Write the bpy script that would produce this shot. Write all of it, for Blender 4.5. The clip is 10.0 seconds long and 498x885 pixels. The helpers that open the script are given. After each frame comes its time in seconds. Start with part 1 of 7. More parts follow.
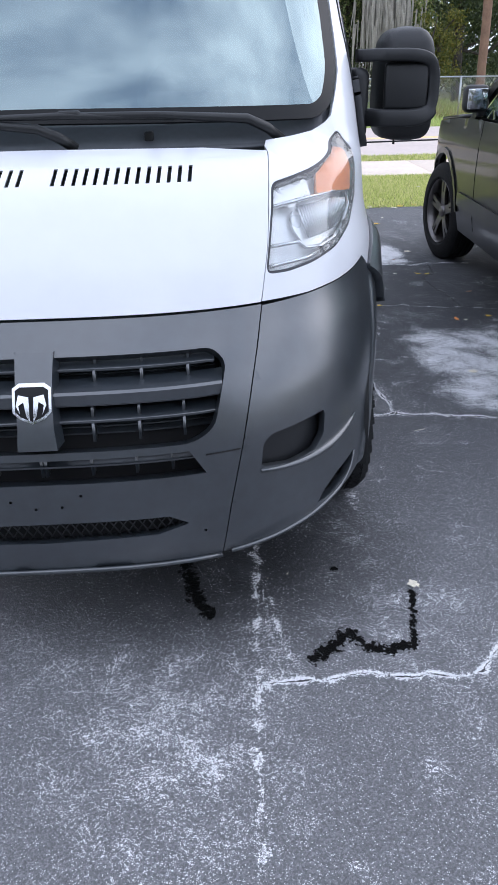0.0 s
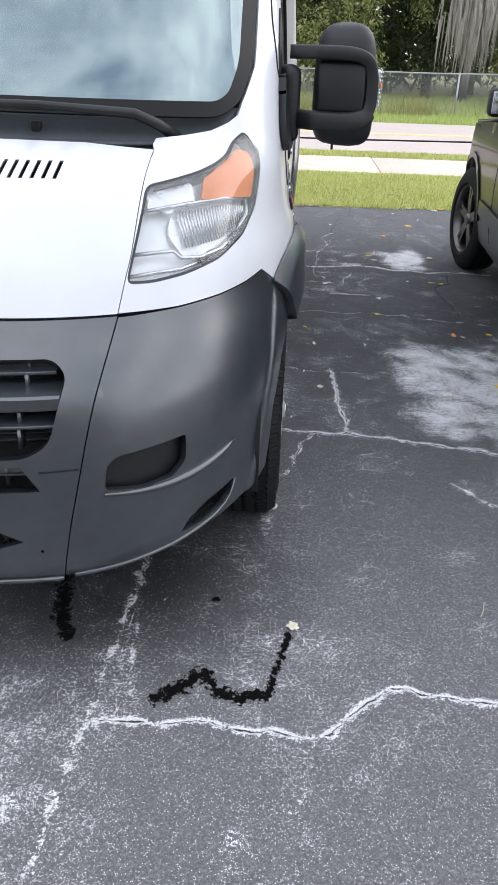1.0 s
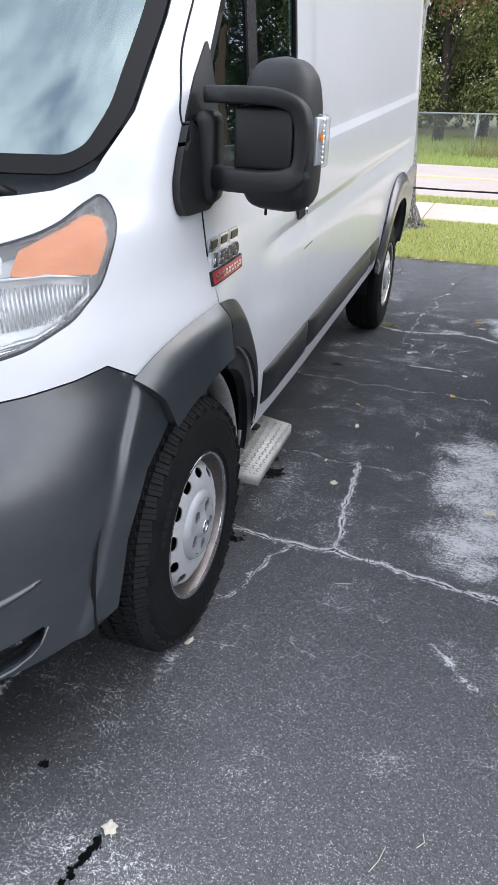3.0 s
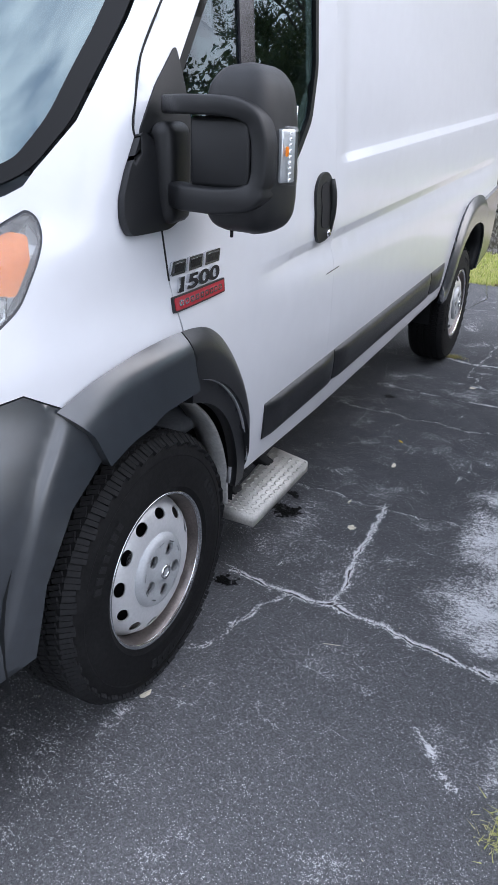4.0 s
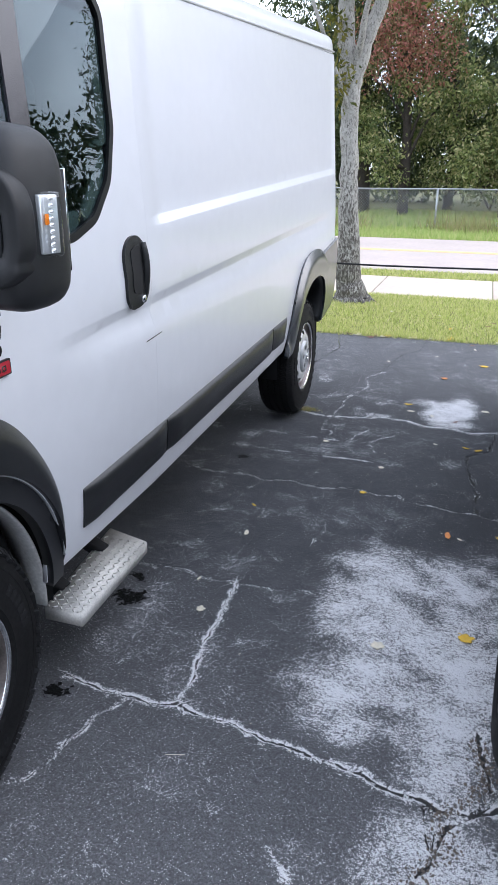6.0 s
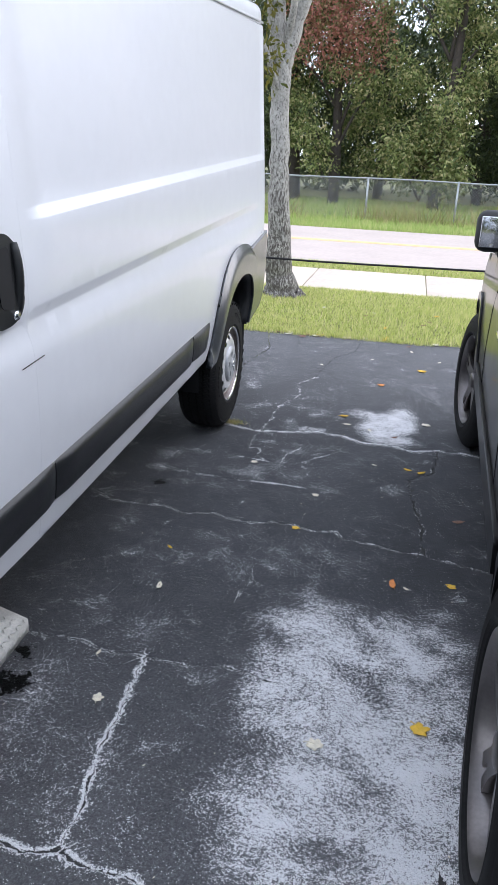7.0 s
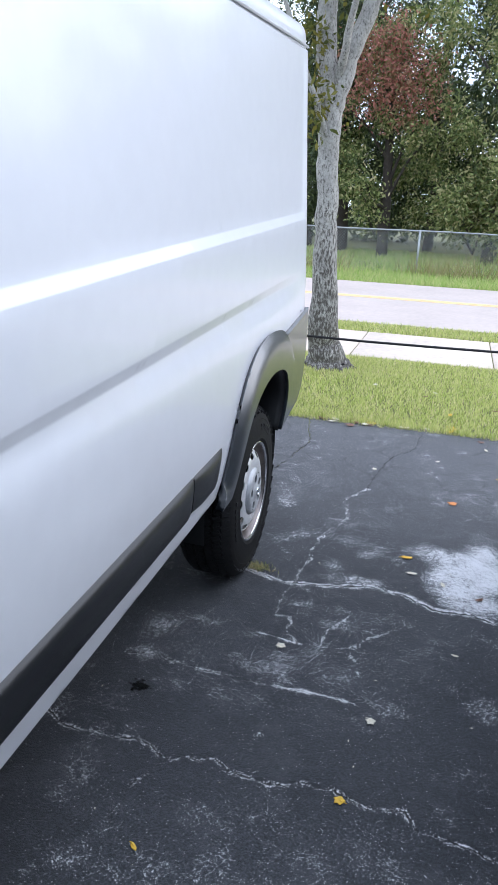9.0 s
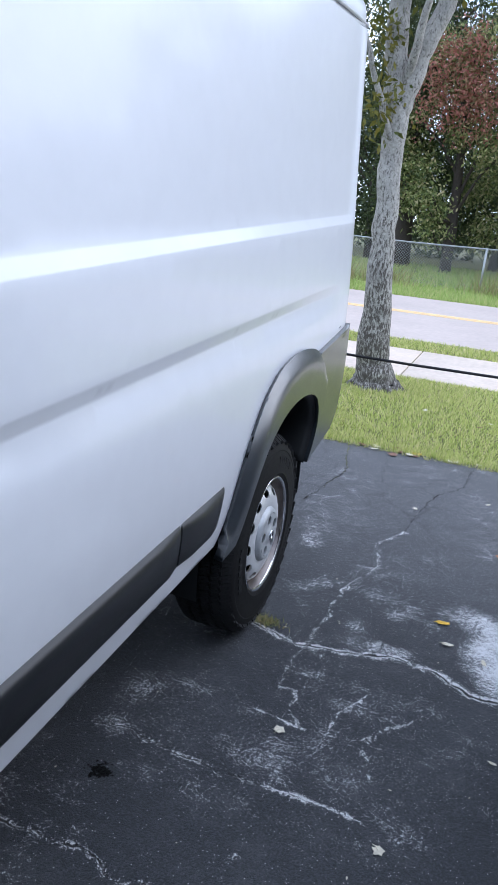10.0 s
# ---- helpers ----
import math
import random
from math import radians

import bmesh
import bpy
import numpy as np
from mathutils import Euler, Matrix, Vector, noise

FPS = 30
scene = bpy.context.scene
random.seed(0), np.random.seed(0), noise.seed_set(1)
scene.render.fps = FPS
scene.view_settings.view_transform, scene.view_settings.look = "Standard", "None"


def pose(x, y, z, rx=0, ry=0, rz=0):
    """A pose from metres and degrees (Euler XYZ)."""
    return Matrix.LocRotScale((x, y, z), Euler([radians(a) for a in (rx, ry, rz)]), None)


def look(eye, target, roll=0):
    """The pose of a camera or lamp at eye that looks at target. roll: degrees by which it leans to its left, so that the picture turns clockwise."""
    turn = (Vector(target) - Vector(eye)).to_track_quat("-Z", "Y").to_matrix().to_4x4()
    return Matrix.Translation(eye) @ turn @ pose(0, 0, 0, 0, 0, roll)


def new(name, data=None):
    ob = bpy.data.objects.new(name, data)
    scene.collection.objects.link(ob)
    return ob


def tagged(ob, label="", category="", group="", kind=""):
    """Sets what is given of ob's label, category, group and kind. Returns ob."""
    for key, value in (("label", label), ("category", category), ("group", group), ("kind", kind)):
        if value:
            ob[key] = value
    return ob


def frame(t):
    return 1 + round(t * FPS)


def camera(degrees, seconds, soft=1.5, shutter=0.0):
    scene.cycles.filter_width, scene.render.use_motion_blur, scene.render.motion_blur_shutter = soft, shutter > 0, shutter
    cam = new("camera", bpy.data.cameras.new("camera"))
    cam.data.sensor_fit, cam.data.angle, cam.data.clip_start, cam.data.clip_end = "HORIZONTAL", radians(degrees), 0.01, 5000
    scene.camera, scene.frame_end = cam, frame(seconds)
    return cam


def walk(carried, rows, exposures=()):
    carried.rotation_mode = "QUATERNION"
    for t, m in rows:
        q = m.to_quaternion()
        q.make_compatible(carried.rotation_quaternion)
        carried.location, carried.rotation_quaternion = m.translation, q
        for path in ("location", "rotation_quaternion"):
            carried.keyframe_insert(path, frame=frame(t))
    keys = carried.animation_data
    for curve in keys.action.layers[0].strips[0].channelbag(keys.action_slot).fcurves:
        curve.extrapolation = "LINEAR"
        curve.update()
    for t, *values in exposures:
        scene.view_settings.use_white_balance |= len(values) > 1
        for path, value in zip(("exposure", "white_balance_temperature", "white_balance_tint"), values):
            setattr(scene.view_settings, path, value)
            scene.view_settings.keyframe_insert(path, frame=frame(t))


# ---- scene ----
cam = camera(37.6, 10.0)
PATH = [
    (0, (0.474, -1.582, 1.468), (0.545, 0.193, 0.55), -1.2),
    (0.5, (0.71, -1.455, 1.476), (0.772, 0.289, 0.499), 0.4),
    (1, (0.992, -1.404, 1.49), (0.904, 0.355, 0.542), 1.8),
    (1.5, (1.145, -1.263, 1.483), (0.949, 0.5, 0.559), 2.1),
    (2, (1.255, -1.068, 1.491), (0.94, 0.69, 0.59), 1.5),
    (2.5, (1.486, -0.895, 1.489), (1.045, 0.846, 0.609), 1.5),
    (2.7, (1.571, -0.824, 1.501), (1.085, 0.907, 0.624), 1.6),
    (3.8, (1.847, -0.449, 1.49), (1.083, 1.193, 0.642), 1.8),
    (4, (1.913, -0.396, 1.483), (1.094, 1.228, 0.651), 1.6),
    (4.5, (2.019, -0.342, 1.487), (1.122, 1.276, 0.726), 0.2),
    (5, (2.057, -0.322, 1.496), (1.213, 1.346, 0.784), -0.3),
    (5.5, (2.071, -0.263, 1.492), (1.364, 1.472, 0.793), 0.1),
    (6, (1.998, -0.127, 1.491), (1.446, 1.663, 0.792), 0.6),
    (6.2, (1.969, -0.059, 1.498), (1.471, 1.745, 0.794), 0.9),
    (7.3, (1.868, 0.584, 1.486), (1.514, 2.41, 0.751), 2.8),
    (7.5, (1.831, 0.699, 1.475), (1.466, 2.525, 0.745), 2.7),
    (8, (1.748, 0.954, 1.473), (1.345, 2.774, 0.748), 2.8),
    (8.5, (1.751, 1.295, 1.493), (1.302, 3.122, 0.813), 2.6),
    (9, (1.696, 1.581, 1.533), (1.204, 3.417, 0.911), 2.7),
    (9.5, (1.652, 1.805, 1.535), (1.141, 3.65, 0.957), 3.4),
    (10, (1.683, 2.05, 1.493), (1.06, 3.85, 0.883), 5.5),
]
walk(cam, [(t, look(eye, target, roll)) for t, eye, target, roll in PATH], [
    (0, -0.05, 5850, 15), (0.5, 0.0, 6000, 14), (1, 0.08, 6400, 13), (2.5, 0.15, 6350, 12), (4, 0.10, 6050, 15), (4.5, 0.10, 5850, 15),
    (5.5, 0.14, 5750, 15), (6, 0.18, 5950, 14), (7.5, 0.16, 6050, 14), (8.5, 0.18, 5800, 13), (9.5, -0.06, 5600, 12), (10, -0.10, 5500, 13)])

# ---- world and light: bright overcast sky ----
world = bpy.data.worlds.new("sky")
scene.world = world
world.use_nodes = True
wn, wl = world.node_tree.nodes, world.node_tree.links
sky = wn.new("ShaderNodeTexSky")
sky.sky_type, sky.sun_disc = "NISHITA", False
sky.sun_elevation, sky.sun_rotation = radians(31), radians(56)
sky.air_density, sky.dust_density = 1.2, 3.0
wco = wn.new("ShaderNodeTexCoord")
cloud = wn.new("ShaderNodeTexNoise")
cloud.inputs["Scale"].default_value, cloud.inputs["Detail"].default_value = 2.6, 5.0
wl.new(wco.outputs["Generated"], cloud.inputs["Vector"])
cr = wn.new("ShaderNodeValToRGB")
cr.color_ramp.elements[0].position, cr.color_ramp.elements[0].color = 0.36, (3.9, 4.5, 5.6, 1)
cr.color_ramp.elements[1].position, cr.color_ramp.elements[1].color = 0.66, (12.6, 12.9, 13.2, 1)
wl.new(cloud.outputs["Fac"], cr.inputs["Fac"])
wmix = wn.new("ShaderNodeMixRGB")
wmix.inputs["Fac"].default_value = 0.86
wl.new(sky.outputs["Color"], wmix.inputs["Color1"])
wl.new(cr.outputs["Color"], wmix.inputs["Color2"])
wl.new(wmix.outputs["Color"], wn["Background"].inputs["Color"])
wn["Background"].inputs["Strength"].default_value = 0.215
sun = new("sun", bpy.data.lights.new("sun", "SUN"))
sun.data.energy, sun.data.angle, sun.data.color = 1.0, radians(60), (1.0, 0.96, 0.9)
sun.matrix_world = look((9, 7, 6.5), (0, 1, 0))


# ---- materials ----
def mat(name, color, rough=0.5, metal=0.0, var=0.0, scale=8.0, bump=0.0, bscale=60.0, coat=0.0, spec=0.5, color2=None, alpha=1.0):
    """A principled surface whose colour varies at two scales, with a fine relief."""
    m = bpy.data.materials.new(name)
    m.use_nodes = True
    n, l = m.node_tree.nodes, m.node_tree.links
    p = n["Principled BSDF"]
    p.inputs["Base Color"].default_value = (*color, 1)
    p.inputs["Roughness"].default_value, p.inputs["Metallic"].default_value = rough, metal
    p.inputs["Coat Weight"].default_value, p.inputs["Specular IOR Level"].default_value = coat, spec
    p.inputs["Coat Roughness"].default_value = 0.06
    p.inputs["Alpha"].default_value = alpha
    tc = n.new("ShaderNodeTexCoord")
    if var:
        a, b = n.new("ShaderNodeTexNoise"), n.new("ShaderNodeTexNoise")
        for t, s in ((a, scale), (b, scale * 9)):
            t.inputs["Scale"].default_value, t.inputs["Detail"].default_value = s, 5
            l.new(tc.outputs["Object"], t.inputs["Vector"])
        mul = n.new("ShaderNodeMath")
        mul.operation = "ADD"
        l.new(a.outputs["Fac"], mul.inputs[0])
        l.new(b.outputs["Fac"], mul.inputs[1])
        r = n.new("ShaderNodeMapRange")
        r.inputs["From Min"].default_value, r.inputs["From Max"].default_value = 0.65, 1.35
        l.new(mul.outputs[0], r.inputs["Value"])
        mx = n.new("ShaderNodeMixRGB")
        mx.inputs["Color1"].default_value = (*[c * (1 - var) for c in color], 1)
        mx.inputs["Color2"].default_value = (*(color2 or [min(1, c * (1 + var)) for c in color]), 1)
        l.new(r.outputs[0], mx.inputs["Fac"])
        l.new(mx.outputs[0], p.inputs["Base Color"])
        rr = n.new("ShaderNodeMapRange")
        rr.inputs["To Min"].default_value, rr.inputs["To Max"].default_value = rough * 0.85, min(1, rough * 1.15)
        l.new(a.outputs["Fac"], rr.inputs["Value"])
        l.new(rr.outputs[0], p.inputs["Roughness"])
    if bump:
        b = n.new("ShaderNodeTexNoise")
        b.inputs["Scale"].default_value, b.inputs["Detail"].default_value = bscale, 4
        l.new(tc.outputs["Object"], b.inputs["Vector"])
        bp = n.new("ShaderNodeBump")
        bp.inputs["Strength"].default_value, bp.inputs["Distance"].default_value = bump, 0.004
        l.new(b.outputs["Fac"], bp.inputs["Height"])
        l.new(bp.outputs[0], p.inputs["Normal"])
    return m


def glass(name, color, rough=0.0, gloss=0.05, haze=0.0, sheen=(0.8, 0.8, 0.8)):
    """Thin tinted glass: gloss that grows towards grazing, over a see-through tint."""
    m = bpy.data.materials.new(name)
    m.use_nodes = True
    n, l = m.node_tree.nodes, m.node_tree.links
    n.remove(n["Principled BSDF"])
    tr, gl, mx, lw = n.new("ShaderNodeBsdfTransparent"), n.new("ShaderNodeBsdfGlossy"), n.new("ShaderNodeMixShader"), n.new("ShaderNodeLayerWeight")
    tr.inputs["Color"].default_value = (*color, 1)
    gl.inputs["Roughness"].default_value = rough
    gl.inputs["Color"].default_value = (*sheen, 1)
    lw.inputs["Blend"].default_value = 0.5
    pw, ma = n.new("ShaderNodeMath"), n.new("ShaderNodeMath")
    pw.operation, ma.operation = "POWER", "MULTIPLY_ADD"
    pw.inputs[1].default_value, ma.inputs[1].default_value, ma.inputs[2].default_value = 4.0, 1 - gloss, gloss
    l.new(lw.outputs["Facing"], pw.inputs[0])
    l.new(pw.outputs[0], ma.inputs[0])
    l.new(ma.outputs[0], mx.inputs[0])
    if haze:
        df, hz = n.new("ShaderNodeBsdfDiffuse"), n.new("ShaderNodeMixShader")
        df.inputs["Color"].default_value = (0.66, 0.66, 0.66, 1)
        hz.inputs[0].default_value = haze
        l.new(tr.outputs[0], hz.inputs[1])
        l.new(df.outputs[0], hz.inputs[2])
        tr = hz
    l.new(tr.outputs[0], mx.inputs[1])
    l.new(gl.outputs[0], mx.inputs[2])
    l.new(mx.outputs[0], n["Material Output"].inputs["Surface"])
    return m


WHITE = mat("white paint", (0.72, 0.73, 0.76), 0.32, var=0.025, scale=1.5, coat=0.5, spec=0.3)
FADED = mat("faded grey bumper plastic", (0.021, 0.0265, 0.033), 0.42, var=0.25, scale=3, bump=0.08, bscale=900, spec=0.5, coat=1.0)
FADED.node_tree.nodes["Principled BSDF"].inputs["Coat Roughness"].default_value = 0.27
FADED.node_tree.nodes["Principled BSDF"].inputs["Coat IOR"].default_value = 1.88
PLASTIC = mat("grey moulded plastic", (0.016, 0.017, 0.019), 0.33, var=0.06, scale=2, bump=0.10, bscale=900)
TRIM = mat("black plastic trim", (0.009, 0.010, 0.011), 0.5, var=0.2, scale=5, bump=0.12, bscale=900)
BLACK = mat("dark cavity", (0.006, 0.006, 0.007), 0.8)
RUBBER = mat("tyre rubber", (0.008, 0.008, 0.0085), 0.7, var=0.35, scale=9, bump=0.15, bscale=400, spec=0.15, color2=(0.016, 0.016, 0.0165))
STEEL = mat("silver wheel paint", (0.70, 0.705, 0.715), 0.36, 0.35, var=0.08, scale=14)
TREAD = mat("worn tread rubber", (0.017, 0.0172, 0.018), 0.8, var=0.3, scale=14, bump=0.2, bscale=300, spec=0.2)
HUBGREY = mat("grey silver hub plastic", (0.47, 0.485, 0.50), 0.42, 0.3, var=0.12, scale=20)
RUSTY = mat("tarnished rim steel", (0.245, 0.215, 0.20), 0.32, 0.9, var=0.3, scale=22)
CHROME = mat("chrome", (0.75, 0.76, 0.78), 0.12, 1.0)
RED = mat("red plate", (0.42, 0.015, 0.03), 0.35, coat=0.5)
# dark copy of bright metal, its shaded tone put into the colour
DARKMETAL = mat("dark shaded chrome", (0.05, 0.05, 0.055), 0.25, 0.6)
ALU = mat("tread plate aluminium", (0.62, 0.60, 0.56), 0.5, 0.3, var=0.22, scale=18)
WSGLASS = glass("windscreen glass", (0.38, 0.45, 0.47), 0.0, 0.30, sheen=(0.72, 0.86, 0.87))
SIDEGLASS = glass("door glass", (0.42, 0.52, 0.50), 0.0, 0.06, sheen=(0.74, 0.82, 0.90))
BARGLOSS = mat("glossy dark window pillar", (0.022, 0.019, 0.025), 0.25, var=0.1, coat=0.3)
LENS = glass("clear lamp lens", (0.96, 0.97, 0.97), 0.02, 0.03)
HAZED = glass("weathered lamp lens", (0.95, 0.96, 0.96), 0.08, 0.03, 0.11)
REFLECT = mat("lamp reflector", (0.88, 0.89, 0.90), 0.28, 0.6, var=0.15, scale=30, bump=0.35, bscale=60, spec=0.15)
LAMPGREY = mat("lamp bowl plastic", (0.88, 0.89, 0.91), 0.3, 0.4, var=0.1, scale=20)
AMBER = mat("amber lamp plastic", (0.95, 0.24, 0.008), 0.5, var=0.15, scale=40, bump=0.4, bscale=70, spec=0.25)
SEALANT = mat("black frit and seal", (0.006, 0.0065, 0.007), 0.5, spec=0.25)
CABIN = mat("grey cabin plastic", (0.12, 0.125, 0.13), 0.7, var=0.2)


# ---- mesh helpers ----
def part(name, bm, material, parent=None, label="", smooth=True):
    me = bpy.data.meshes.new(name)
    if smooth:
        for fc in bm.faces:
            fc.smooth = True
    bm.to_mesh(me)
    bm.free()
    if material:
        me.materials.append(material)
    ob = new(name, me)
    if parent:
        ob.parent = parent
    if label:
        ob["label"] = label
    return ob


def raw(name, verts, faces, material, parent=None, label=""):
    me = bpy.data.meshes.new(name)
    me.from_pydata([tuple(v) for v in verts], [], faces)
    me.materials.append(material)
    ob = new(name, me)
    if parent:
        ob.parent = parent
    if label:
        ob["label"] = label
    return ob


def sharp(bm, degrees=35):
    for e in bm.edges:
        if len(e.link_faces) == 2 and e.calc_face_angle(0) > radians(degrees):
            e.smooth = False
    return bm


def box(bm, cx, cy, cz, sx, sy, sz, m=None, bevel=0.0, seg=2):
    """Adds a box of full sizes s at c, with rounded edges."""
    t = bmesh.new()
    bmesh.ops.create_cube(t, size=1, matrix=Matrix.Diagonal((sx, sy, sz, 1)))
    if bevel:
        bmesh.ops.bevel(t, geom=t.edges[:], offset=bevel, segments=seg, affect="EDGES", profile=0.5)
    t.transform(Matrix.Translation((cx, cy, cz)) @ (m or Matrix()))
    merge(bm, t)
    return bm


def merge(bm, other):
    me = bpy.data.meshes.new("tmp")
    other.to_mesh(me)
    other.free()
    bm.from_mesh(me)
    bpy.data.meshes.remove(me)


def tube(points, radius, sides=8, ends=True):
    """A tapered tube along points; radius is a number or one for each point."""
    bm = bmesh.new()
    pts = [Vector(p) for p in points]
    rad = radius if isinstance(radius, (list, tuple)) else [radius] * len(pts)
    rings, side = [], None
    for i, p in enumerate(pts):
        d = (pts[min(i + 1, len(pts) - 1)] - pts[max(i - 1, 0)]).normalized()
        side = (side - d * side.dot(d)).normalized() if side else d.orthogonal().normalized()
        up = d.cross(side)
        rings.append([bm.verts.new(p + (side * math.cos(a) + up * math.sin(a)) * rad[i]) for a in [2 * math.pi * k / sides for k in range(sides)]])
    for a, b in zip(rings, rings[1:]):
        for k in range(sides):
            bm.faces.new((a[k], a[(k + 1) % sides], b[(k + 1) % sides], b[k]))
    if ends:
        bm.faces.new(rings[0][::-1])
        bm.faces.new(rings[-1])
    return bm


def lathe(profile, steps=64, closed=False):
    """Turns a profile of (radius, x) about the x axis."""
    bm = bmesh.new()
    rings = [[bm.verts.new((x, r * math.cos(2 * math.pi * k / steps), r * math.sin(2 * math.pi * k / steps))) for k in range(steps)] for r, x in profile]
    for a, b in zip(rings, rings[1:] + (rings[:1] if closed else [])):
        for k in range(steps):
            bm.faces.new((a[k], a[(k + 1) % steps], b[(k + 1) % steps], b[k]))
    bmesh.ops.recalc_face_normals(bm, faces=bm.faces[:])
    return bm


def inside(loops, a, b):
    odd = False
    for lp in loops:
        for (x1, y1), (x2, y2) in zip(lp, lp[1:] + lp[:1]):
            if (y1 > b) != (y2 > b) and a < (x2 - x1) * (b - y1) / (y2 - y1) + x1:
                odd = not odd
    return odd


def rounded(lp, r=0.02, n=4):
    """A polygon with its corners rounded."""
    out = []
    for i, p in enumerate(lp):
        p, a, b = Vector(p), Vector(lp[i - 1]), Vector(lp[(i + 1) % len(lp)])
        da, db = a - p, b - p
        k = min(r, da.length * 0.45, db.length * 0.45)
        s, e = p + da.normalized() * k, p + db.normalized() * k
        for j in range(n + 1):
            t = j / n
            out.append(tuple(s * (1 - t) ** 2 + p * 2 * t * (1 - t) + e * t * t))
    return out


def flow(pts, n=5):
    """An open line through pts, smoothed."""
    p = [Vector(q) for q in pts]
    p = [p[0] * 2 - p[1]] + p + [p[-1] * 2 - p[-2]]
    out = []
    for a, b, c, d in zip(p, p[1:], p[2:], p[3:]):
        for k in range(n):
            t = k / n
            out.append(tuple(0.5 * (2 * b + (c - a) * t + (2 * a - 5 * b + 4 * c - d) * t * t + (3 * b - a - 3 * c + d) * t ** 3)))
    return out + [tuple(pts[-1])]


def shifted(pts, centre, d):
    """The line moved by d towards centre."""
    return [tuple(Vector(p) + (Vector(centre) - Vector(p)).normalized() * d) for p in pts]


def inset(lp, d):
    """A polygon moved inwards by d."""
    area = sum(a[0] * b[1] - b[0] * a[1] for a, b in zip(lp, lp[1:] + lp[:1]))
    sg, out = (1 if area > 0 else -1), []
    for i, p in enumerate(lp):
        p, a, b = Vector(p), Vector(lp[i - 1]), Vector(lp[(i + 1) % len(lp)])
        n1, n2 = Vector((-(p - a).y, (p - a).x)).normalized() * sg, Vector((-(b - p).y, (b - p).x)).normalized() * sg
        nn = n1 + n2
        out.append(tuple(p + nn.normalized() * d / max(0.5, nn.length / 2)) if nn.length > 1e-6 else tuple(p))
    return out


def sheet(loops, step, surface, thick=0.012, proud=0.0, mirror=False, out=None, lines=()):
    """A panel: the region inside loops (a, b), laid on surface(a, b), with thickness."""
    from mathutils import geometry
    vs, es, fine = [], [], []
    for lp in loops:
        lp2 = []
        for p, q in zip(lp, lp[1:] + lp[:1]):
            k = max(1, math.ceil(math.dist(p, q) / step))
            lp2 += [(p[0] + (q[0] - p[0]) * j / k, p[1] + (q[1] - p[1]) * j / k) for j in range(k)]
        s = len(vs)
        vs += lp2
        es += [(s + j, s + (j + 1) % len(lp2)) for j in range(len(lp2))]
        fine.append(lp2)
    a0, a1 = min(v[0] for v in vs), max(v[0] for v in vs)
    b0, b1 = min(v[1] for v in vs), max(v[1] for v in vs)
    for ln in lines:
        s = len(vs)
        vs += ln
        es += [(s + j, s + j + 1) for j in range(len(ln) - 1)]
    edge = np.array(vs)
    for i in range(1, int((a1 - a0) / step) + 1):
        for j in range(1, int((b1 - b0) / step) + 1):
            a, b = a0 + i * step, b0 + j * step
            if inside(loops, a, b) and np.min((edge[:, 0] - a) ** 2 + (edge[:, 1] - b) ** 2) > (0.45 * step) ** 2:
                vs.append((a, b))
    ov, oe, of, *_ = geometry.delaunay_2d_cdt([Vector(v) for v in vs], es, [], 0, 1e-6)
    bm = bmesh.new()
    pos = [Vector(surface(v[0], v[1])) for v in ov]
    if mirror:
        pos = [Vector((-p.x, p.y, p.z)) for p in pos]
    bv = [bm.verts.new(p) for p in pos]
    for fc in of:
        ca, cb = sum(ov[k][0] for k in fc) / 3, sum(ov[k][1] for k in fc) / 3
        if not inside(fine, ca, cb):
            continue
        p, q, r = (pos[k] for k in fc)
        n = (q - p).cross(r - p)
        c = (p + q + r) / 3
        w = out if out else Vector((c.x, c.y - min(max(c.y, 1.3), 4.6), (c.z - 1.0) * (0.3 if c.z < 1.9 else 2)))
        if mirror and out:
            w = Vector((-w.x, w.y, w.z))
        try:
            bm.faces.new([bv[k] for k in (fc if n.dot(w) > 0 else fc[::-1])])
        except ValueError:
            pass
    bmesh.ops.delete(bm, geom=[v for v in bm.verts if not v.link_faces], context="VERTS")
    bm.normal_update()
    if proud:
        for v, n in [(v, v.normal.copy()) for v in bm.verts]:
            v.co += n * proud
    if thick:
        top = bm.faces[:]
        rim = [e for e in bm.edges if len(e.link_faces) == 1]
        inner = {v: bm.verts.new(v.co - v.normal * thick) for v in bm.verts[:]}
        for fc in top:
            bm.faces.new([inner[v] for v in reversed(fc.verts)])
        for e in rim:
            fc = e.link_faces[0]
            u, v = e.verts
            lv = [x for x in fc.verts]
            if lv[(lv.index(u) + 1) % len(lv)] != v:
                u, v = v, u
            bm.faces.new((v, u, inner[u], inner[v]))
        bm.normal_update()
        for e in rim:
            e.smooth = False
    return bm


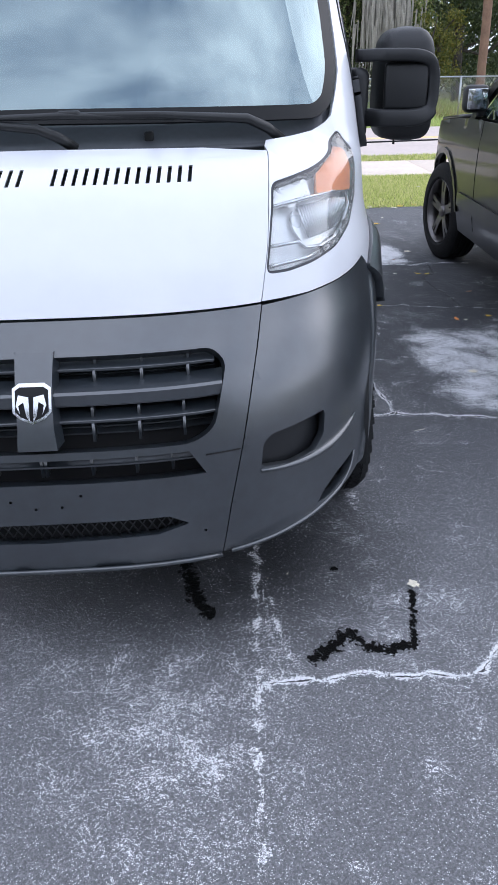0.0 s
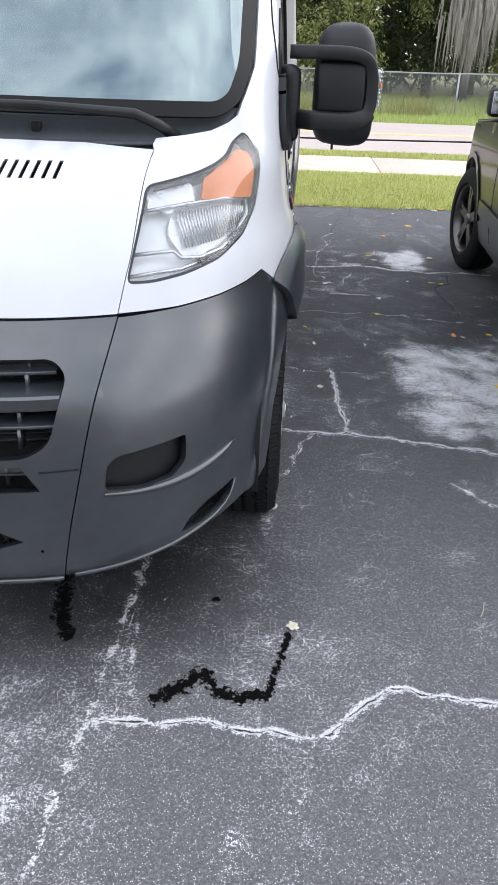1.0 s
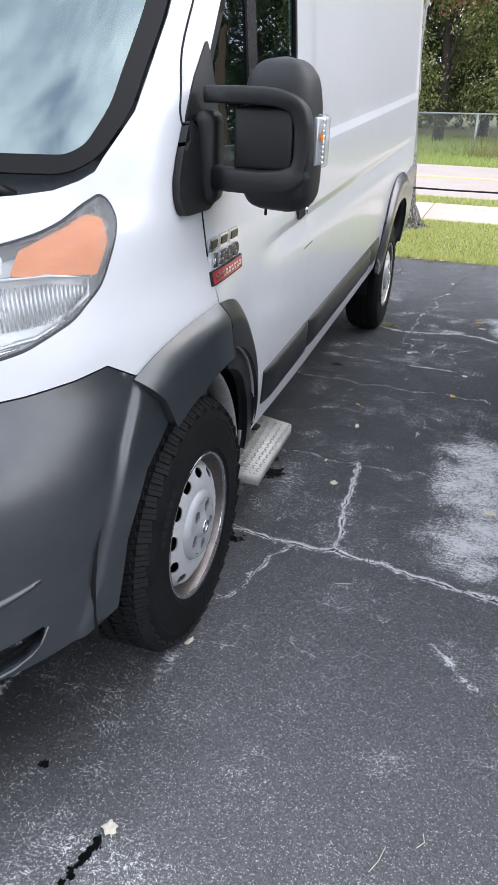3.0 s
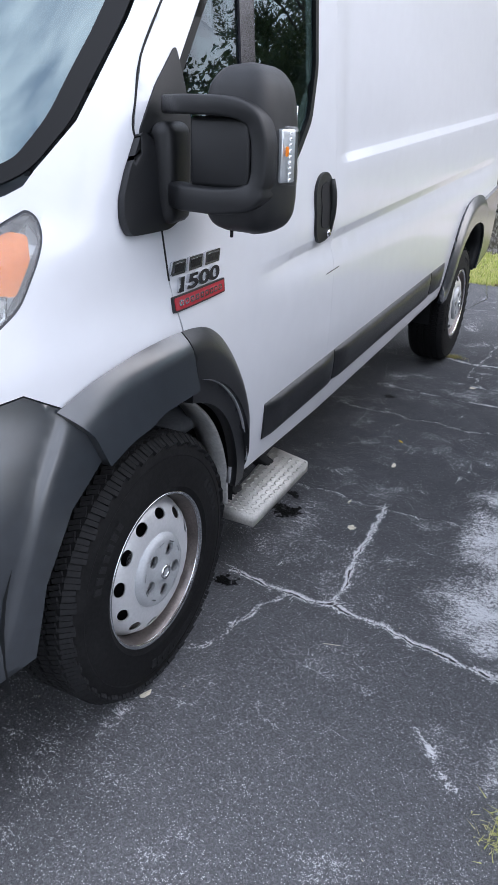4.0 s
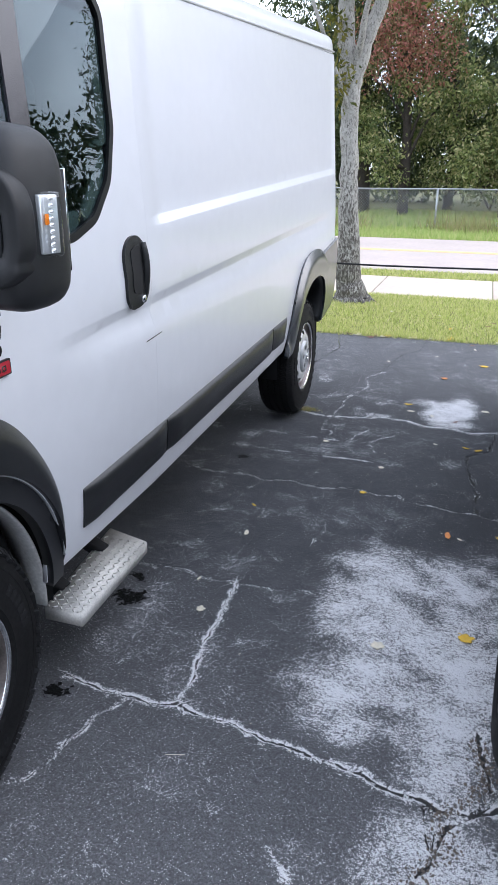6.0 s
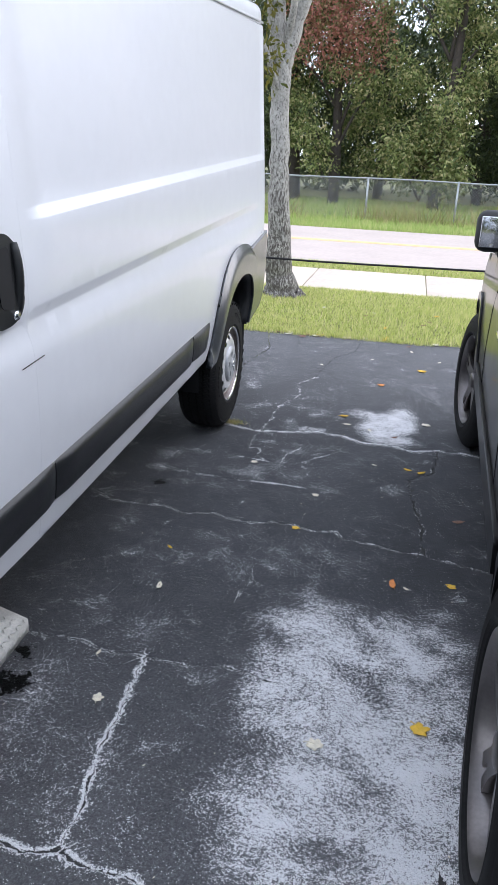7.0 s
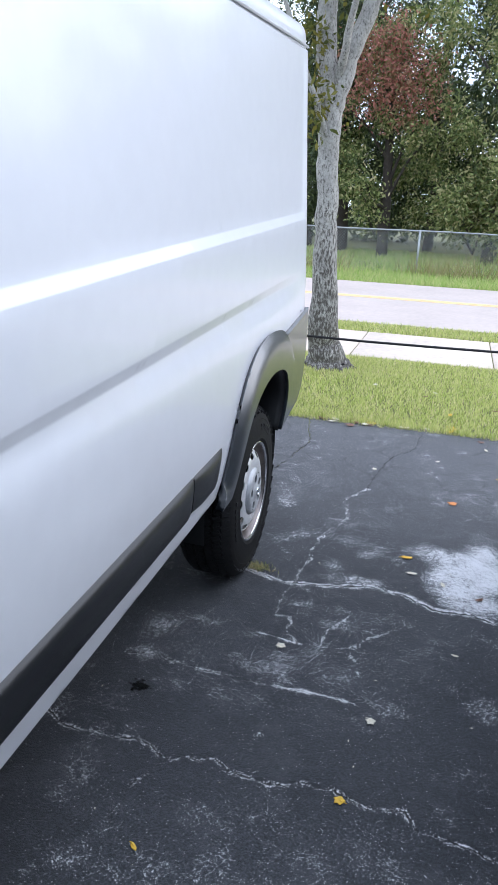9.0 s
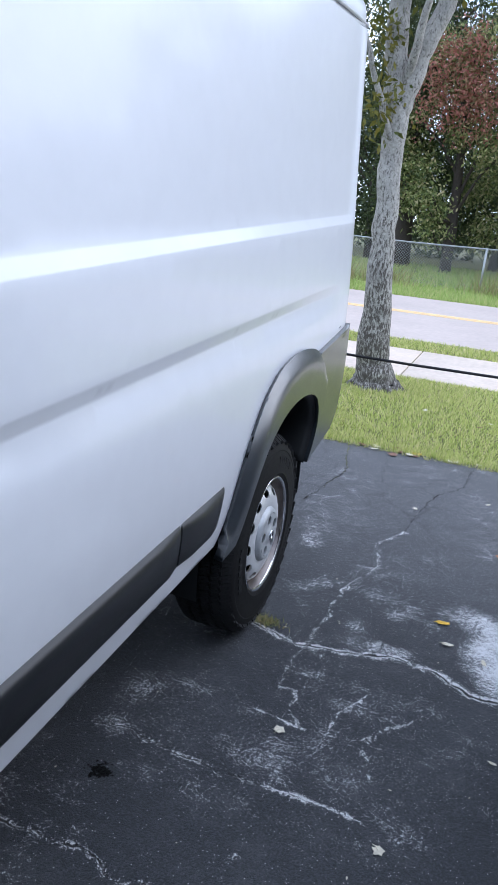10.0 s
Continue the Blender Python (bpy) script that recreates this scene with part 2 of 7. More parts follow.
# ---- shape of the van ----
def curve(xs, ys):
    """A smooth monotone curve through (xs, ys)."""
    xs, ys = np.array(xs, float), np.array(ys, float)
    d = np.diff(ys) / np.diff(xs)
    m = np.concatenate([[d[0]], np.where(d[:-1] * d[1:] > 0, 2 * d[:-1] * d[1:] / (d[:-1] + d[1:] + 1e-12), 0), [d[-1]]])

    def at(x):
        x = min(max(x, xs[0]), xs[-1])
        i = min(max(int(np.searchsorted(xs, x)) - 1, 0), len(xs) - 2)
        h = xs[i + 1] - xs[i]
        t = (x - xs[i]) / h
        return float(ys[i] * (1 + 2 * t) * (1 - t) ** 2 + m[i] * h * t * (1 - t) ** 2 + ys[i + 1] * t * t * (3 - 2 * t) + m[i + 1] * h * t * t * (t - 1))
    return at


NOSE = curve([0.28, 0.36, 0.60, 0.72, 0.82, 0.92, 1.00, 1.10, 1.20, 1.24, 1.275, 1.30, 1.37, 1.80, 2.06, 2.14], [0.005, -0.01, 0.0, 0.026, 0.08, 0.162, 0.205, 0.28, 0.38, 0.46, 0.555, 0.575, 0.62, 1.03, 1.32, 1.50])
CORNER = curve([0.28, 0.6, 0.82, 0.95, 1.10, 1.20, 1.30, 1.60, 2.1], [1.25, 1.30, 1.28, 1.20, 0.92, 0.72, 0.47, 0.45, 0.5])
PROFILE = ([0.28, 0.36, 0.5, 0.75, 0.90, 0.945, 1.005, 1.04, 1.252, 1.278, 1.6, 1.9, 2.0, 2.06, 2.14], [0.90, 0.93, 0.95, 0.962, 0.962, 0.956, 0.936, 0.953, 0.948, 0.925, 0.905, 0.886, 0.878, 0.855, 0.80])
PLAIN = ([0.28, 0.36, 0.5, 0.75, 1.0, 1.245, 1.6, 1.9, 2.0, 2.06, 2.14], [0.90, 0.93, 0.95, 0.962, 0.957, 0.942, 0.915, 0.895, 0.880, 0.855, 0.80])
FLARE = curve([0.28, 0.6, 0.95, 1.1, 1.3], [0.08, 0.06, 0.055, 0.02, 0.005])
LOW = curve(*PLAIN)
POWER = 3.0


def rake(z):
    return 0.03 + 0.04 * min(1, max(0, (z - 0.5) / 1.4))


def level(y, z):
    """Height in the van's own frame of the point at y and world height z: the body stands higher at the rear."""
    return z - rake(z - 0.05 * max(0, y - 1)) * max(0, y - 1)


def world_z(y, zb):
    """World height at y of the body height zb."""
    lo, hi = zb - 0.1, zb + 0.6
    for _ in range(30):
        mid = (lo + hi) / 2
        lo, hi = (mid, hi) if level(y, mid) < zb else (lo, mid)
    return lo


def half_width(y, zb):
    t = min(1, max(0, (y - 0.9) / 0.6))
    low = zb < 0.75
    k = min(1, max(0, (y - (1.5 if zb < 1.15 else 2.18)) / (0.35 if zb < 1.15 else 0.1))) * min(1, max(0, (5.22 - y) / 0.45 if zb < 1.15 else (5.31 - y) / 0.045))
    w = LOW(zb) if low else float(np.interp(zb, *PROFILE)) * k + float(np.interp(zb, *PLAIN)) * (1 - k)
    w += FLARE(zb) * (1 - t * t * (3 - 2 * t))
    t = max(0, (y - 5.26) / 0.14)
    return w - 0.024 * t * t


def side_x(y, z):
    zb = level(y, z)
    f, d = NOSE(zb), CORNER(zb)
    u = min(1, max(0, (y - f) / d))
    return half_width(y, zb) * (1 - (1 - u) ** POWER) ** (1 / POWER)


def on_side(y, z):
    return (side_x(y, z), y, z)


def on_front(x, z):
    lo, hi = NOSE(z), NOSE(z) + 0.95
    for _ in range(30):
        mid = (lo + hi) / 2
        lo, hi = (mid, hi) if side_x(mid, z) < abs(x) else (lo, mid)
    return (x, (lo + hi) / 2, z)


def on_wrap(c, z):
    """The point of the body at height z where x + y is c."""
    lo, hi = NOSE(z), 6.0
    for _ in range(32):
        mid = (lo + hi) / 2
        lo, hi = (mid, hi) if side_x(mid, z) + mid < c else (lo, mid)
    return (side_x(lo, z), lo, z)


def arc(cy, cz, ry, rz, a0, a1, n=14):
    return [(cy + ry * math.cos(radians(a0 + (a1 - a0) * k / n)), cz + rz * math.sin(radians(a0 + (a1 - a0) * k / n))) for k in range(n + 1)]


van = tagged(new("van"), "white cargo van with grey plastic bumpers parked on asphalt", "van")
FRONT_Y, REAR_Y, HUB_Z = 0.948, 4.40, 0.36


def both(name, loops, step, surface, material, label="", sub=None, **kw):
    """A panel on the driver's side and its mirror image."""
    a = part(name, sheet(loops, step, surface, **kw), material, sub or van, label)
    b = part(name, sheet(loops, step, surface, mirror=True, **kw), material, van, label)
    return a, b


# fender: from the nose, round the lamp, to the door
LAMP = rounded([(0.886, 0.987), (0.94, 1.05), (1.00, 1.115), (1.069, 1.190), (1.166, 1.201), (1.281, 1.215), (1.37, 1.230), (1.449, 1.250), (1.51, 1.27), (1.572, 1.293), (1.60, 1.278), (1.61, 1.25), (1.60, 1.22), (1.582, 1.19), (1.53, 1.118), (1.425, 1.058), (1.27, 1.015), (1.108, 0.994), (0.978, 0.985)], 0.03, 4)


def hood_side(z):
    """Half width of the hood at height z."""
    return float(np.interp(z, [0.925, 1.05, 1.196, 1.258], [0.587, 0.610, 0.622, 0.628]))


def seam_c(x, z):
    return x + on_front(x, z)[1]


fender_edge = [(seam_c(hood_side(z) + 0.001, z), z) for z in np.linspace(0.927, 1.255, 26)] + [(1.24, 1.280), (1.34, 1.287), (1.44, 1.297), (1.52, 1.315), (1.57, 1.332)]
WS_EDGE = [(0.78, 1.328), (0.83, 1.36), (0.857, 1.45), (0.852, 1.65), (0.83, 1.83), (0.80, 1.95), (0.72, 2.02)]
DOOR_FRONT = [(1.46, 1.985), (1.30, 1.84), (1.18, 1.713), (1.06, 1.58), (1.01, 1.49), (0.985, 1.43), (1.01, 1.365), (1.035, 1.30), (1.04, 1.22), (1.045, 1.11), (1.065, 0.97)]
fender = fender_edge + [(seam_c(x + 0.006, z), z) for x, z in WS_EDGE[1:]] + [(2.36, 2.05)] + [(side_x(y, z) + y - 0.004, z) for y, z in DOOR_FRONT] + [(1.99, 0.94), (1.80, 0.90), (1.648, 0.899), (1.512, 0.956), (1.40, 0.943), (1.25, 0.933), (1.05, 0.926)]
both("front_fender", [fender, LAMP], 0.03, on_wrap, WHITE)

# door, with its window opening, and the long cargo side
WINDOW = rounded([(1.10, 1.42), (1.16, 1.56), (1.36, 1.80), (1.48, 1.92), (1.56, 1.965), (1.92, 1.965), (1.985, 1.9), (1.985, 1.60), (1.93, 1.45), (1.82, 1.345), (1.68, 1.30), (1.10, 1.30)], 0.03)
DOOR = DOOR_FRONT[5:] + [(1.19, 0.945), (1.31, 0.84), (1.38, 0.70), (1.40, 0.405), (2.14, 0.405), (2.14, 2.02), (1.56, 2.02)] + DOOR_FRONT[:5]
creases = []
for zb in (0.945, 1.001, 1.009, 1.037, 1.044):
    creases.append([(y, world_z(y, zb)) for y in np.linspace(1.5, 2.12, 13)])
for dz in (0.012, 0.03):
    creases.append([(y, 0.405 + dz) for y in np.linspace(1.42, 2.12, 12)])
both("front_door", [inset(DOOR, 0.0003), WINDOW], 0.04, on_side, WHITE, lines=creases)
CARGO = [(2.14, 0.405), (3.0, 0.44), (3.97, 0.487), (4.07, 0.62), (4.16, 0.78), (4.28, 0.88), (4.45, 0.94), (4.62, 0.94), (4.79, 0.90), (4.90, 0.84), (4.95, 0.96), (5.38, 1.02), (5.40, 1.5), (5.385, 2.226), (2.14, 2.02)]
creases = []
for zb in (0.945, 1.001, 1.009, 1.037, 1.044, 1.249, 1.254, 1.276, 1.281, 1.88, 1.92, 1.96):
    creases.append([(y, world_z(y, zb)) for y in np.linspace(2.17, 5.36, 90)])
for dz in (0.012, 0.03):
    creases.append([(y, float(np.interp(y, [2.14, 3.0, 3.97], [0.405, 0.44, 0.487])) + dz) for y in np.linspace(2.16, 3.94, 36)])
for y in (2.185, 2.235, 2.275, 5.262, 5.278, 5.294, 5.312):
    creases.append([(y, world_z(y, zb)) for zb in np.linspace(1.30, 1.87, 22)])
both("cargo_side", [inset(CARGO, 0.0003)], 0.04, on_side, WHITE, lines=creases)

for s in (1, -1):
    part("door_seam", tube([(s * (side_x(y, z) + 0.0002), y - 0.002, z) for y, z in flow(DOOR_FRONT[:-1], 4)], 0.0027, 6), BLACK, van)
# the shut line between door and side is backed with paint
both("seam_filler", [[(2.12, 0.42), (2.16, 0.42), (2.16, 2.0), (2.12, 2.0)]], 0.02, on_side, WHITE, thick=0.004, proud=-0.0025)
# roof with a rounded edge above a gutter ledge
def roof_at(a, y):
    zs = 1.925 + (y - 1) * 0.07
    w = half_width(y, 1.93) - 0.006
    t = abs(a)
    if t < 1:
        x, z = w * (0.92 * t), 0.115 + 0.035 * (1 - t * t)
    else:
        k = (t - 1) * math.pi / 2
        x, z = w * (0.92 + 0.08 * math.sin(k)), 0.115 * math.cos(k) ** 0.6 if k < 1.57 else 0.0
    drop = max(0, 1.80 - y)
    return (math.copysign(x, a), y, zs + z - drop * drop * 0.55)


bm = bmesh.new()
grid = []
for j in range(41):
    y = 1.42 + (5.405 - 1.42) * j / 40
    grid.append([bm.verts.new(roof_at(-2 + 4 * i / 40, y)) for i in range(41)])
for ra, rb in zip(grid, grid[1:]):
    for i in range(40):
        bm.faces.new((ra[i], ra[i + 1], rb[i + 1], rb[i]))
bmesh.ops.recalc_face_normals(bm, faces=bm.faces[:])
bmesh.ops.solidify(bm, geom=bm.faces[:], thickness=0.01)
part("roof", sharp(bm, 50), WHITE, van)
for s in (1, -1):
    part("roof_gutter", tube([(s * (side_x(y, 1.93 + (y - 1) * 0.07) + 0.001), y, 1.94 + (y - 1) * 0.07) for y in np.linspace(1.55, 5.38, 14)], 0.007, 6), WHITE, van)

# rear doors close the back
bm = bmesh.new()
rows = []
for z in np.linspace(0.52, 2.36, 14):
    w = half_width(5.38, min(2.05, level(5.38, z))) - 0.01
    if z > 2.27:
        w -= (z - 2.27) * 1.6
    rows.append([bm.verts.new((-w + 2 * w * i / 8, 5.405 + 0.02 * (1 - (2 * i / 8 - 1) ** 4), z)) for i in range(9)])
for a, b in zip(rows, rows[1:]):
    for i in range(8):
        bm.faces.new((a[i], a[i + 1], b[i + 1], b[i]))
bmesh.ops.recalc_face_normals(bm, faces=bm.faces[:])
bmesh.ops.solidify(bm, geom=bm.faces[:], thickness=0.03)
part("rear_door", bm, WHITE, van)

# hood with its row of slots
rim = [(hood_side(z), float(z)) for z in np.linspace(0.925, 1.258, 26)]
HOOD = rim + [(0.45, 1.270), (0.2, 1.273), (0, 1.274), (-0.2, 1.273), (-0.45, 1.270)] + [(-x, z) for x, z in reversed(rim)]
slots = []
for k in range(14):
    x = 0.418 - 0.0268 * k
    slots.append([(x - 0.005 - 0.004, 1.203), (x + 0.005 - 0.004, 1.203), (x + 0.005, 1.236), (x - 0.005, 1.236)])
for k in range(14):
    x = -0.018 - 0.0268 * k
    slots.append([(x - 0.005 - 0.004, 1.203), (x + 0.005 - 0.004, 1.203), (x + 0.005, 1.236), (x - 0.005, 1.236)])
part("hood", sheet([inset(HOOD, 0.001)] + slots, 0.035, on_front, thick=0.006), WHITE, van)

# cowl below the windscreen
bm = bmesh.new()
rows = []
for t, z in ((0, 1.262), (0.25, 1.268), (0.5, 1.285), (0.8, 1.315), (1, 1.335)):
    rows.append([])
    for i in range(33):
        a = -1 + i / 16
        x = a * 0.84
        rows[-1].append(bm.verts.new((x, on_front(x, 1.274)[1] + 0.03 + 0.13 * t * (1 - 0.45 * abs(a) ** 3) - 0.03 * abs(a) ** 4, z + 0.012 * abs(a) ** 3)))
for a, b in zip(rows, rows[1:]):
    for i in range(32):
        bm.faces.new((a[i], a[i + 1], b[i + 1], b[i]))
bmesh.ops.recalc_face_normals(bm, faces=bm.faces[:])
bmesh.ops.solidify(bm, geom=bm.faces[:], thickness=0.01)
part("cowl", bm, mat("weathered cowl plastic", (0.075, 0.08, 0.09), 0.4, var=0.15, scale=6), van, "black plastic cowl panel under the windscreen")
part("washer_nozzle", box(bmesh.new(), 0.30, 0.66, 1.292, 0.026, 0.03, 0.03, bevel=0.006), TRIM, van)

# windscreen, its black border, and the pillars beside it
ws_loop = [(0, 1.335)] + WS_EDGE + [(0, 2.06)] + [(-x, z) for x, z in reversed(WS_EDGE)]
WS, GLASS = rounded(ws_loop, 0.03), rounded(inset(ws_loop, 0.036), 0.07)
ws = part("windscreen", sheet([GLASS], 0.03, on_front, thick=0.004), WSGLASS, van, "tinted windscreen reflecting a cloudy sky")
ws.visible_shadow = False
part("windscreen_border", sheet([WS, GLASS], 0.05, on_front, thick=0.008), SEALANT, ws, "black band round the glass")

# cabin seen dimly through the glass
bm = bmesh.new()
box(bm, 0, 1.25, 1.22, 1.6, 0.55, 0.12, bevel=0.04)
box(bm, 0, 2.2, 1.3, 1.7, 0.04, 1.4)
box(bm, 0, 1.4, 0.62, 1.7, 1.6, 0.04)
part("dashboard", bm, CABIN, van)
wheel_ring = bmesh.new()
merge(wheel_ring, tube([(0.42 + 0.2 * math.cos(a), 1.42 + 0.08 * math.sin(a), 1.36 + 0.17 * math.sin(a)) for a in np.linspace(0, 2 * math.pi, 33)], 0.016, 8, False))
box(wheel_ring, 0.42, 1.43, 1.36, 0.36, 0.03, 0.05, bevel=0.01)
part("steering_wheel", wheel_ring, TRIM, van)
for x in (0.45, -0.45):
    bm = bmesh.new()
    box(bm, x, 1.78, 0.85, 0.5, 0.5, 0.2, bevel=0.06)
    box(bm, x, 2.02, 1.25, 0.48, 0.14, 0.75, pose(0, 0, 0, -12), bevel=0.06)
    box(bm, x, 2.10, 1.68, 0.26, 0.10, 0.18, bevel=0.04)
    part("seat", bm, CABIN, van)

# headlamps
for mirror in (False, True):
    bowl = part("headlamp", sheet([inset(LAMP, 0.003)], 0.03, on_wrap, thick=0.004, proud=-0.045, mirror=mirror), LAMPGREY, van, "clear headlamp with an amber corner")
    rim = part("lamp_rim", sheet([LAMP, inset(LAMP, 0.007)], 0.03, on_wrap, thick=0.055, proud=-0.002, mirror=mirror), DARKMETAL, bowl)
    up = [(1.05, 1.140), (1.075, 1.182), (1.166, 1.192), (1.25, 1.200), (1.24, 1.150)]
    part("reflector", sheet([rounded(up, 0.01)], 0.02, on_wrap, thick=0.01, proud=-0.022, mirror=mirror), REFLECT, bowl)
    amb = [(1.262, 1.157), (1.30, 1.203), (1.42, 1.235), (1.52, 1.262), (1.568, 1.255), (1.572, 1.205), (1.525, 1.14), (1.40, 1.152)]
    part("turn_signal", sheet([rounded(amb, 0.012)], 0.02, on_wrap, thick=0.01, proud=-0.012, mirror=mirror), AMBER, bowl, "amber turn signal")
    tail = [q for q in [(1.520, 1.138), (1.574, 1.185), (1.570, 1.13), (1.548, 1.085), (1.518, 1.06), (1.508, 1.09)] if inside([inset(LAMP, 0.006)], *q)]
    if len(tail) > 2:
        part("turn_signal", sheet([tail], 0.02, on_wrap, thick=0.008, proud=-0.014, mirror=mirror), AMBER, bowl, "amber turn signal")
    main = [(1.14, 1.035), (1.10, 1.09), (1.13, 1.130), (1.36, 1.138), (1.47, 1.125), (1.45, 1.08), (1.34, 1.045)]
    part("reflector", sheet([rounded(main, 0.02)], 0.02, on_wrap, thick=0.01, proud=-0.03, mirror=mirror), REFLECT, bowl)
    for line in ([(1.021, 1.131), (1.187, 1.143), (1.359, 1.147), (1.486, 1.138), (1.475, 1.10), (1.40, 1.065)], [(0.949, 1.043), (1.088, 1.044), (1.112, 1.027), (1.193, 1.022), (1.30, 1.033), (1.39, 1.058)], [(0.90, 0.997), (1.1, 1.003), (1.25, 1.018)]):
        pts = []
        for c, z in line:
            p = Vector(on_wrap(c, z))
            pts.append(((-1 if mirror else 1) * (p.x - 0.008), p.y + 0.016, p.z))
        part("chrome_strip", tube(pts, 0.0055, 6), CHROME, bowl)
    flutes = bmesh.new()
    for c in np.arange(1.15, 1.47, 0.013):
        z0, z1 = float(np.interp(c, [1.15, 1.34, 1.46], [1.045, 1.055, 1.09])), float(np.interp(c, [1.15, 1.36, 1.46], [1.126, 1.132, 1.120]))
        pts = [Vector(on_wrap(c, z)) for z in (z0, (z0 + z1) / 2, z1)]
        merge(flutes, tube([((-1 if mirror else 1) * (q.x - 0.013), q.y + 0.020, q.z) for q in pts], 0.0032, 5))
    part("flutes", flutes, CHROME, bowl, "upright ribs in the lamp reflector")
    lens = part("lens", sheet([inset(LAMP, 0.006)], 0.025, on_wrap, thick=0.003, proud=0.001, mirror=mirror), HAZED, bowl, "clear lens, slightly hazed")
    lens.visible_shadow = False

# centre bumper with grille opening
GRILLE = rounded([(-0.41, 0.848), (0.456, 0.848), (0.490, 0.815), (0.456, 0.668), (0.40, 0.637), (-0.35, 0.637), (-0.41, 0.668), (-0.44, 0.815)], 0.03)
LOWER = [(-0.39, 0.553), (-0.35, 0.618), (0.39, 0.618), (0.43, 0.553)]
MESHG = [(-0.33, 0.415), (-0.28, 0.442), (0.33, 0.442), (0.38, 0.415), (0.30, 0.392), (0.0, 0.385), (-0.25, 0.392)]
CENTRE = [(-0.462, 0.295), (0, 0.29), (0.462, 0.295), (0.490, 0.45), (0.522, 0.60), (0.553, 0.76), (0.573, 0.85), (0.588, 0.922), (0.3, 0.921), (0, 0.921), (-0.3, 0.921), (-0.588, 0.922), (-0.553, 0.76), (-0.522, 0.60)]
holes = [[(x - 0.0035, z - 0.0035), (x + 0.0035, z - 0.0035), (x + 0.0035, z + 0.0035), (x - 0.0035, z + 0.0035)] for x, z in ((-0.06, 0.51), (0.0, 0.487), (0.065, 0.49), (0.115, 0.52), (0.42, 0.385))]
bumper = part("front_bumper", sheet([inset(CENTRE, 0.0012), GRILLE, LOWER, MESHG] + holes, 0.03, on_front, thick=0.03), FADED, van, "grey plastic front bumper with a slatted grille")
part("grille_back", sheet([[(-0.48, 0.30), (0.48, 0.30), (0.5, 0.85), (-0.5, 0.85)]], 0.08, on_front, thick=0.01, proud=-0.11), BLACK, bumper)


def bar(z, h, x0, x1, depth=0.06, proud=0.0, n=16, bevel=0.006, name="grille_bar", material=FADED):
    """A horizontal bar that follows the bumper's curve."""
    bm = bmesh.new()
    rings = []
    for i in range(n + 1):
        x = x0 + (x1 - x0) * i / n
        _, y, _ = on_front(x, z)
        y -= proud
        rings.append([bm.verts.new((x, y + dy, z + dz)) for dy, dz in ((bevel, -h / 2), (0, -h / 2 + bevel), (0, h / 2 - bevel), (bevel, h / 2), (depth, h / 2 + 0.01), (depth, -h / 2))])
    for a, b in zip(rings, rings[1:]):
        for k in range(6):
            bm.faces.new((a[k], a[(k + 1) % 6], b[(k + 1) % 6], b[k]))
    bm.faces.new(rings[0])
    bm.faces.new(rings[-1][::-1])
    bmesh.ops.recalc_face_normals(bm, faces=bm.faces[:])
    return part(name, sharp(bm), material, bumper)


bar(0.757, 0.038, -0.43, 0.478, 0.07, -0.004)
for z in (0.812, 0.698):
    bar(z, 0.009, -0.42, 0.46, 0.05, -0.028, bevel=0.002)
for z in np.linspace(0.645, 0.84, 12):
    bar(z, 0.005, -0.42, 0.46, 0.02, -0.085, bevel=0.001)
bar(0.585, 0.006, -0.38, 0.41, 0.03, -0.03, bevel=0.001)
for z, h, xs in ((0.83, 0.03, (0.165, 0.28, 0.394)), (0.793, 0.035, (0.165, 0.28, 0.394)), (0.718, 0.035, (0.157, 0.27, 0.38)), (0.668, 0.05, (0.157, 0.27, 0.38)), (0.585, 0.06, (0.03, 0.145, 0.255, 0.345))):
    for x in xs + tuple(0.05 - x for x in xs):
        _, y, _ = on_front(x, z)
        part("grille_upright", box(bmesh.new(), x, y + 0.05, z, 0.007, 0.03, h), FADED, bumper)
bm = bmesh.new()
for k in range(30):
    for sg in (1, -1):
        x = -0.33 + 0.0245 * k
        _, y, _ = on_front(x, 0.41)
        merge(bm, tube([(x - sg * 0.02, y + 0.02, 0.385), (x + sg * 0.02, y + 0.02, 0.445)], 0.0022, 4))
tagged(part("mesh_insert", bm, TRIM, bumper), kind="stuff")
for s in (1, -1):
    part("bumper_split", tube([(0.025 + s * (x - 0.025), on_front(x, 0.603)[1] - 0.001, 0.603) for x in (0.43, 0.47, 0.518)], 0.0022, 6), BLACK, bumper)
# centre block with a plain shield
bm = bmesh.new()
prof = [(0.862, 0.054), (0.81, 0.052), (0.76, 0.050), (0.70, 0.051), (0.665, 0.055), (0.650, 0.056)]
rows = [[bm.verts.new((0.028 + sg * w, on_front(0, z)[1] - 0.012 + (0.05 if abs(sg) > 0.9 else 0), z)) for sg in (-1, -0.85, 0, 0.85, 1)] for z, w in prof]
for a, b in zip(rows, rows[1:]):
    for i in range(4):
        bm.faces.new((a[i], a[i + 1], b[i + 1], b[i]))
bmesh.ops.recalc_face_normals(bm, faces=bm.faces[:])
block = part("grille_block", sharp(bm, 30), FADED, bumper)
SHIELD = [(0.024 + x, z + 0.028) for x, z in ((-0.046, 0.766), (-0.03, 0.776), (0.03, 0.776), (0.046, 0.766), (0.046, 0.715), (0.03, 0.70), (0.0, 0.688), (-0.03, 0.70), (-0.046, 0.715))]


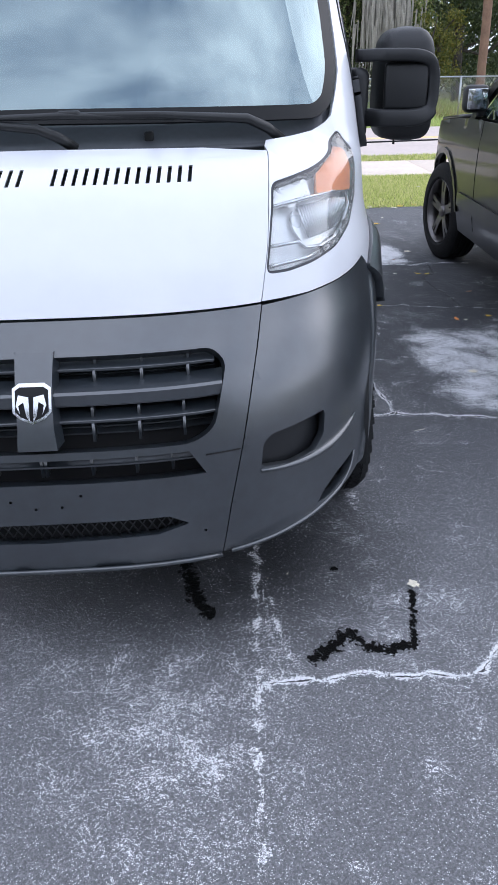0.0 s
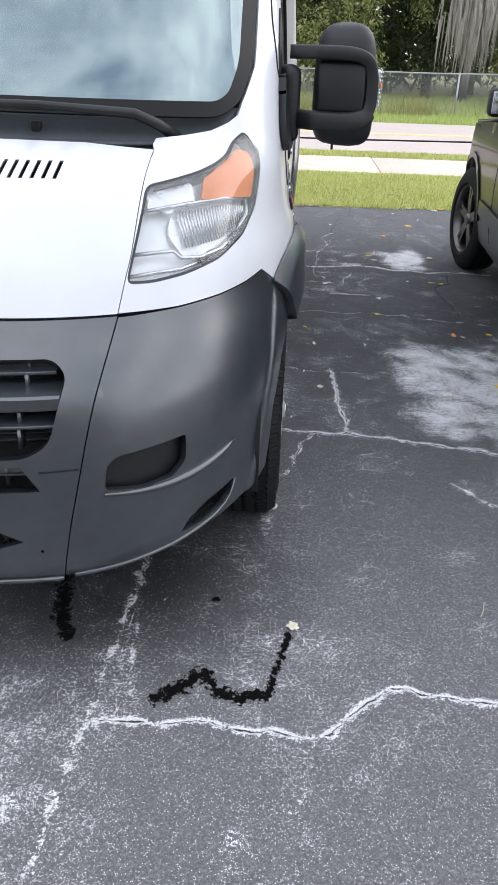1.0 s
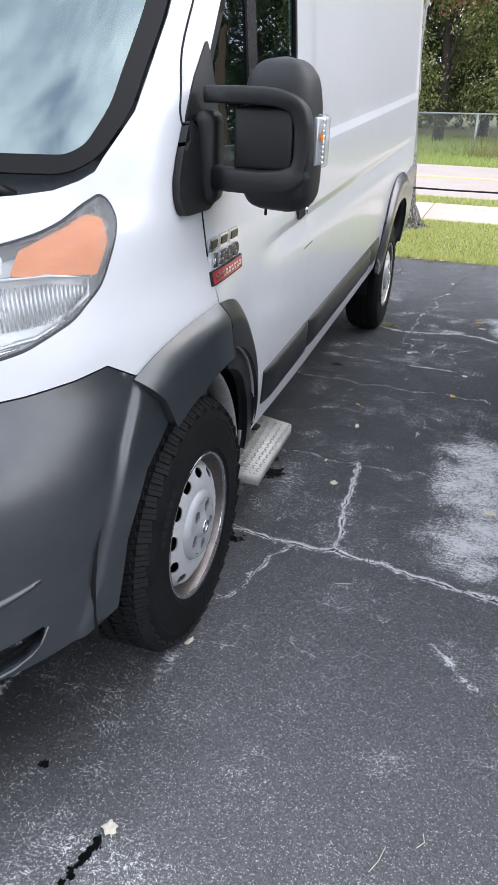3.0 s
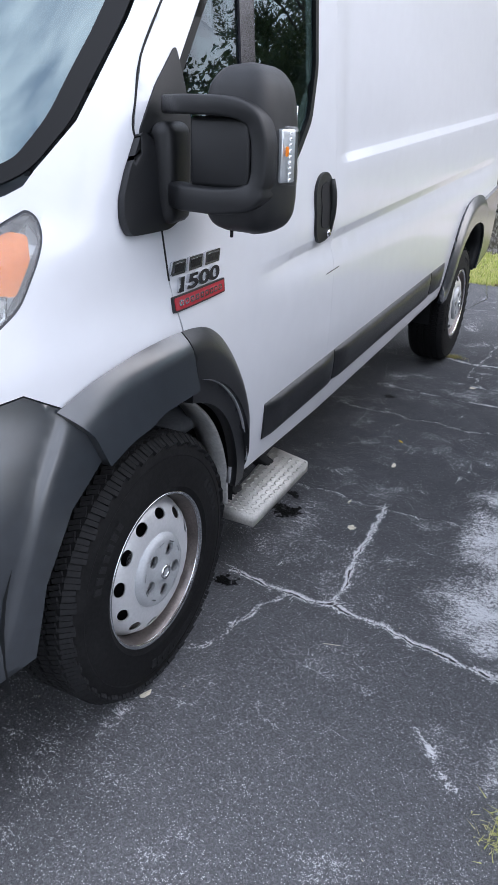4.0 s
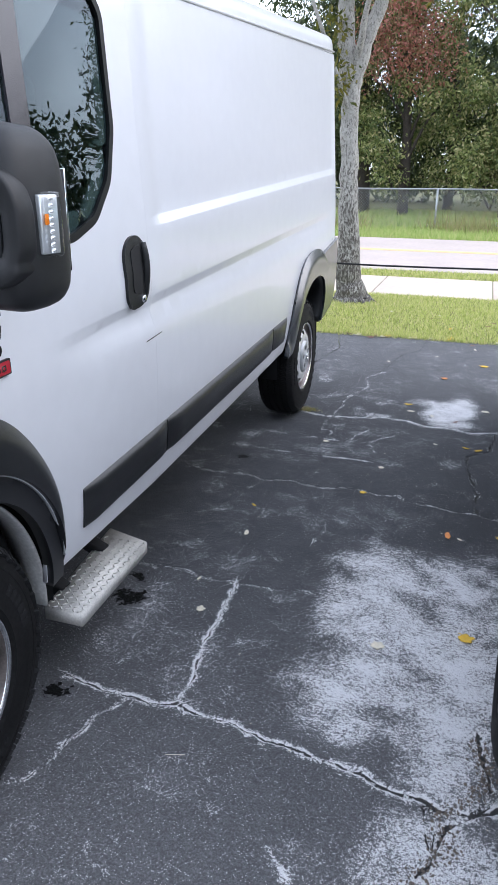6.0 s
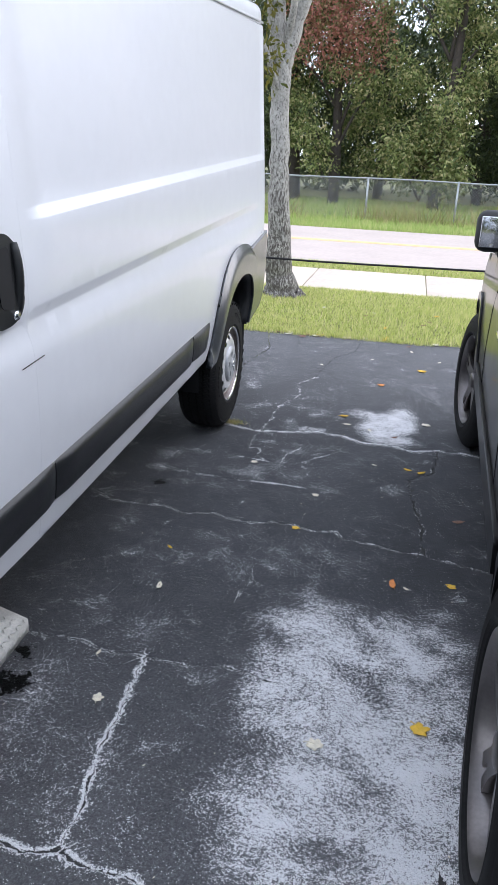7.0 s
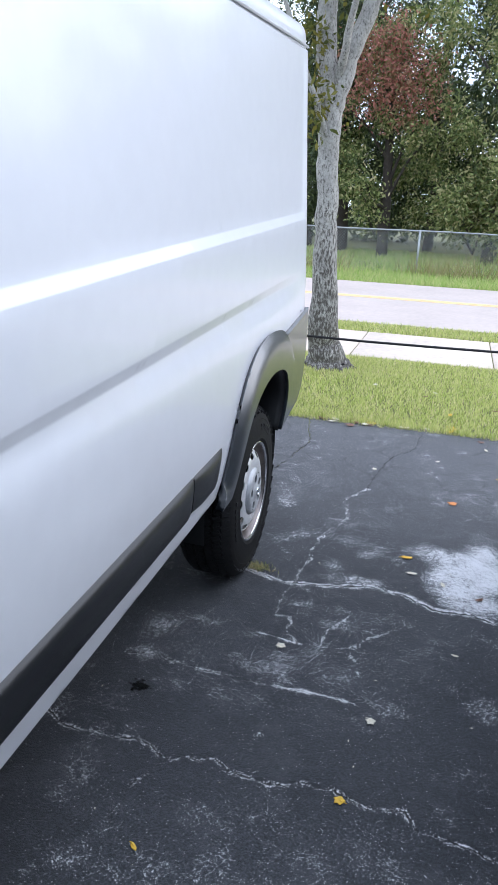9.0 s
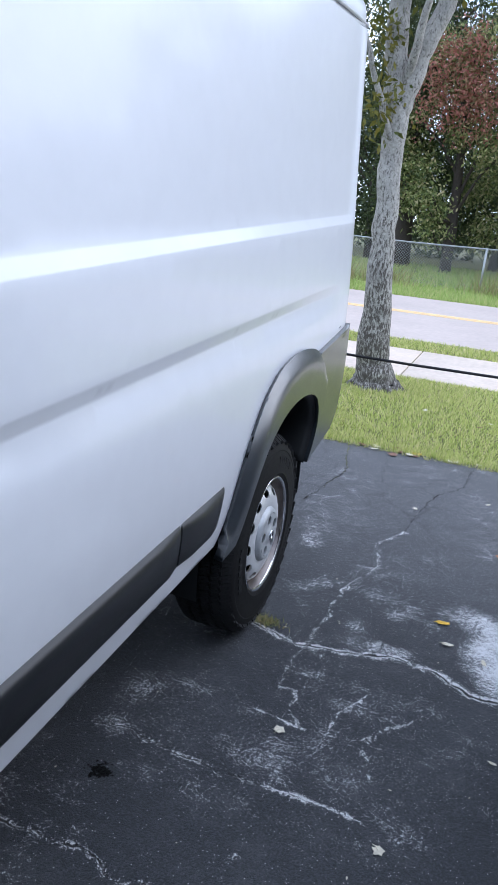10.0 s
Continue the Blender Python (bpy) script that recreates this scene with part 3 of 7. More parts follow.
def plate(lp, y0, thick, name, material, parent):
    bm = sheet([lp], 0.02, lambda x, z: (x, y0 + on_front(0, z)[1], z), thick=thick, out=Vector((0, -1, 0)))
    return part(name, bm, material, parent)


plate(SHIELD, -0.016, 0.012, "badge_rim", CHROME, block)
plate(inset(SHIELD, 0.007), -0.019, 0.006, "badge_field", BLACK, block)
for s in (1, -1):
    plate([(0.024 + s * x, z + 0.026) for x, z in ((0.006, 0.752), (0.03, 0.757), (0.036, 0.735), (0.026, 0.715), (0.03, 0.735), (0.018, 0.742), (0.012, 0.712), (0.004, 0.70))], -0.025, 0.008, "badge_shape", CHROME, block)

# bumper corners wrapping to the wheel opening
FOG = rounded([(0.65, 0.537), (0.664, 0.602), (0.70, 0.622), (0.85, 0.630), (0.963, 0.635), (0.957, 0.565), (0.90, 0.53), (0.78, 0.522)], 0.015)
SCOOP = rounded([(0.925, 0.350), (0.965, 0.385), (1.05, 0.414), (1.21, 0.434), (1.198, 0.398), (1.14, 0.371), (1.04, 0.354)], 0.008)


def low_edge(c):
    return float(np.interp(c, [0.5, 0.72, 0.9, 1.1, 1.3, 1.46], [0.295, 0.305, 0.320, 0.333, 0.347, 0.372]))


def lip_edge(c):
    return float(np.interp(c, [0.5, 0.72, 0.9, 1.1, 1.17, 1.205, 1.222], [0.295, 0.305, 0.322, 0.352, 0.374, 0.396, 0.43]))


seam_x = [(float(z), float(np.interp(z, [0.295, 0.45, 0.60, 0.76, 0.85, 0.922], [0.462, 0.490, 0.522, 0.553, 0.573, 0.588]))) for z in np.linspace(0.295, 0.919, 30)]
CORN = [(seam_c(x + 0.001, z), z) for z, x in seam_x] + [(1.05, 0.9235), (1.25, 0.9305), (1.40, 0.9405), (1.512, 0.9535), (1.645, 0.897), (1.715, 0.785), (1.605, 0.70), (1.51, 0.55), (1.455, 0.378)] + [(c, low_edge(c)) for c in (1.3, 1.1, 0.9, 0.72)]


RIDGE_C = [1.30, 1.378, 1.45, 1.522, 1.60]


def corner_skin(c, z):
    """The bumper's corner, which flares out behind a ridge to cover the tyre."""
    x, y, z = on_wrap(c, z)
    d = c - float(np.interp(z, [0.35, 0.48, 0.63, 0.78, 0.90], RIDGE_C))
    t = min(1, max(0, d / 0.026))
    return (x + 0.011 * t * t * (3 - 2 * t) * (1.0 if z < 0.85 else max(0, (0.95 - z) / 0.1)), y, z)


RIDGE_Z = np.linspace(0.35, 0.90, 24)
ridge = [[(float(np.interp(z, [0.35, 0.48, 0.63, 0.78, 0.90], RIDGE_C)) + d, z) for z in RIDGE_Z if z < 0.9 - d * 0.4] for d in (-0.004, 0.007, 0.013, 0.019, 0.028)]
ridge = [[q for q in ln if inside([inset(CORN, 0.01)], *q)] for ln in ridge]
def circle_loop(c, z, rc, rz):
    return [(c + rc * math.cos(2 * math.pi * k / 20), z + rz * math.sin(2 * math.pi * k / 20)) for k in range(20)]


both("bumper_corner", [inset(CORN, 0.001), FOG, SCOOP], 0.022, corner_skin, FADED, thick=0.02, lines=[ln for ln in ridge if len(ln) > 1])
both("fog_pocket", [[(0.60, 0.50), (0.60, 0.66), (1.02, 0.67), (1.02, 0.55), (0.9, 0.50)]], 0.04, on_wrap, PLASTIC, thick=0.01, proud=-0.032)
both("scoop_back", [[(0.90, 0.34), (0.90, 0.42), (1.05, 0.46), (1.26, 0.46), (1.23, 0.37), (1.05, 0.342)]], 0.04, on_wrap, BLACK, thick=0.01, proud=-0.05)
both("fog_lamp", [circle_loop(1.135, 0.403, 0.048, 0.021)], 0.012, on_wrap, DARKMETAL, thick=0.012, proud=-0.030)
LIP = np.polyfit([0.648, 0.78, 0.93, 1.07, 1.21], [0.527, 0.515, 0.517, 0.530, 0.551], 2)
for s in (1, -1):
    run = [(c, float(np.polyval(LIP, c))) for c in np.linspace(0.648, 1.215, 15)]
    part("pocket_lip", tube([(s * on_wrap(c, z)[0], on_wrap(c, z)[1] - 0.001, z) for c, z in run], [0.005 + 0.0065 * math.sin(math.pi * (k / 14) ** 1.3) for k in range(15)], 10), FADED, van)
    part("lower_lip", tube([(s * on_wrap(c, lip_edge(c))[0], on_wrap(c, lip_edge(c))[1] - 0.003, lip_edge(c)) for c in np.linspace(0.54, 1.222, 24)], [0.0065] * 18 + [0.006, 0.0055, 0.005, 0.0045, 0.004, 0.003], 8), FADED, van)
part("lower_lip", tube([(x, on_front(x, 0.29)[1] - 0.006, 0.292) for x in np.linspace(-0.46, 0.46, 13)], 0.007, 8), FADED, van)

# wheel arch trims, mouldings, sill
def side_out(extra):
    return lambda y, z: (side_x(y, z) + extra, y, z)


def flared(edge, amount, width, base=0.006):
    """The body side, swelling outwards away from the trim's outer edge."""
    seg = list(zip(edge, edge[1:]))

    def at(y, z):
        best = 9.0
        for (y1, z1), (y2, z2) in seg:
            dy, dz = y2 - y1, z2 - z1
            t = min(1, max(0, ((y - y1) * dy + (z - z1) * dz) / (dy * dy + dz * dz)))
            best = min(best, math.hypot(y - y1 - t * dy, z - z1 - t * dz))
        t = min(1, best / width)
        return (side_x(y, z) + base + amount * math.sin(t * math.pi / 2), y, z)
    return at


ARCH_OUT = flow([(0.65, 0.912), (0.73, 0.95), (0.81, 0.974), (0.90, 0.991), (1.0, 0.997), (1.10, 0.990), (1.18, 0.968), (1.26, 0.92), (1.34, 0.845), (1.41, 0.75), (1.46, 0.64), (1.48, 0.50), (1.46, 0.40)])
FENDER_IN = flow([(1.058, 0.846), (0.92, 0.84), (0.86, 0.82), (0.797, 0.806), (0.725, 0.775)], 4)
HUB = (FRONT_Y, HUB_Z)


def bands(edge, centre, loop, dists=(0.005, 0.014, 0.026, 0.042, 0.056)):
    """Lines that follow the edge inside the loop, so that the curved rim is smooth."""
    out = []
    for d in dists:
        run = [p for p in shifted(edge, centre, d) if inside([inset(loop, 0.004)], *p)]
        if len(run) > 1:
            out.append(run)
    return out


skin = flared(ARCH_OUT, 0.026, 0.055, 0.012)
fender_trim = [p for p in ARCH_OUT if p[0] < 1.02] + [(1.03, 0.996), (1.062, 0.846)] + FENDER_IN[1:] + [(0.70, 0.85)]
both("wheel_arch_trim", [fender_trim], 0.022, skin, FADED, thick=0.03, lines=bands(ARCH_OUT, HUB, fender_trim))
INNER = arc(FRONT_Y, HUB_Z, 0.525, 0.525, 5, 78, 22)
door_trim = [(1.036, 0.996)] + [p for p in ARCH_OUT if p[0] > 1.045] + INNER
both("wheel_arch_trim", [door_trim], 0.022, skin, PLASTIC, thick=0.03, lines=bands(ARCH_OUT, HUB, door_trim))
# recessed dark lip inside the door's trim; white strip drawn as its edge highlight
both("arch_lip", [arc(FRONT_Y, HUB_Z, 0.522, 0.522, 4, 77, 22) + arc(FRONT_Y, HUB_Z, 0.462, 0.462, 77, 4, 22)], 0.022, side_out(0.018), PLASTIC, thick=0.03)
both("lip_edge", [arc(FRONT_Y, HUB_Z, 0.527, 0.527, 12, 76, 22) + arc(FRONT_Y, HUB_Z, 0.5215, 0.5215, 76, 12, 22)], 0.02, side_out(0.026), WHITE, thick=0.01)
REAR_OUT = flow([(3.95, 0.45), (4.03, 0.60), (4.12, 0.78), (4.22, 0.90), (4.34, 0.975), (4.45, 1.005), (4.56, 1.018), (4.68, 1.012), (4.79, 0.993), (4.88, 0.955), (4.93, 0.90)])
REAR_IN = flow([(4.90, 0.72), (4.86, 0.52)], 3) + flow([(4.82, 0.52), (4.855, 0.68), (4.79, 0.795), (4.66, 0.845), (4.5, 0.852), (4.35, 0.82), (4.22, 0.74), (4.12, 0.60), (4.06, 0.46)])
rear_trim = REAR_OUT + REAR_IN
both("wheel_arch_trim", [rear_trim], 0.025, flared(REAR_OUT[3:], 0.03, 0.065, 0.014), FADED, thick=0.03, lines=bands(REAR_OUT, (4.45, 0.45), rear_trim))
liner_line = flow([(4.82, 0.52), (4.855, 0.68), (4.79, 0.795), (4.66, 0.845), (4.5, 0.852), (4.35, 0.82), (4.22, 0.74), (4.12, 0.60), (4.06, 0.46)])
for s in (1, -1):
    bm = bmesh.new()
    rows = [[bm.verts.new((s * (side_x(y, z) + d), y + (4.45 - y) * k, z + (0.45 - z) * k)) for d, k in ((0.026, -0.01), (0.0, 0.02), (-0.05, 0.0), (-0.30, -0.03))] for y, z in liner_line]
    for a, b in zip(rows, rows[1:]):
        for i in range(3):
            bm.faces.new((a[i], a[i + 1], b[i + 1], b[i]))
    bmesh.ops.recalc_face_normals(bm, faces=bm.faces[:])
    bmesh.ops.solidify(bm, geom=bm.faces[:], thickness=0.006)
    part("arch_liner", bm, TRIM, van)
REARB = [(4.92, 0.80), (4.84, 0.968), (5.0, 0.988), (5.36, 1.032), (5.41, 0.9), (5.37, 0.72), (5.24, 0.56), (5.0, 0.50), (4.86, 0.50), (4.90, 0.66)]
both("rear_bumper_corner", [REARB], 0.03, side_out(0.022), FADED, thick=0.03)
bm = bmesh.new()
box(bm, 0, 5.42, 0.72, 1.86, 0.12, 0.36, bevel=0.03)
part("rear_bumper", bm, FADED, van)


def moulding(y0, y1, slant, mirror):
    """A side moulding with a rounded upper shoulder, following the body from y0 to y1."""
    bm = bmesh.new()
    rings = []
    n = max(4, int((y1 - y0) / 0.06))
    for k in range(n + 1):
        y = y0 + (y1 - y0) * k / n
        b, t = 0.478 + (y - 1.6) * 0.037, 0.607 + (y - 1.6) * 0.037
        edge = min(1, min(k, n - k) * 3 + 0.35)
        ring = []
        for d, z in ((0.0, b + 0.001), (0.012, b + 0.002), (0.018, b + 0.010), (0.021, b + 0.05), (0.020, t - 0.035), (0.016, t - 0.018), (0.009, t - 0.006), (0.0, t)):
            yy = y + slant * (z - b) / (t - b) * k / n
            ring.append(bm.verts.new(((-1 if mirror else 1) * (side_x(yy, z) + d * edge), yy, z)))
        rings.append(ring)
    for p, q in zip(rings, rings[1:]):
        for i in range(7):
            bm.faces.new((p[i], p[i + 1], q[i + 1], q[i]))
    bm.faces.new(rings[0])
    bm.faces.new(rings[-1][::-1])
    bmesh.ops.recalc_face_normals(bm, faces=bm.faces[:])
    return part("side_moulding", sharp(bm, 50), PLASTIC, van)


for mirror in (False, True):
    moulding(1.605, 2.215, 0, mirror)
    moulding(2.222, 3.66, 0, mirror)
    moulding(3.670, 3.93, 0.03, mirror)
# underbody and dark wheel wells
bm = bmesh.new()
box(bm, 0, 2.6, 0.48, 1.72, 2.4, 0.10)
box(bm, 0, 0.5, 0.40, 1.1, 0.7, 0.12)
box(bm, 0, 4.95, 0.55, 1.5, 0.6, 0.1)
box(bm, 0, REAR_Y, 0.36, 1.5, 0.09, 0.09)
# unseen rail, tank and subframe blocks added to keep light off the ground
for x in (-0.45, 0.45):
    box(bm, x, 2.6, 0.33, 0.12, 3.2, 0.16, bevel=0.02)
box(bm, -0.05, 2.5, 0.32, 0.62, 1.5, 0.18, bevel=0.04)
box(bm, 0, FRONT_Y + 0.1, 0.31, 1.0, 0.5, 0.14, bevel=0.04)
part("underbody", bm, BLACK, van)
for y0 in (FRONT_Y, REAR_Y):
    for s in (1, -1):
        bm = lathe([(0.50 if y0 < 2 else 0.53, 0.0), (0.48 if y0 < 2 else 0.52, -0.30), (0.1, -0.31)], 40)
        bmesh.ops.delete(bm, geom=[v for v in bm.verts if v.co.z < -0.12], context="VERTS")
        bm.transform(Matrix.Translation((s * 0.93, y0, 0.40 if y0 < 2 else 0.42)) @ Matrix.Diagonal((s, 1, 1, 1)))
        part("wheel_well", bm, TRIM, van)
for s in (1, -1):
    part("mud_flap", box(bmesh.new(), s * 0.77, 4.90, 0.66, 0.30, 0.03, 0.50, bevel=0.008), TRIM, van)
    part("mud_flap", box(bmesh.new(), s * 0.62, 4.62, 0.72, 0.03, 0.60, 0.60, bevel=0.008), BLACK, van)
DUSTY = mat("dusty pale inner metal", (0.52, 0.52, 0.50), 0.55, var=0.25, scale=12)
for s in (1, -1):
    bm = bmesh.new()
    rows = []
    for ang in np.linspace(-4, 75, 18):
        a = radians(ang)
        rows.append([bm.verts.new((s * x, FRONT_Y + r * math.cos(a), HUB_Z + r * math.sin(a))) for x, r in ((0.932, 0.463), (0.925, 0.459), (0.90, 0.460), (0.84, 0.470))])
    for a, b in zip(rows, rows[1:]):
        for i in range(3):
            bm.faces.new((a[i], a[i + 1], b[i + 1], b[i]))
    bmesh.ops.recalc_face_normals(bm, faces=bm.faces[:])
    bmesh.ops.solidify(bm, geom=bm.faces[:], thickness=0.004)
    part("inner_fender", bm, DUSTY, van, "pale dusty metal lip inside the wheel opening")

# window glass and black surround
for mirror in (False, True):
    sur = part("window_frame", sheet([WINDOW, rounded(inset(WINDOW, 0.022), 0.02)], 0.04, on_side, thick=0.02, proud=0.001, mirror=mirror), SEALANT, van)
    g = part("window", sheet([inset(WINDOW, 0.012)], 0.08, on_side, thick=0.004, proud=-0.008, mirror=mirror), SIDEGLASS, van, "dark door glass reflecting trees")
    g.visible_shadow = False
    part("window_bar", sheet([[(1.475, 1.31), (1.475, 1.90), (1.50, 1.95), (1.555, 1.95), (1.555, 1.31)]], 0.08, on_side, thick=0.01, proud=-0.001, mirror=mirror), BARGLOSS, g)
    part("mirror_sail", sheet([rounded([(0.997, 1.43), (1.03, 1.33), (1.11, 1.29), (1.205, 1.29), (1.21, 1.40), (1.19, 1.50), (1.162, 1.605), (1.075, 1.525)], 0.012)], 0.03, on_side, thick=0.02, proud=0.004, mirror=mirror), TRIM, van)

# fuel flap on the driver's side
part("flap_gap", tube([(side_x(y, z) + 0.002, y, z) for y, z in ((2.066, 0.9505), (2.188, 0.9595))], 0.0014, 6), BLACK, van)


# ---- wheels ----
def tyre_mesh(R, w, rim_r, grooves=True):
    h = w / 2
    prof = [(rim_r, -h * 0.78), (rim_r + 0.012, -h * 0.98), (rim_r + (R - rim_r) * 0.45, -h * 1.04), (R - 0.035, -h * 0.95), (R - 0.012, -h * 0.84)]
    if grooves:
        for g in (-0.42, 0.0, 0.42):
            prof += [(R, h * (g - 0.30)), (R + 0.001, h * (g - 0.07)), (R - 0.010, h * (g - 0.055)), (R - 0.010, h * (g + 0.055)), (R + 0.001, h * (g + 0.07))]
    prof += [(R, h * 0.72), (R - 0.012, h * 0.84), (R - 0.035, h * 0.95), (R - 0.05, h * 0.985), (R - 0.053, h * 0.975), (rim_r + (R - rim_r) * 0.45, h * 1.04), (rim_r + 0.03, h * 1.02), (rim_r + 0.024, h * 1.035), (rim_r + 0.012, h * 0.98), (rim_r, h * 0.78)]
    return sharp(lathe(prof, 88), 28)


def tread_mesh(R, w, lugs=76):
    """The raised blocks of the tread: two shoulder rows and four inner rows, each block cut by a sipe."""
    h, pitch = w / 2, 2 * math.pi * R / lugs
    bm = bmesh.new()

    def block(m, sx, sy, sz):
        bmesh.ops.create_cube(bm, size=1, matrix=m @ Matrix.Diagonal((sx, sy, sz, 1)))

    for k in range(lugs):
        a = 2 * math.pi * k / lugs
        for s in (1, -1):
            turn = Matrix.Rotation(a + (math.pi / lugs if s > 0 else 0), 4, "X")
            long = 0.036 if k % 2 else 0.030
            m = turn @ Matrix.Translation((s * h * 0.80, 0, R - 0.0165)) @ pose(0, 0, 0, 0, s * 38, 7)
            for q in (-0.225, 0.225):
                block(m @ Matrix.Translation((s * (long - 0.03) / 2, q * pitch, 0)), long, pitch * 0.40, 0.013)
        for g in (-0.20, 0.20, -0.54, 0.54):
            m = Matrix.Rotation(a + 0.35 * g, 4, "X") @ Matrix.Translation((h * g, 0, R - 0.0042)) @ pose(0, 0, 0, 0, 0, 24 if g > 0 else -24)
            for q in (-0.22, 0.22):
                block(m @ Matrix.Translation((0, q * pitch, 0)), h * 0.27, pitch * 0.38, 0.011)
    return bm


def sidewall_mesh(r, x):
    """Three arcs of worn raised bars on a tyre's sidewall."""
    bm = bmesh.new()
    for start, count in ((0.3, 7), (2.6, 9), (4.5, 6)):
        for k in range(count):
            m = Matrix.Rotation(start + 0.095 * k, 4, "X") @ Matrix.Translation((x, 0, r))
            bmesh.ops.create_cube(bm, size=1, matrix=m @ Matrix.Diagonal((0.004, 0.017, 0.026, 1)))
            bmesh.ops.create_cube(bm, size=1, matrix=m @ Matrix.Translation((0.0006, 0, 0)) @ Matrix.Diagonal((0.004, 0.006, 0.012, 1)))
    return bm


def circle(cx, cy, rx, ry, n=16, turn=0.0):
    out = []
    for k in range(n):
        a = 2 * math.pi * k / n
        u, v = rx * math.cos(a), ry * math.sin(a)
        out.append((cx + u * math.cos(turn) - v * math.sin(turn), cy + u * math.sin(turn) + v * math.cos(turn)))
    return out


def ring_x(r, table):
    return float(np.interp(r, [t[0] for t in table], [t[1] for t in table]))


def steel_wheel(name, x, y, z, side, turn, parent):
    """A steel wheel with a silver hub cover, facing along +x before it is mirrored."""
    w = new(name)
    w.parent = parent
    w.matrix_basis = pose(x, y, z) @ Matrix.Diagonal((side, 1, 1, 1)) @ Matrix.Rotation(turn, 4, "X")
    tyre = part("tyre", tyre_mesh(0.3635, 0.220, 0.205), RUBBER, w)
    tagged(part("tread", tread_mesh(0.368, 0.220), TREAD, tyre, smooth=False), kind="stuff")
    tagged(part("sidewall_relief", sidewall_mesh(0.278, 0.1128), TREAD, tyre, smooth=False), kind="stuff")
    rim = sharp(lathe([(0.205, 0.086), (0.216, 0.098), (0.214, 0.106), (0.207, 0.104), (0.198, 0.085), (0.195, 0.05), (0.182, 0.038)], 72), 40)
    part("rim", rim, RUSTY, w, "tarnished steel rim")
    part("rim_edge", lathe([(0.205, 0.101), (0.212, 0.110), (0.2165, 0.106), (0.216, 0.098)], 72), CHROME, w, "bright worn rim edge")
    disc = [(0.0, 0.090), (0.095, 0.096), (0.115, 0.103), (0.148, 0.099), (0.176, 0.083), (0.190, 0.060), (0.2, 0.045)]
    holes = [circle(0.158 * math.cos(a), 0.158 * math.sin(a), 0.0145, 0.0215, 16, a) for a in [2 * math.pi * k / 12 for k in range(12)]]
    bm = sheet([circle(0, 0, 0.193, 0.193, 64)] + holes, 0.014, lambda a, b: (ring_x(math.hypot(a, b), disc), a, b), thick=0.004, out=Vector((1, 0, 0)))
    d = part("disc", bm, STEEL, w)
    part("disc_back", lathe([(0.195, 0.01), (0.02, 0.012)], 40), BLACK, w)
    cover = [(0.0, 0.112), (0.026, 0.112), (0.030, 0.105), (0.040, 0.104), (0.090, 0.104), (0.096, 0.101), (0.102, 0.090), (0.107, 0.076)]
    pockets = [circle(0.060 * math.cos(a), 0.060 * math.sin(a), 0.0175, 0.0175, 16) for a in [2 * math.pi * (k + 0.5) / 5 for k in range(5)]]
    slits = []
    for k in range(10):
        a = 2 * math.pi * k / 10
        slits.append([(0.080 * math.cos(a - 0.14), 0.080 * math.sin(a - 0.14)), (0.083 * math.cos(a - 0.14), 0.083 * math.sin(a - 0.14)), (0.083 * math.cos(a + 0.14), 0.083 * math.sin(a + 0.14)), (0.080 * math.cos(a + 0.14), 0.080 * math.sin(a + 0.14))])
    bm = sheet([circle(0, 0, 0.107, 0.107, 48)] + pockets + slits, 0.009, lambda a, b: (ring_x(math.hypot(a, b), cover), a, b), thick=0.012, out=Vector((1, 0, 0)))
    bm.transform(Matrix.Translation((0.012, 0, 0)))
    c = part("hub_cover", bm, HUBGREY, w, "silver plastic hub cover")
    for k in range(5):
        a = 2 * math.pi * (k + 0.5) / 5
        nut = lathe([(0.012, 0.078), (0.0115, 0.090), (0.008, 0.094), (0.0, 0.094)], 6)
        nut.transform(Matrix.Translation((0.010, 0.060 * math.cos(a), 0.060 * math.sin(a))))
        part("wheel_nut", nut, RUSTY, c)
    part("cap_ring", lathe([(0.020, 0.124), (0.019, 0.1275), (0.013, 0.1275), (0.012, 0.124)], 24), CHROME, c)
    return w


for s in (1, -1):
    steel_wheel("wheel", s * 0.875, FRONT_Y, 0.364, s, 0.35, van)
    steel_wheel("wheel", s * 0.865, REAR_Y, 0.364, s, 1.1, van)

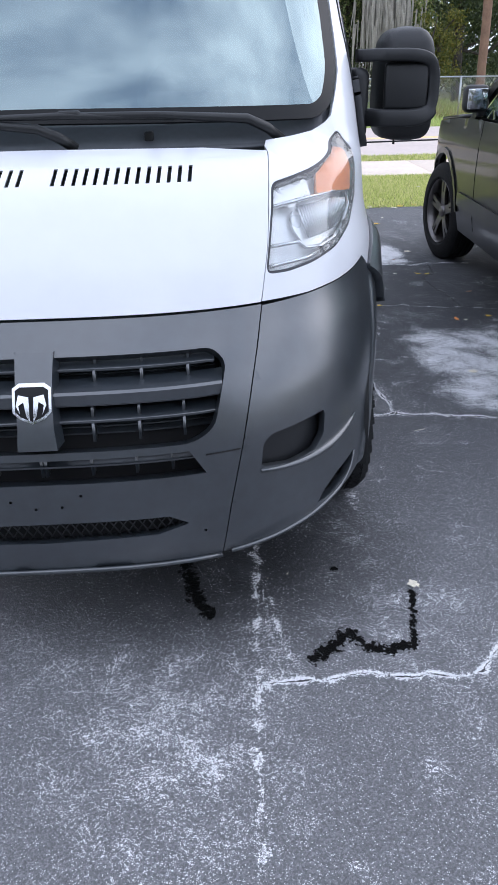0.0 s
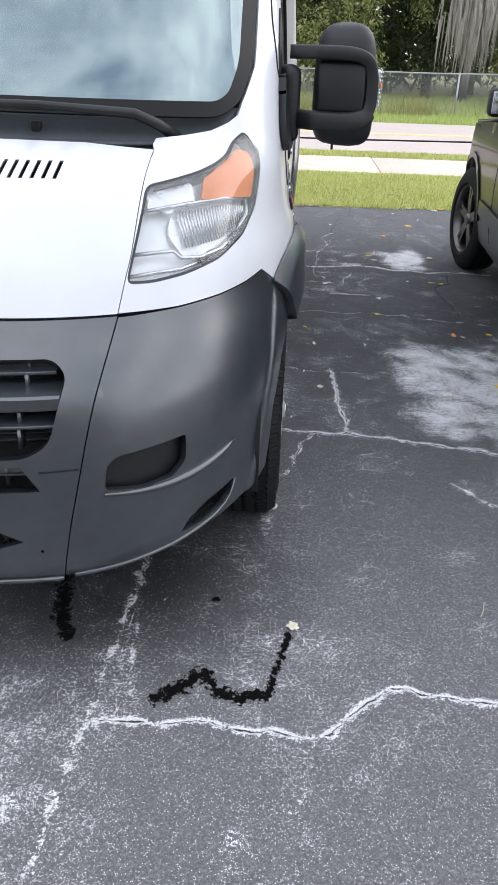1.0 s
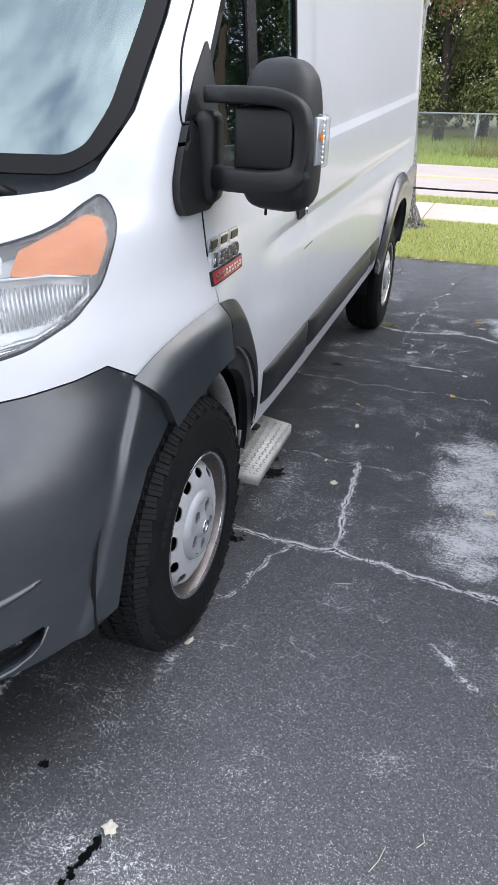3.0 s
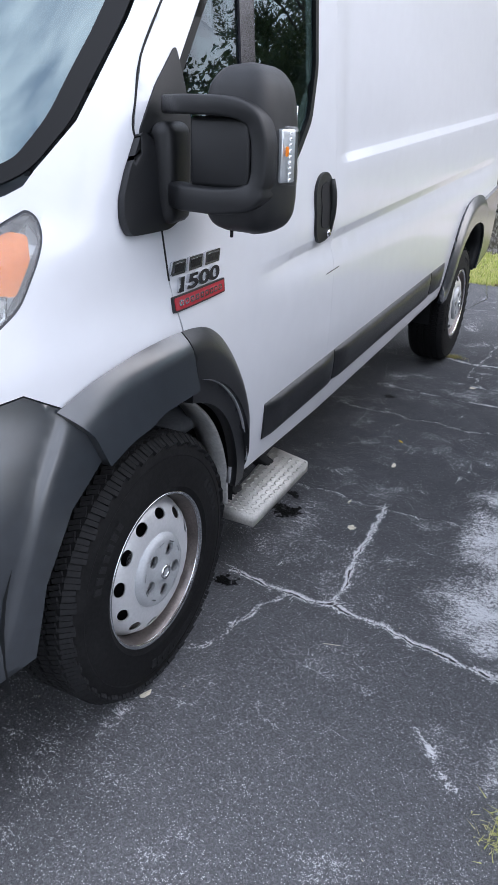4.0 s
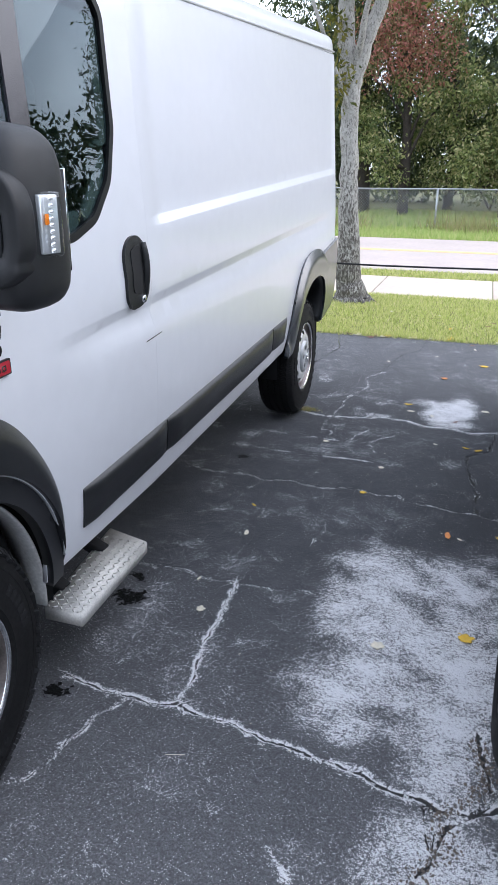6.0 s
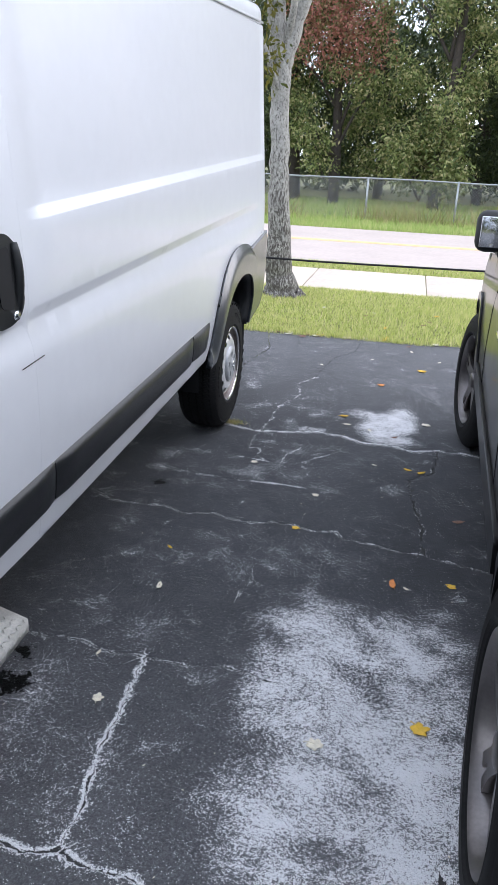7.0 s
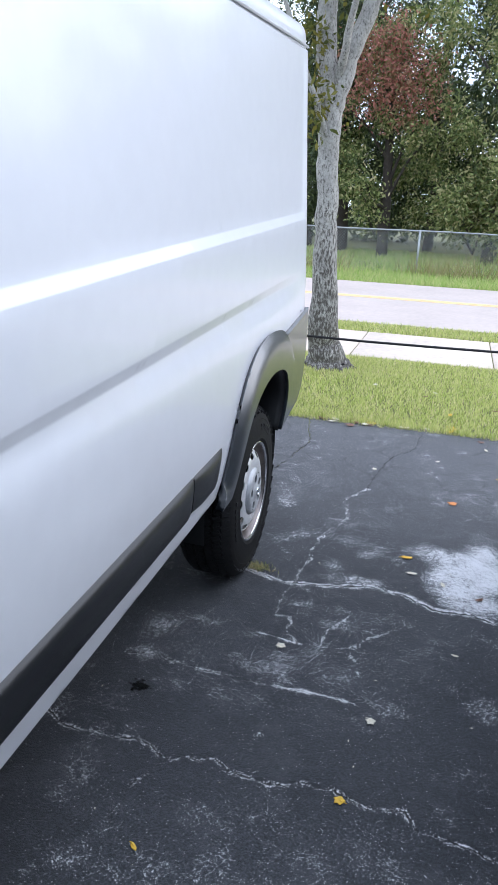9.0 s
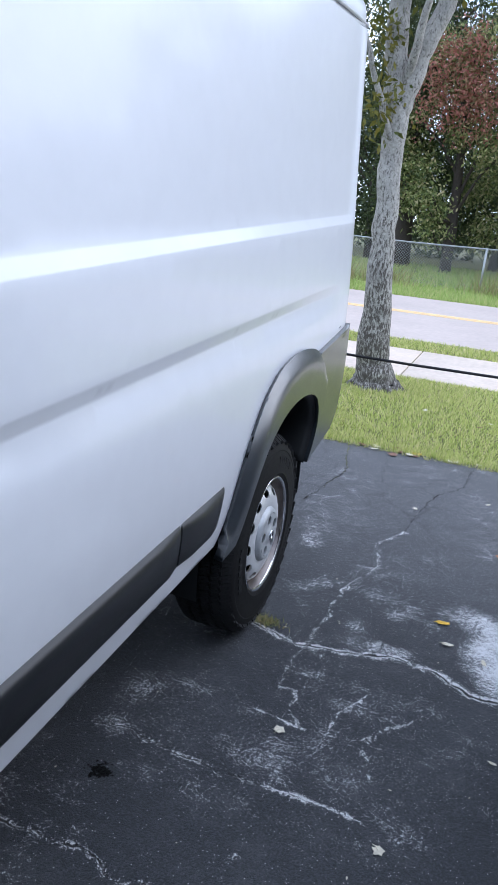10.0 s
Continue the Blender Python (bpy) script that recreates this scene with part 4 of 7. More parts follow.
# ---- door mirrors ----
MIRROR = mat("grained black mirror plastic", (0.011, 0.0118, 0.0135), 0.5, var=0.08, scale=8, bump=0.15, bscale=1200)
SIGNAL = mat("signal reflector", (0.78, 0.80, 0.82), 0.22, 0.6, var=0.1, scale=60)
for s in (1, -1):
    mir = new("door_mirror")
    mir.parent = van
    # foot on the fender and door corner
    bm = sheet([rounded([(1.912, 1.43), (1.86, 1.353), (1.834, 1.30), (1.832, 1.256), (1.85, 1.226), (1.99, 1.226), (2.05, 1.245), (2.06, 1.34), (1.985, 1.40)], 0.015)], 0.025, on_wrap, thick=0.02, proud=0.022, mirror=s < 0)
    part("foot", bm, MIRROR, mir)
    bm = bmesh.new()
    box(bm, s * 0.957, 1.075, 1.345, 0.058, 0.12, 0.215, pose(0, 0, 0, 0, 0, s * 10), bevel=0.025, seg=3)
    part("hinge", bm, MIRROR, mir)
    # housing: a rounded shell, domed above and below
    bm = bmesh.new()
    rows = []
    hx_at, hy_at = curve([1.226, 1.232, 1.246, 1.275, 1.32, 1.40, 1.47, 1.52, 1.548, 1.563, 1.569], [0.030, 0.060, 0.080, 0.091, 0.094, 0.093, 0.090, 0.082, 0.066, 0.044, 0.012]), curve([1.226, 1.232, 1.246, 1.275, 1.32, 1.40, 1.47, 1.52, 1.548, 1.563, 1.569], [0.022, 0.052, 0.078, 0.092, 0.096, 0.096, 0.094, 0.086, 0.070, 0.048, 0.012])
    for z in list(np.linspace(1.226, 1.275, 8)) + list(np.linspace(1.30, 1.50, 7)) + list(np.linspace(1.52, 1.569, 9)):
        ring = []
        for k in range(44):
            a = 2 * math.pi * k / 44
            ca, sa = math.cos(a), math.sin(a)
            e = 0.62
            ring.append(bm.verts.new((s * (1.124 + 0.012 * (1.45 - z) + math.copysign(abs(ca) ** e, ca) * hx_at(z)), 1.140 + math.copysign(abs(sa) ** e, sa) * hy_at(z) * 1.17 - 0.02 * ca, z)))
        rows.append(ring)
    for a, b in zip(rows, rows[1:]):
        for k in range(44):
            bm.faces.new((a[k], a[(k + 1) % 44], b[(k + 1) % 44], b[k]))
    bm.faces.new(rows[0][::-1])
    bm.faces.new(rows[-1])
    bmesh.ops.recalc_face_normals(bm, faces=bm.faces[:])
    shell = part("housing", sharp(bm, 60), MIRROR, mir)
    # bracket: two arms joined by an outer upright, swept as one rounded bar in front of the housing
    bm = bmesh.new()
    line = flow([(0.955, 1.486), (1.06, 1.487), (1.14, 1.484), (1.184, 1.468), (1.200, 1.432), (1.203, 1.39), (1.200, 1.345), (1.182, 1.314), (1.13, 1.303), (1.05, 1.304), (0.955, 1.306)], 6)
    rows = []
    for k, (x, z) in enumerate(line):
        a, b = Vector(line[max(0, k - 1)]), Vector(line[min(len(line) - 1, k + 1)])
        d = (b - a).normalized()
        up = Vector((d.y, -d.x))
        half = 0.019 + 0.008 * (z < 1.33)
        yc = 1.016 + 0.04 * max(0, (x - 1.1) / 0.12) ** 2 + 0.06 * max(0, (1.03 - x) / 0.08)
        ring = []
        for j in range(16):
            q = 2 * math.pi * j / 16
            cq, sq = math.copysign(abs(math.cos(q)) ** 0.38, math.cos(q)), math.copysign(abs(math.sin(q)) ** 0.38, math.sin(q))
            ring.append(bm.verts.new((s * (x + up.x * half * cq), yc + 0.030 * sq, z + up.y * half * cq)))
        rows.append(ring)
    for a, b in zip(rows, rows[1:]):
        for j in range(16):
            bm.faces.new((a[j], a[(j + 1) % 16], b[(j + 1) % 16], b[j]))
    bm.faces.new(rows[0])
    bm.faces.new(rows[-1][::-1])
    bmesh.ops.recalc_face_normals(bm, faces=bm.faces[:])
    part("arm", sharp(bm, 60), MIRROR, mir)
    part("inset_panel", box(bmesh.new(), s * 1.112, 1.030, 1.396, 0.142, 0.03, 0.138, bevel=0.010), MIRROR, mir)
    sig = bmesh.new()
    box(sig, s * 1.221, 1.108, 1.392, 0.040, 0.056, 0.118, pose(0, 0, 0, 0, 0, s * -14), bevel=0.012, seg=3)
    sl = part("side_signal", sig, LENS, mir, "clear ribbed signal lens")
    sl.visible_shadow = False
    core = bmesh.new()
    box(core, s * 1.219, 1.108, 1.392, 0.024, 0.046, 0.106, pose(0, 0, 0, 0, 0, s * -14), bevel=0.004)
    part("reflector", core, SIGNAL, sl)
    ribs = bmesh.new()
    for k in range(9):
        for j in range(3):
            box(ribs, s * (1.2335 - 0.0040 * (j - 1)), 1.096 + 0.012 * j, 1.346 + 0.0115 * k, 0.004, 0.008, 0.007, pose(0, 0, 0, 0, 0, s * -14), bevel=0.002, seg=1)
    part("lens_ribs", ribs, SIGNAL, sl)
    part("bulb", box(bmesh.new(), s * 1.2335, 1.090, 1.402, 0.006, 0.010, 0.020, bevel=0.003), AMBER, sl)
    gl = box(bmesh.new(), s * 1.124, 1.247, 1.39, 0.12, 0.006, 0.20, bevel=0.002)
    part("mirror_glass", gl, CHROME, mir)
    part("drain_stub", tube([(s * 1.10, 1.10, 1.23), (s * 1.10, 1.10, 1.215)], 0.004, 6), BLACK, mir)

# ---- handle, badge, step ----
hz = [(1.950, 1.093), (1.946, 1.25), (1.985, 1.290), (2.045, 1.297), (2.098, 1.26), (2.106, 1.115), (2.06, 1.072), (1.985, 1.068)]
for mirror in (False, True):
    hd = part("door_handle", sheet([rounded(hz, 0.03)], 0.03, on_side, thick=0.015, proud=0.010, mirror=mirror), TRIM, van, "black pull handle")
    s = -1 if mirror else 1
    part("grip", tube([(s * (0.955 + 0.010 * math.sin(math.pi * k / 8)), 2.078, 1.105 + 0.165 * k / 8) for k in range(9)], [0.010, 0.012, 0.013, 0.013, 0.013, 0.013, 0.013, 0.012, 0.010], 10), TRIM, hd)
    # flat black sheet on the handle, painted as the shade behind the grip
    part("grip_recess_shade", sheet([rounded([(1.985, 1.12), (1.985, 1.255), (2.05, 1.265), (2.05, 1.11)], 0.02)], 0.03, on_side, thick=0.004, proud=0.0125, mirror=mirror), BLACK, hd)
    cyl = lathe([(0.012, 0.0), (0.012, 0.006), (0.0, 0.006)], 18)
    cyl.transform(Matrix.Translation((s * 0.962, 2.055, 1.095)) @ Matrix.Diagonal((s, 1, 1, 1)))
    part("lock_cylinder", cyl, CHROME, hd)

badge = new("side_badge")
badge.parent = van


def emblem_bar(y0, y1, z0, z1, name, material, proud, slant=0.012, thick=0.008):
    lp = [(y0, z0), (y1, z0), (y1 + slant, z1), (y0 + slant, z1)]
    part(name, sheet([rounded(lp, 0.004)], 0.03, on_side, thick=thick, proud=proud), material, badge)


y0 = 1.045
for w in (0.07, 0.075, 0.085):
    emblem_bar(y0, y0 + w - 0.008, 1.119, 1.150, "badge_block", CHROME, 0.008)
    emblem_bar(y0 + 0.010, y0 + w - 0.018, 1.125, 1.144, "badge_face", DARKMETAL, 0.0100, thick=0.003)
    y0 += w + 0.008


def lettering(name, text, size, wide, material, parent, m, depth):
    """Raised characters in the built-in font, as a mesh."""
    cu = bpy.data.curves.new(name, "FONT")
    cu.body, cu.size, cu.extrude, cu.offset, cu.shear, cu.bevel_depth = text, size, depth, size * 0.02, 0.18, 0.0006
    tmp = bpy.data.objects.new(name, cu)
    me = bpy.data.meshes.new_from_object(tmp)
    bpy.data.objects.remove(tmp)
    me.transform(m @ Matrix.Diagonal((wide, 1, 1, 1)))
    me.materials.append(material)
    ob = new(name, me)
    ob.parent = parent
    return ob


p0, p1 = Vector(on_side(1.048, 1.079)), Vector(on_side(1.29, 1.079))
ax = (p1 - p0).normalized()
nz = ax.cross((Vector(on_side(1.17, 1.11)) - Vector(on_side(1.17, 1.075))).normalized()).normalized()
face = Matrix((ax, nz.cross(ax), nz)).transposed().to_4x4()
face.translation = p0 + nz * 0.006
lettering("badge_number", "1500", 0.045, 2.45, CHROME, badge, face, 0.004)
lettering("badge_number_face", "1500", 0.045, 2.45, DARKMETAL, badge, Matrix.Translation(nz * 0.0052) @ face, 0.0002)
emblem_bar(1.032, 1.300, 1.036, 1.072, "badge_plate", TRIM, 0.007, 0.006)
emblem_bar(1.037, 1.295, 1.040, 1.068, "badge_plate_face", RED, 0.0085, 0.005, 0.003)
for k in range(9):
    y0 = 1.054 + k * 0.0255
    emblem_bar(y0, y0 + 0.018, 1.047, 1.0605, "badge_bar", CHROME, 0.0105, 0.003, 0.003)
    emblem_bar(y0 + 0.0055, y0 + 0.0125, 1.0505, 1.057, "badge_bar_core", RED, 0.0112, 0.002, 0.002)

step = new("side_step")
step.parent = van
bm = bmesh.new()
plate_pts = [(0.80, 2.03), (0.855, 1.50), (0.985, 1.497), (0.975, 1.975)]
t = bmesh.new()
vs = [t.verts.new((x, y, 0.25)) for x, y in plate_pts]
t.faces.new(vs)
ex = bmesh.ops.extrude_face_region(t, geom=t.faces[:])
bmesh.ops.translate(t, verts=[v for v in ex["geom"] if isinstance(v, bmesh.types.BMVert)], vec=(0, 0, -0.045))
bmesh.ops.recalc_face_normals(t, faces=t.faces[:])
bmesh.ops.bevel(t, geom=t.edges[:], offset=0.003, segments=2, affect="EDGES")
part("tread", t, ALU, step, "scuffed aluminium chequer plate")
bm = bmesh.new()
for i in range(24):
    for j in range(6):
        y = 1.508 + 0.0195 * i
        x = 0.868 + 0.0205 * j - 0.1 * (y - 1.5) * (5 - j) / 5
        m = pose(x, y, 0.2512, 0, 0, 45 if (i + j) % 2 else -45)
        bmesh.ops.create_icosphere(bm, subdivisions=1, radius=1, matrix=m @ Matrix.Diagonal((0.0105, 0.0026, 0.0032, 1)))
for i in range(17):
    m = pose(0.981 - 0.0004 * i, 1.515 + 0.027 * i, 0.225, 0, 90, 0) @ pose(0, 0, 0, 0, 0, 40 if i % 2 else -50)
    bmesh.ops.create_icosphere(bm, subdivisions=1, radius=1, matrix=m @ Matrix.Diagonal((0.0125, 0.0034, 0.004, 1)))
tagged(part("lug_pattern", bm, ALU, step), kind="stuff")
for y in (1.62, 1.88):
    part("bracket", box(bmesh.new(), 0.72, y, 0.30, 0.30, 0.05, 0.04, pose(0, 0, 0, 0, 25, 0), bevel=0.005), BLACK, step)

# ---- wipers ----
def wiper(pivot, elbow, tip, blade_a, blade_b):
    w = new("wiper")
    w.parent = van
    part("arm", tube([pivot, tuple((Vector(pivot) + Vector(elbow)) / 2 + Vector((0.006, -0.008, 0.004))), elbow, tuple((Vector(elbow) + Vector(tip)) / 2 + Vector((0, -0.012, 0.006))), tip], [0.015, 0.014, 0.013, 0.009, 0.007], 8), TRIM, w)
    part("blade", tube([blade_a, tuple((Vector(blade_a) + Vector(blade_b)) / 2 + Vector((0, -0.012, 0.008))), blade_b], [0.006, 0.010, 0.006], 6), TRIM, w)
    part("clip", box(bmesh.new(), *tip, 0.06, 0.02, 0.022, bevel=0.006), TRIM, w)


wiper((0.675, 0.665, 1.278), (0.575, 0.60, 1.337), (0.10, 0.565, 1.357), (0.38, 0.578, 1.343), (-0.22, 0.565, 1.352))
wiper((0.105, 0.585, 1.272), (0.01, 0.56, 1.325), (-0.45, 0.58, 1.36), (-0.2, 0.57, 1.345), (-0.75, 0.68, 1.35))

# ---- dark suv parked beside the van ----
SUVP = mat("dark grey metallic paint", (0.012, 0.012, 0.013), 0.35, 0.3, var=0.15, scale=3, coat=0.45, spec=0.3)
suv = tagged(new("suv"), "dark grey suv with alloy wheels parked on the driveway", "car")
L_REAR, L_FRONT = 1.62, 4.50


def suv_w(y, z):
    """Half width of the body at height z, from the belt down to the sill."""
    w = float(np.interp(z, [0.25, 0.45, 0.75, 0.95, 1.02, 1.08, 1.15, 1.75, 1.82], [0.84, 0.885, 0.900, 0.895, 0.885, 0.88, 0.87, 0.70, 0.62]))
    n = max(0, (y - (L_FRONT + 0.15)) / 0.60)
    r = max(0, (L_REAR - 0.3 - y) / 0.65)
    return w * (1 - 0.22 * n ** 2.2 - 0.14 * r ** 2.4)


def suv_side(y, z):
    return (-suv_w(y, z), y, z)


def wheel_gap(yc):
    return [(yc + 0.43 * math.cos(a), 0.36 + 0.46 * math.sin(a)) for a in [math.radians(10 + 16 * k) for k in range(11)]]


gf, gr = wheel_gap(L_FRONT), wheel_gap(L_REAR)
lower = [(0.72, 0.40), (gr[-1][0], 0.36)] + gr[::-1] + [(gr[0][0], 0.30), (gf[-1][0], 0.30)] + gf[::-1] + [(gf[0][0], 0.34), (5.22, 0.36), (5.25, 0.62), (5.12, 0.94), (4.85, 1.03), (4.2, 1.09), (3.95, 1.10), (0.75, 1.12), (0.66, 0.8)]
OUTL = Vector((-1, 0, 0))
for mirror in (False, True):
    part("body_side", sheet([lower], 0.06, suv_side, thick=0.02, out=OUTL, mirror=mirror), SUVP, suv)
    glass_lp = [(3.72, 1.12), (3.15, 1.60), (2.9, 1.68), (1.2, 1.66), (0.95, 1.50), (0.9, 1.15)]
    g = part("side_window", sheet([glass_lp], 0.1, suv_side, thick=0.005, proud=-0.005, out=OUTL, mirror=mirror), SIDEGLASS, suv)
    g.visible_shadow = False
    roof_lp = [(3.98, 1.10), (3.86, 1.10), (3.19, 1.64), (2.9, 1.72), (1.1, 1.70), (0.86, 1.52), (0.78, 1.12), (0.72, 1.12), (0.80, 1.60), (1.05, 1.78), (2.9, 1.80), (3.30, 1.70)]
    part("roof_frame", sheet([roof_lp], 0.06, suv_side, thick=0.03, out=OUTL, mirror=mirror), SUVP, suv)
    for y in (2.45, 1.55):
        part("window_pillar", sheet([[(y, 1.12), (y + 0.07, 1.12), (y + 0.05, 1.70), (y - 0.02, 1.70)]], 0.08, suv_side, thick=0.02, proud=0.002, out=OUTL, mirror=mirror), TRIM, suv)
    for y in (3.62, 2.48):
        part("door_seam", sheet([[(y, 0.38), (y + 0.008, 0.38), (y + 0.008, 1.10), (y, 1.10)]], 0.1, suv_side, thick=0.004, proud=0.002, out=OUTL, mirror=mirror), BLACK, suv)
    s = 1 if mirror else -1
    for y in (2.62, 1.66):
        h = part("door_handle", tube([(s * (suv_w(y, 1.0) + d), y + k, 1.0) for k, d in ((0, 0.005), (0.02, 0.035), (0.14, 0.035), (0.16, 0.005))], 0.013, 8), CHROME, suv, "chrome door handle")
    part("side_moulding", sheet([rounded([(2.1, 0.50), (4.02, 0.50), (4.0, 0.60), (2.12, 0.60)], 0.02)], 0.08, suv_side, thick=0.02, proud=0.016, out=OUTL, mirror=mirror), SUVP, suv)
    for gp in (gf, gr):
        ring = gp + [(y + (y - (L_FRONT if gp is gf else L_REAR)) * 0.10, 0.36 + (z - 0.36) * 1.09) for y, z in reversed(gp)]
        part("wheel_arch_trim", sheet([ring], 0.05, suv_side, thick=0.02, proud=0.012, out=OUTL, mirror=mirror), SUVP, suv)
    mm = new("door_mirror")
    mm.parent = suv
    b = bmesh.new()
    box(b, s * 0.925, 3.72, 1.235, 0.17, 0.11, 0.17, bevel=0.04, seg=3)
    box(b, s * 0.86, 3.73, 1.15, 0.10, 0.07, 0.05, bevel=0.015)
    part("housing", b, TRIM, mm)
    part("mirror_glass", box(bmesh.new(), s * 0.928, 3.664, 1.235, 0.13, 0.008, 0.125, bevel=0.003), CHROME, mm)
b = bmesh.new()
rows = []
for y, z, k in ((5.30, 0.40, 0.86), (5.34, 0.62, 0.86), (5.30, 0.84, 0.86), (5.16, 0.98, 0.88), (4.8, 1.06, 0.93), (4.3, 1.10, 0.97), (3.98, 1.12, 0.98)):
    w = suv_w(y, z) * 0.995
    rows.append([b.verts.new((w * (-1 + 2 * i / 12), y + 0.06 * (1 - (2 * i / 12 - 1) ** 2) * (1 if y > 4.9 else 0), z + 0.03 * (1 - (2 * i / 12 - 1) ** 4))) for i in range(13)])
for p, q in zip(rows, rows[1:]):
    for i in range(12):
        b.faces.new((p[i], p[i + 1], q[i + 1], q[i]))
bmesh.ops.recalc_face_normals(b, faces=b.faces[:])
bmesh.ops.solidify(b, geom=b.faces[:], thickness=0.02)
part("hood", b, SUVP, suv)
b = bmesh.new()
box(b, 0, 2.1, 1.80, 1.26, 1.95, 0.05, bevel=0.02)
part("roof", b, SUVP, suv)
b = bmesh.new()
box(b, 0, 2.9, 0.42, 1.6, 3.7, 0.2)
box(b, 0, 2.9, 0.7, 1.3, 1.9, 0.5)
box(b, 0, 0.76, 0.75, 1.55, 0.08, 0.75)
part("underbody", b, BLACK, suv)
b = box(bmesh.new(), 0, 0.70, 0.55, 1.7, 0.16, 0.3, bevel=0.05)
part("rear_bumper", b, TRIM, suv)
b = bmesh.new()
box(b, 0, 3.62, 1.42, 1.42, 0.01, 0.78, pose(0, 0, 0, -42))
wsb = part("windscreen", b, SIDEGLASS, suv)
wsb.visible_shadow = False
ALLOY = mat("smoked alloy", (0.15, 0.14, 0.138), 0.32, 0.8, var=0.15, scale=12)
for s in (-1, 1):
    for y in (L_FRONT, L_REAR):
        w = new("wheel")
        w.parent = suv
        w.matrix_basis = pose(s * 0.80, y, 0.372, 0, 0, 8.5 if y == L_FRONT else 0) @ Matrix.Diagonal((s, 1, 1, 1)) @ Matrix.Rotation(0.3, 4, "X")
        part("tyre", tyre_mesh(0.374, 0.235, 0.245, 48), RUBBER, w)
        part("rim", sharp(lathe([(0.245, 0.09), (0.252, 0.105), (0.246, 0.112), (0.236, 0.10), (0.226, 0.04), (0.222, -0.02)], 60), 40), ALLOY, w)
        part("rim_back", lathe([(0.235, -0.02), (0.03, -0.02)], 30), BLACK, w)
        for k in range(5):
            a = 2 * math.pi * k / 5
            bmk = sheet([rounded([(0.03, -0.035), (0.12, -0.033), (0.236, -0.045), (0.236, -0.012), (0.15, -0.006), (0.15, 0.006), (0.236, 0.012), (0.236, 0.045), (0.12, 0.033), (0.03, 0.035)], 0.01)], 0.03, lambda u, v: (0.085 - 0.35 * max(0, 0.16 - u) ** 2 * 8 * 0.2, u, v), thick=0.03, out=Vector((1, 0, 0)))
            bmk.transform(Matrix.Rotation(a, 4, "X"))
            part("spoke", bmk, ALLOY, w)
        part("centre_cap", lathe([(0.045, 0.06), (0.042, 0.088), (0.03, 0.094), (0.0, 0.094)], 24), ALLOY, w)
# rear outer tyre wall stands at x 2.17 and the front one at 2.30
suv.matrix_basis = pose(3.015, 0.0, 0, 0, 0, -2.6)

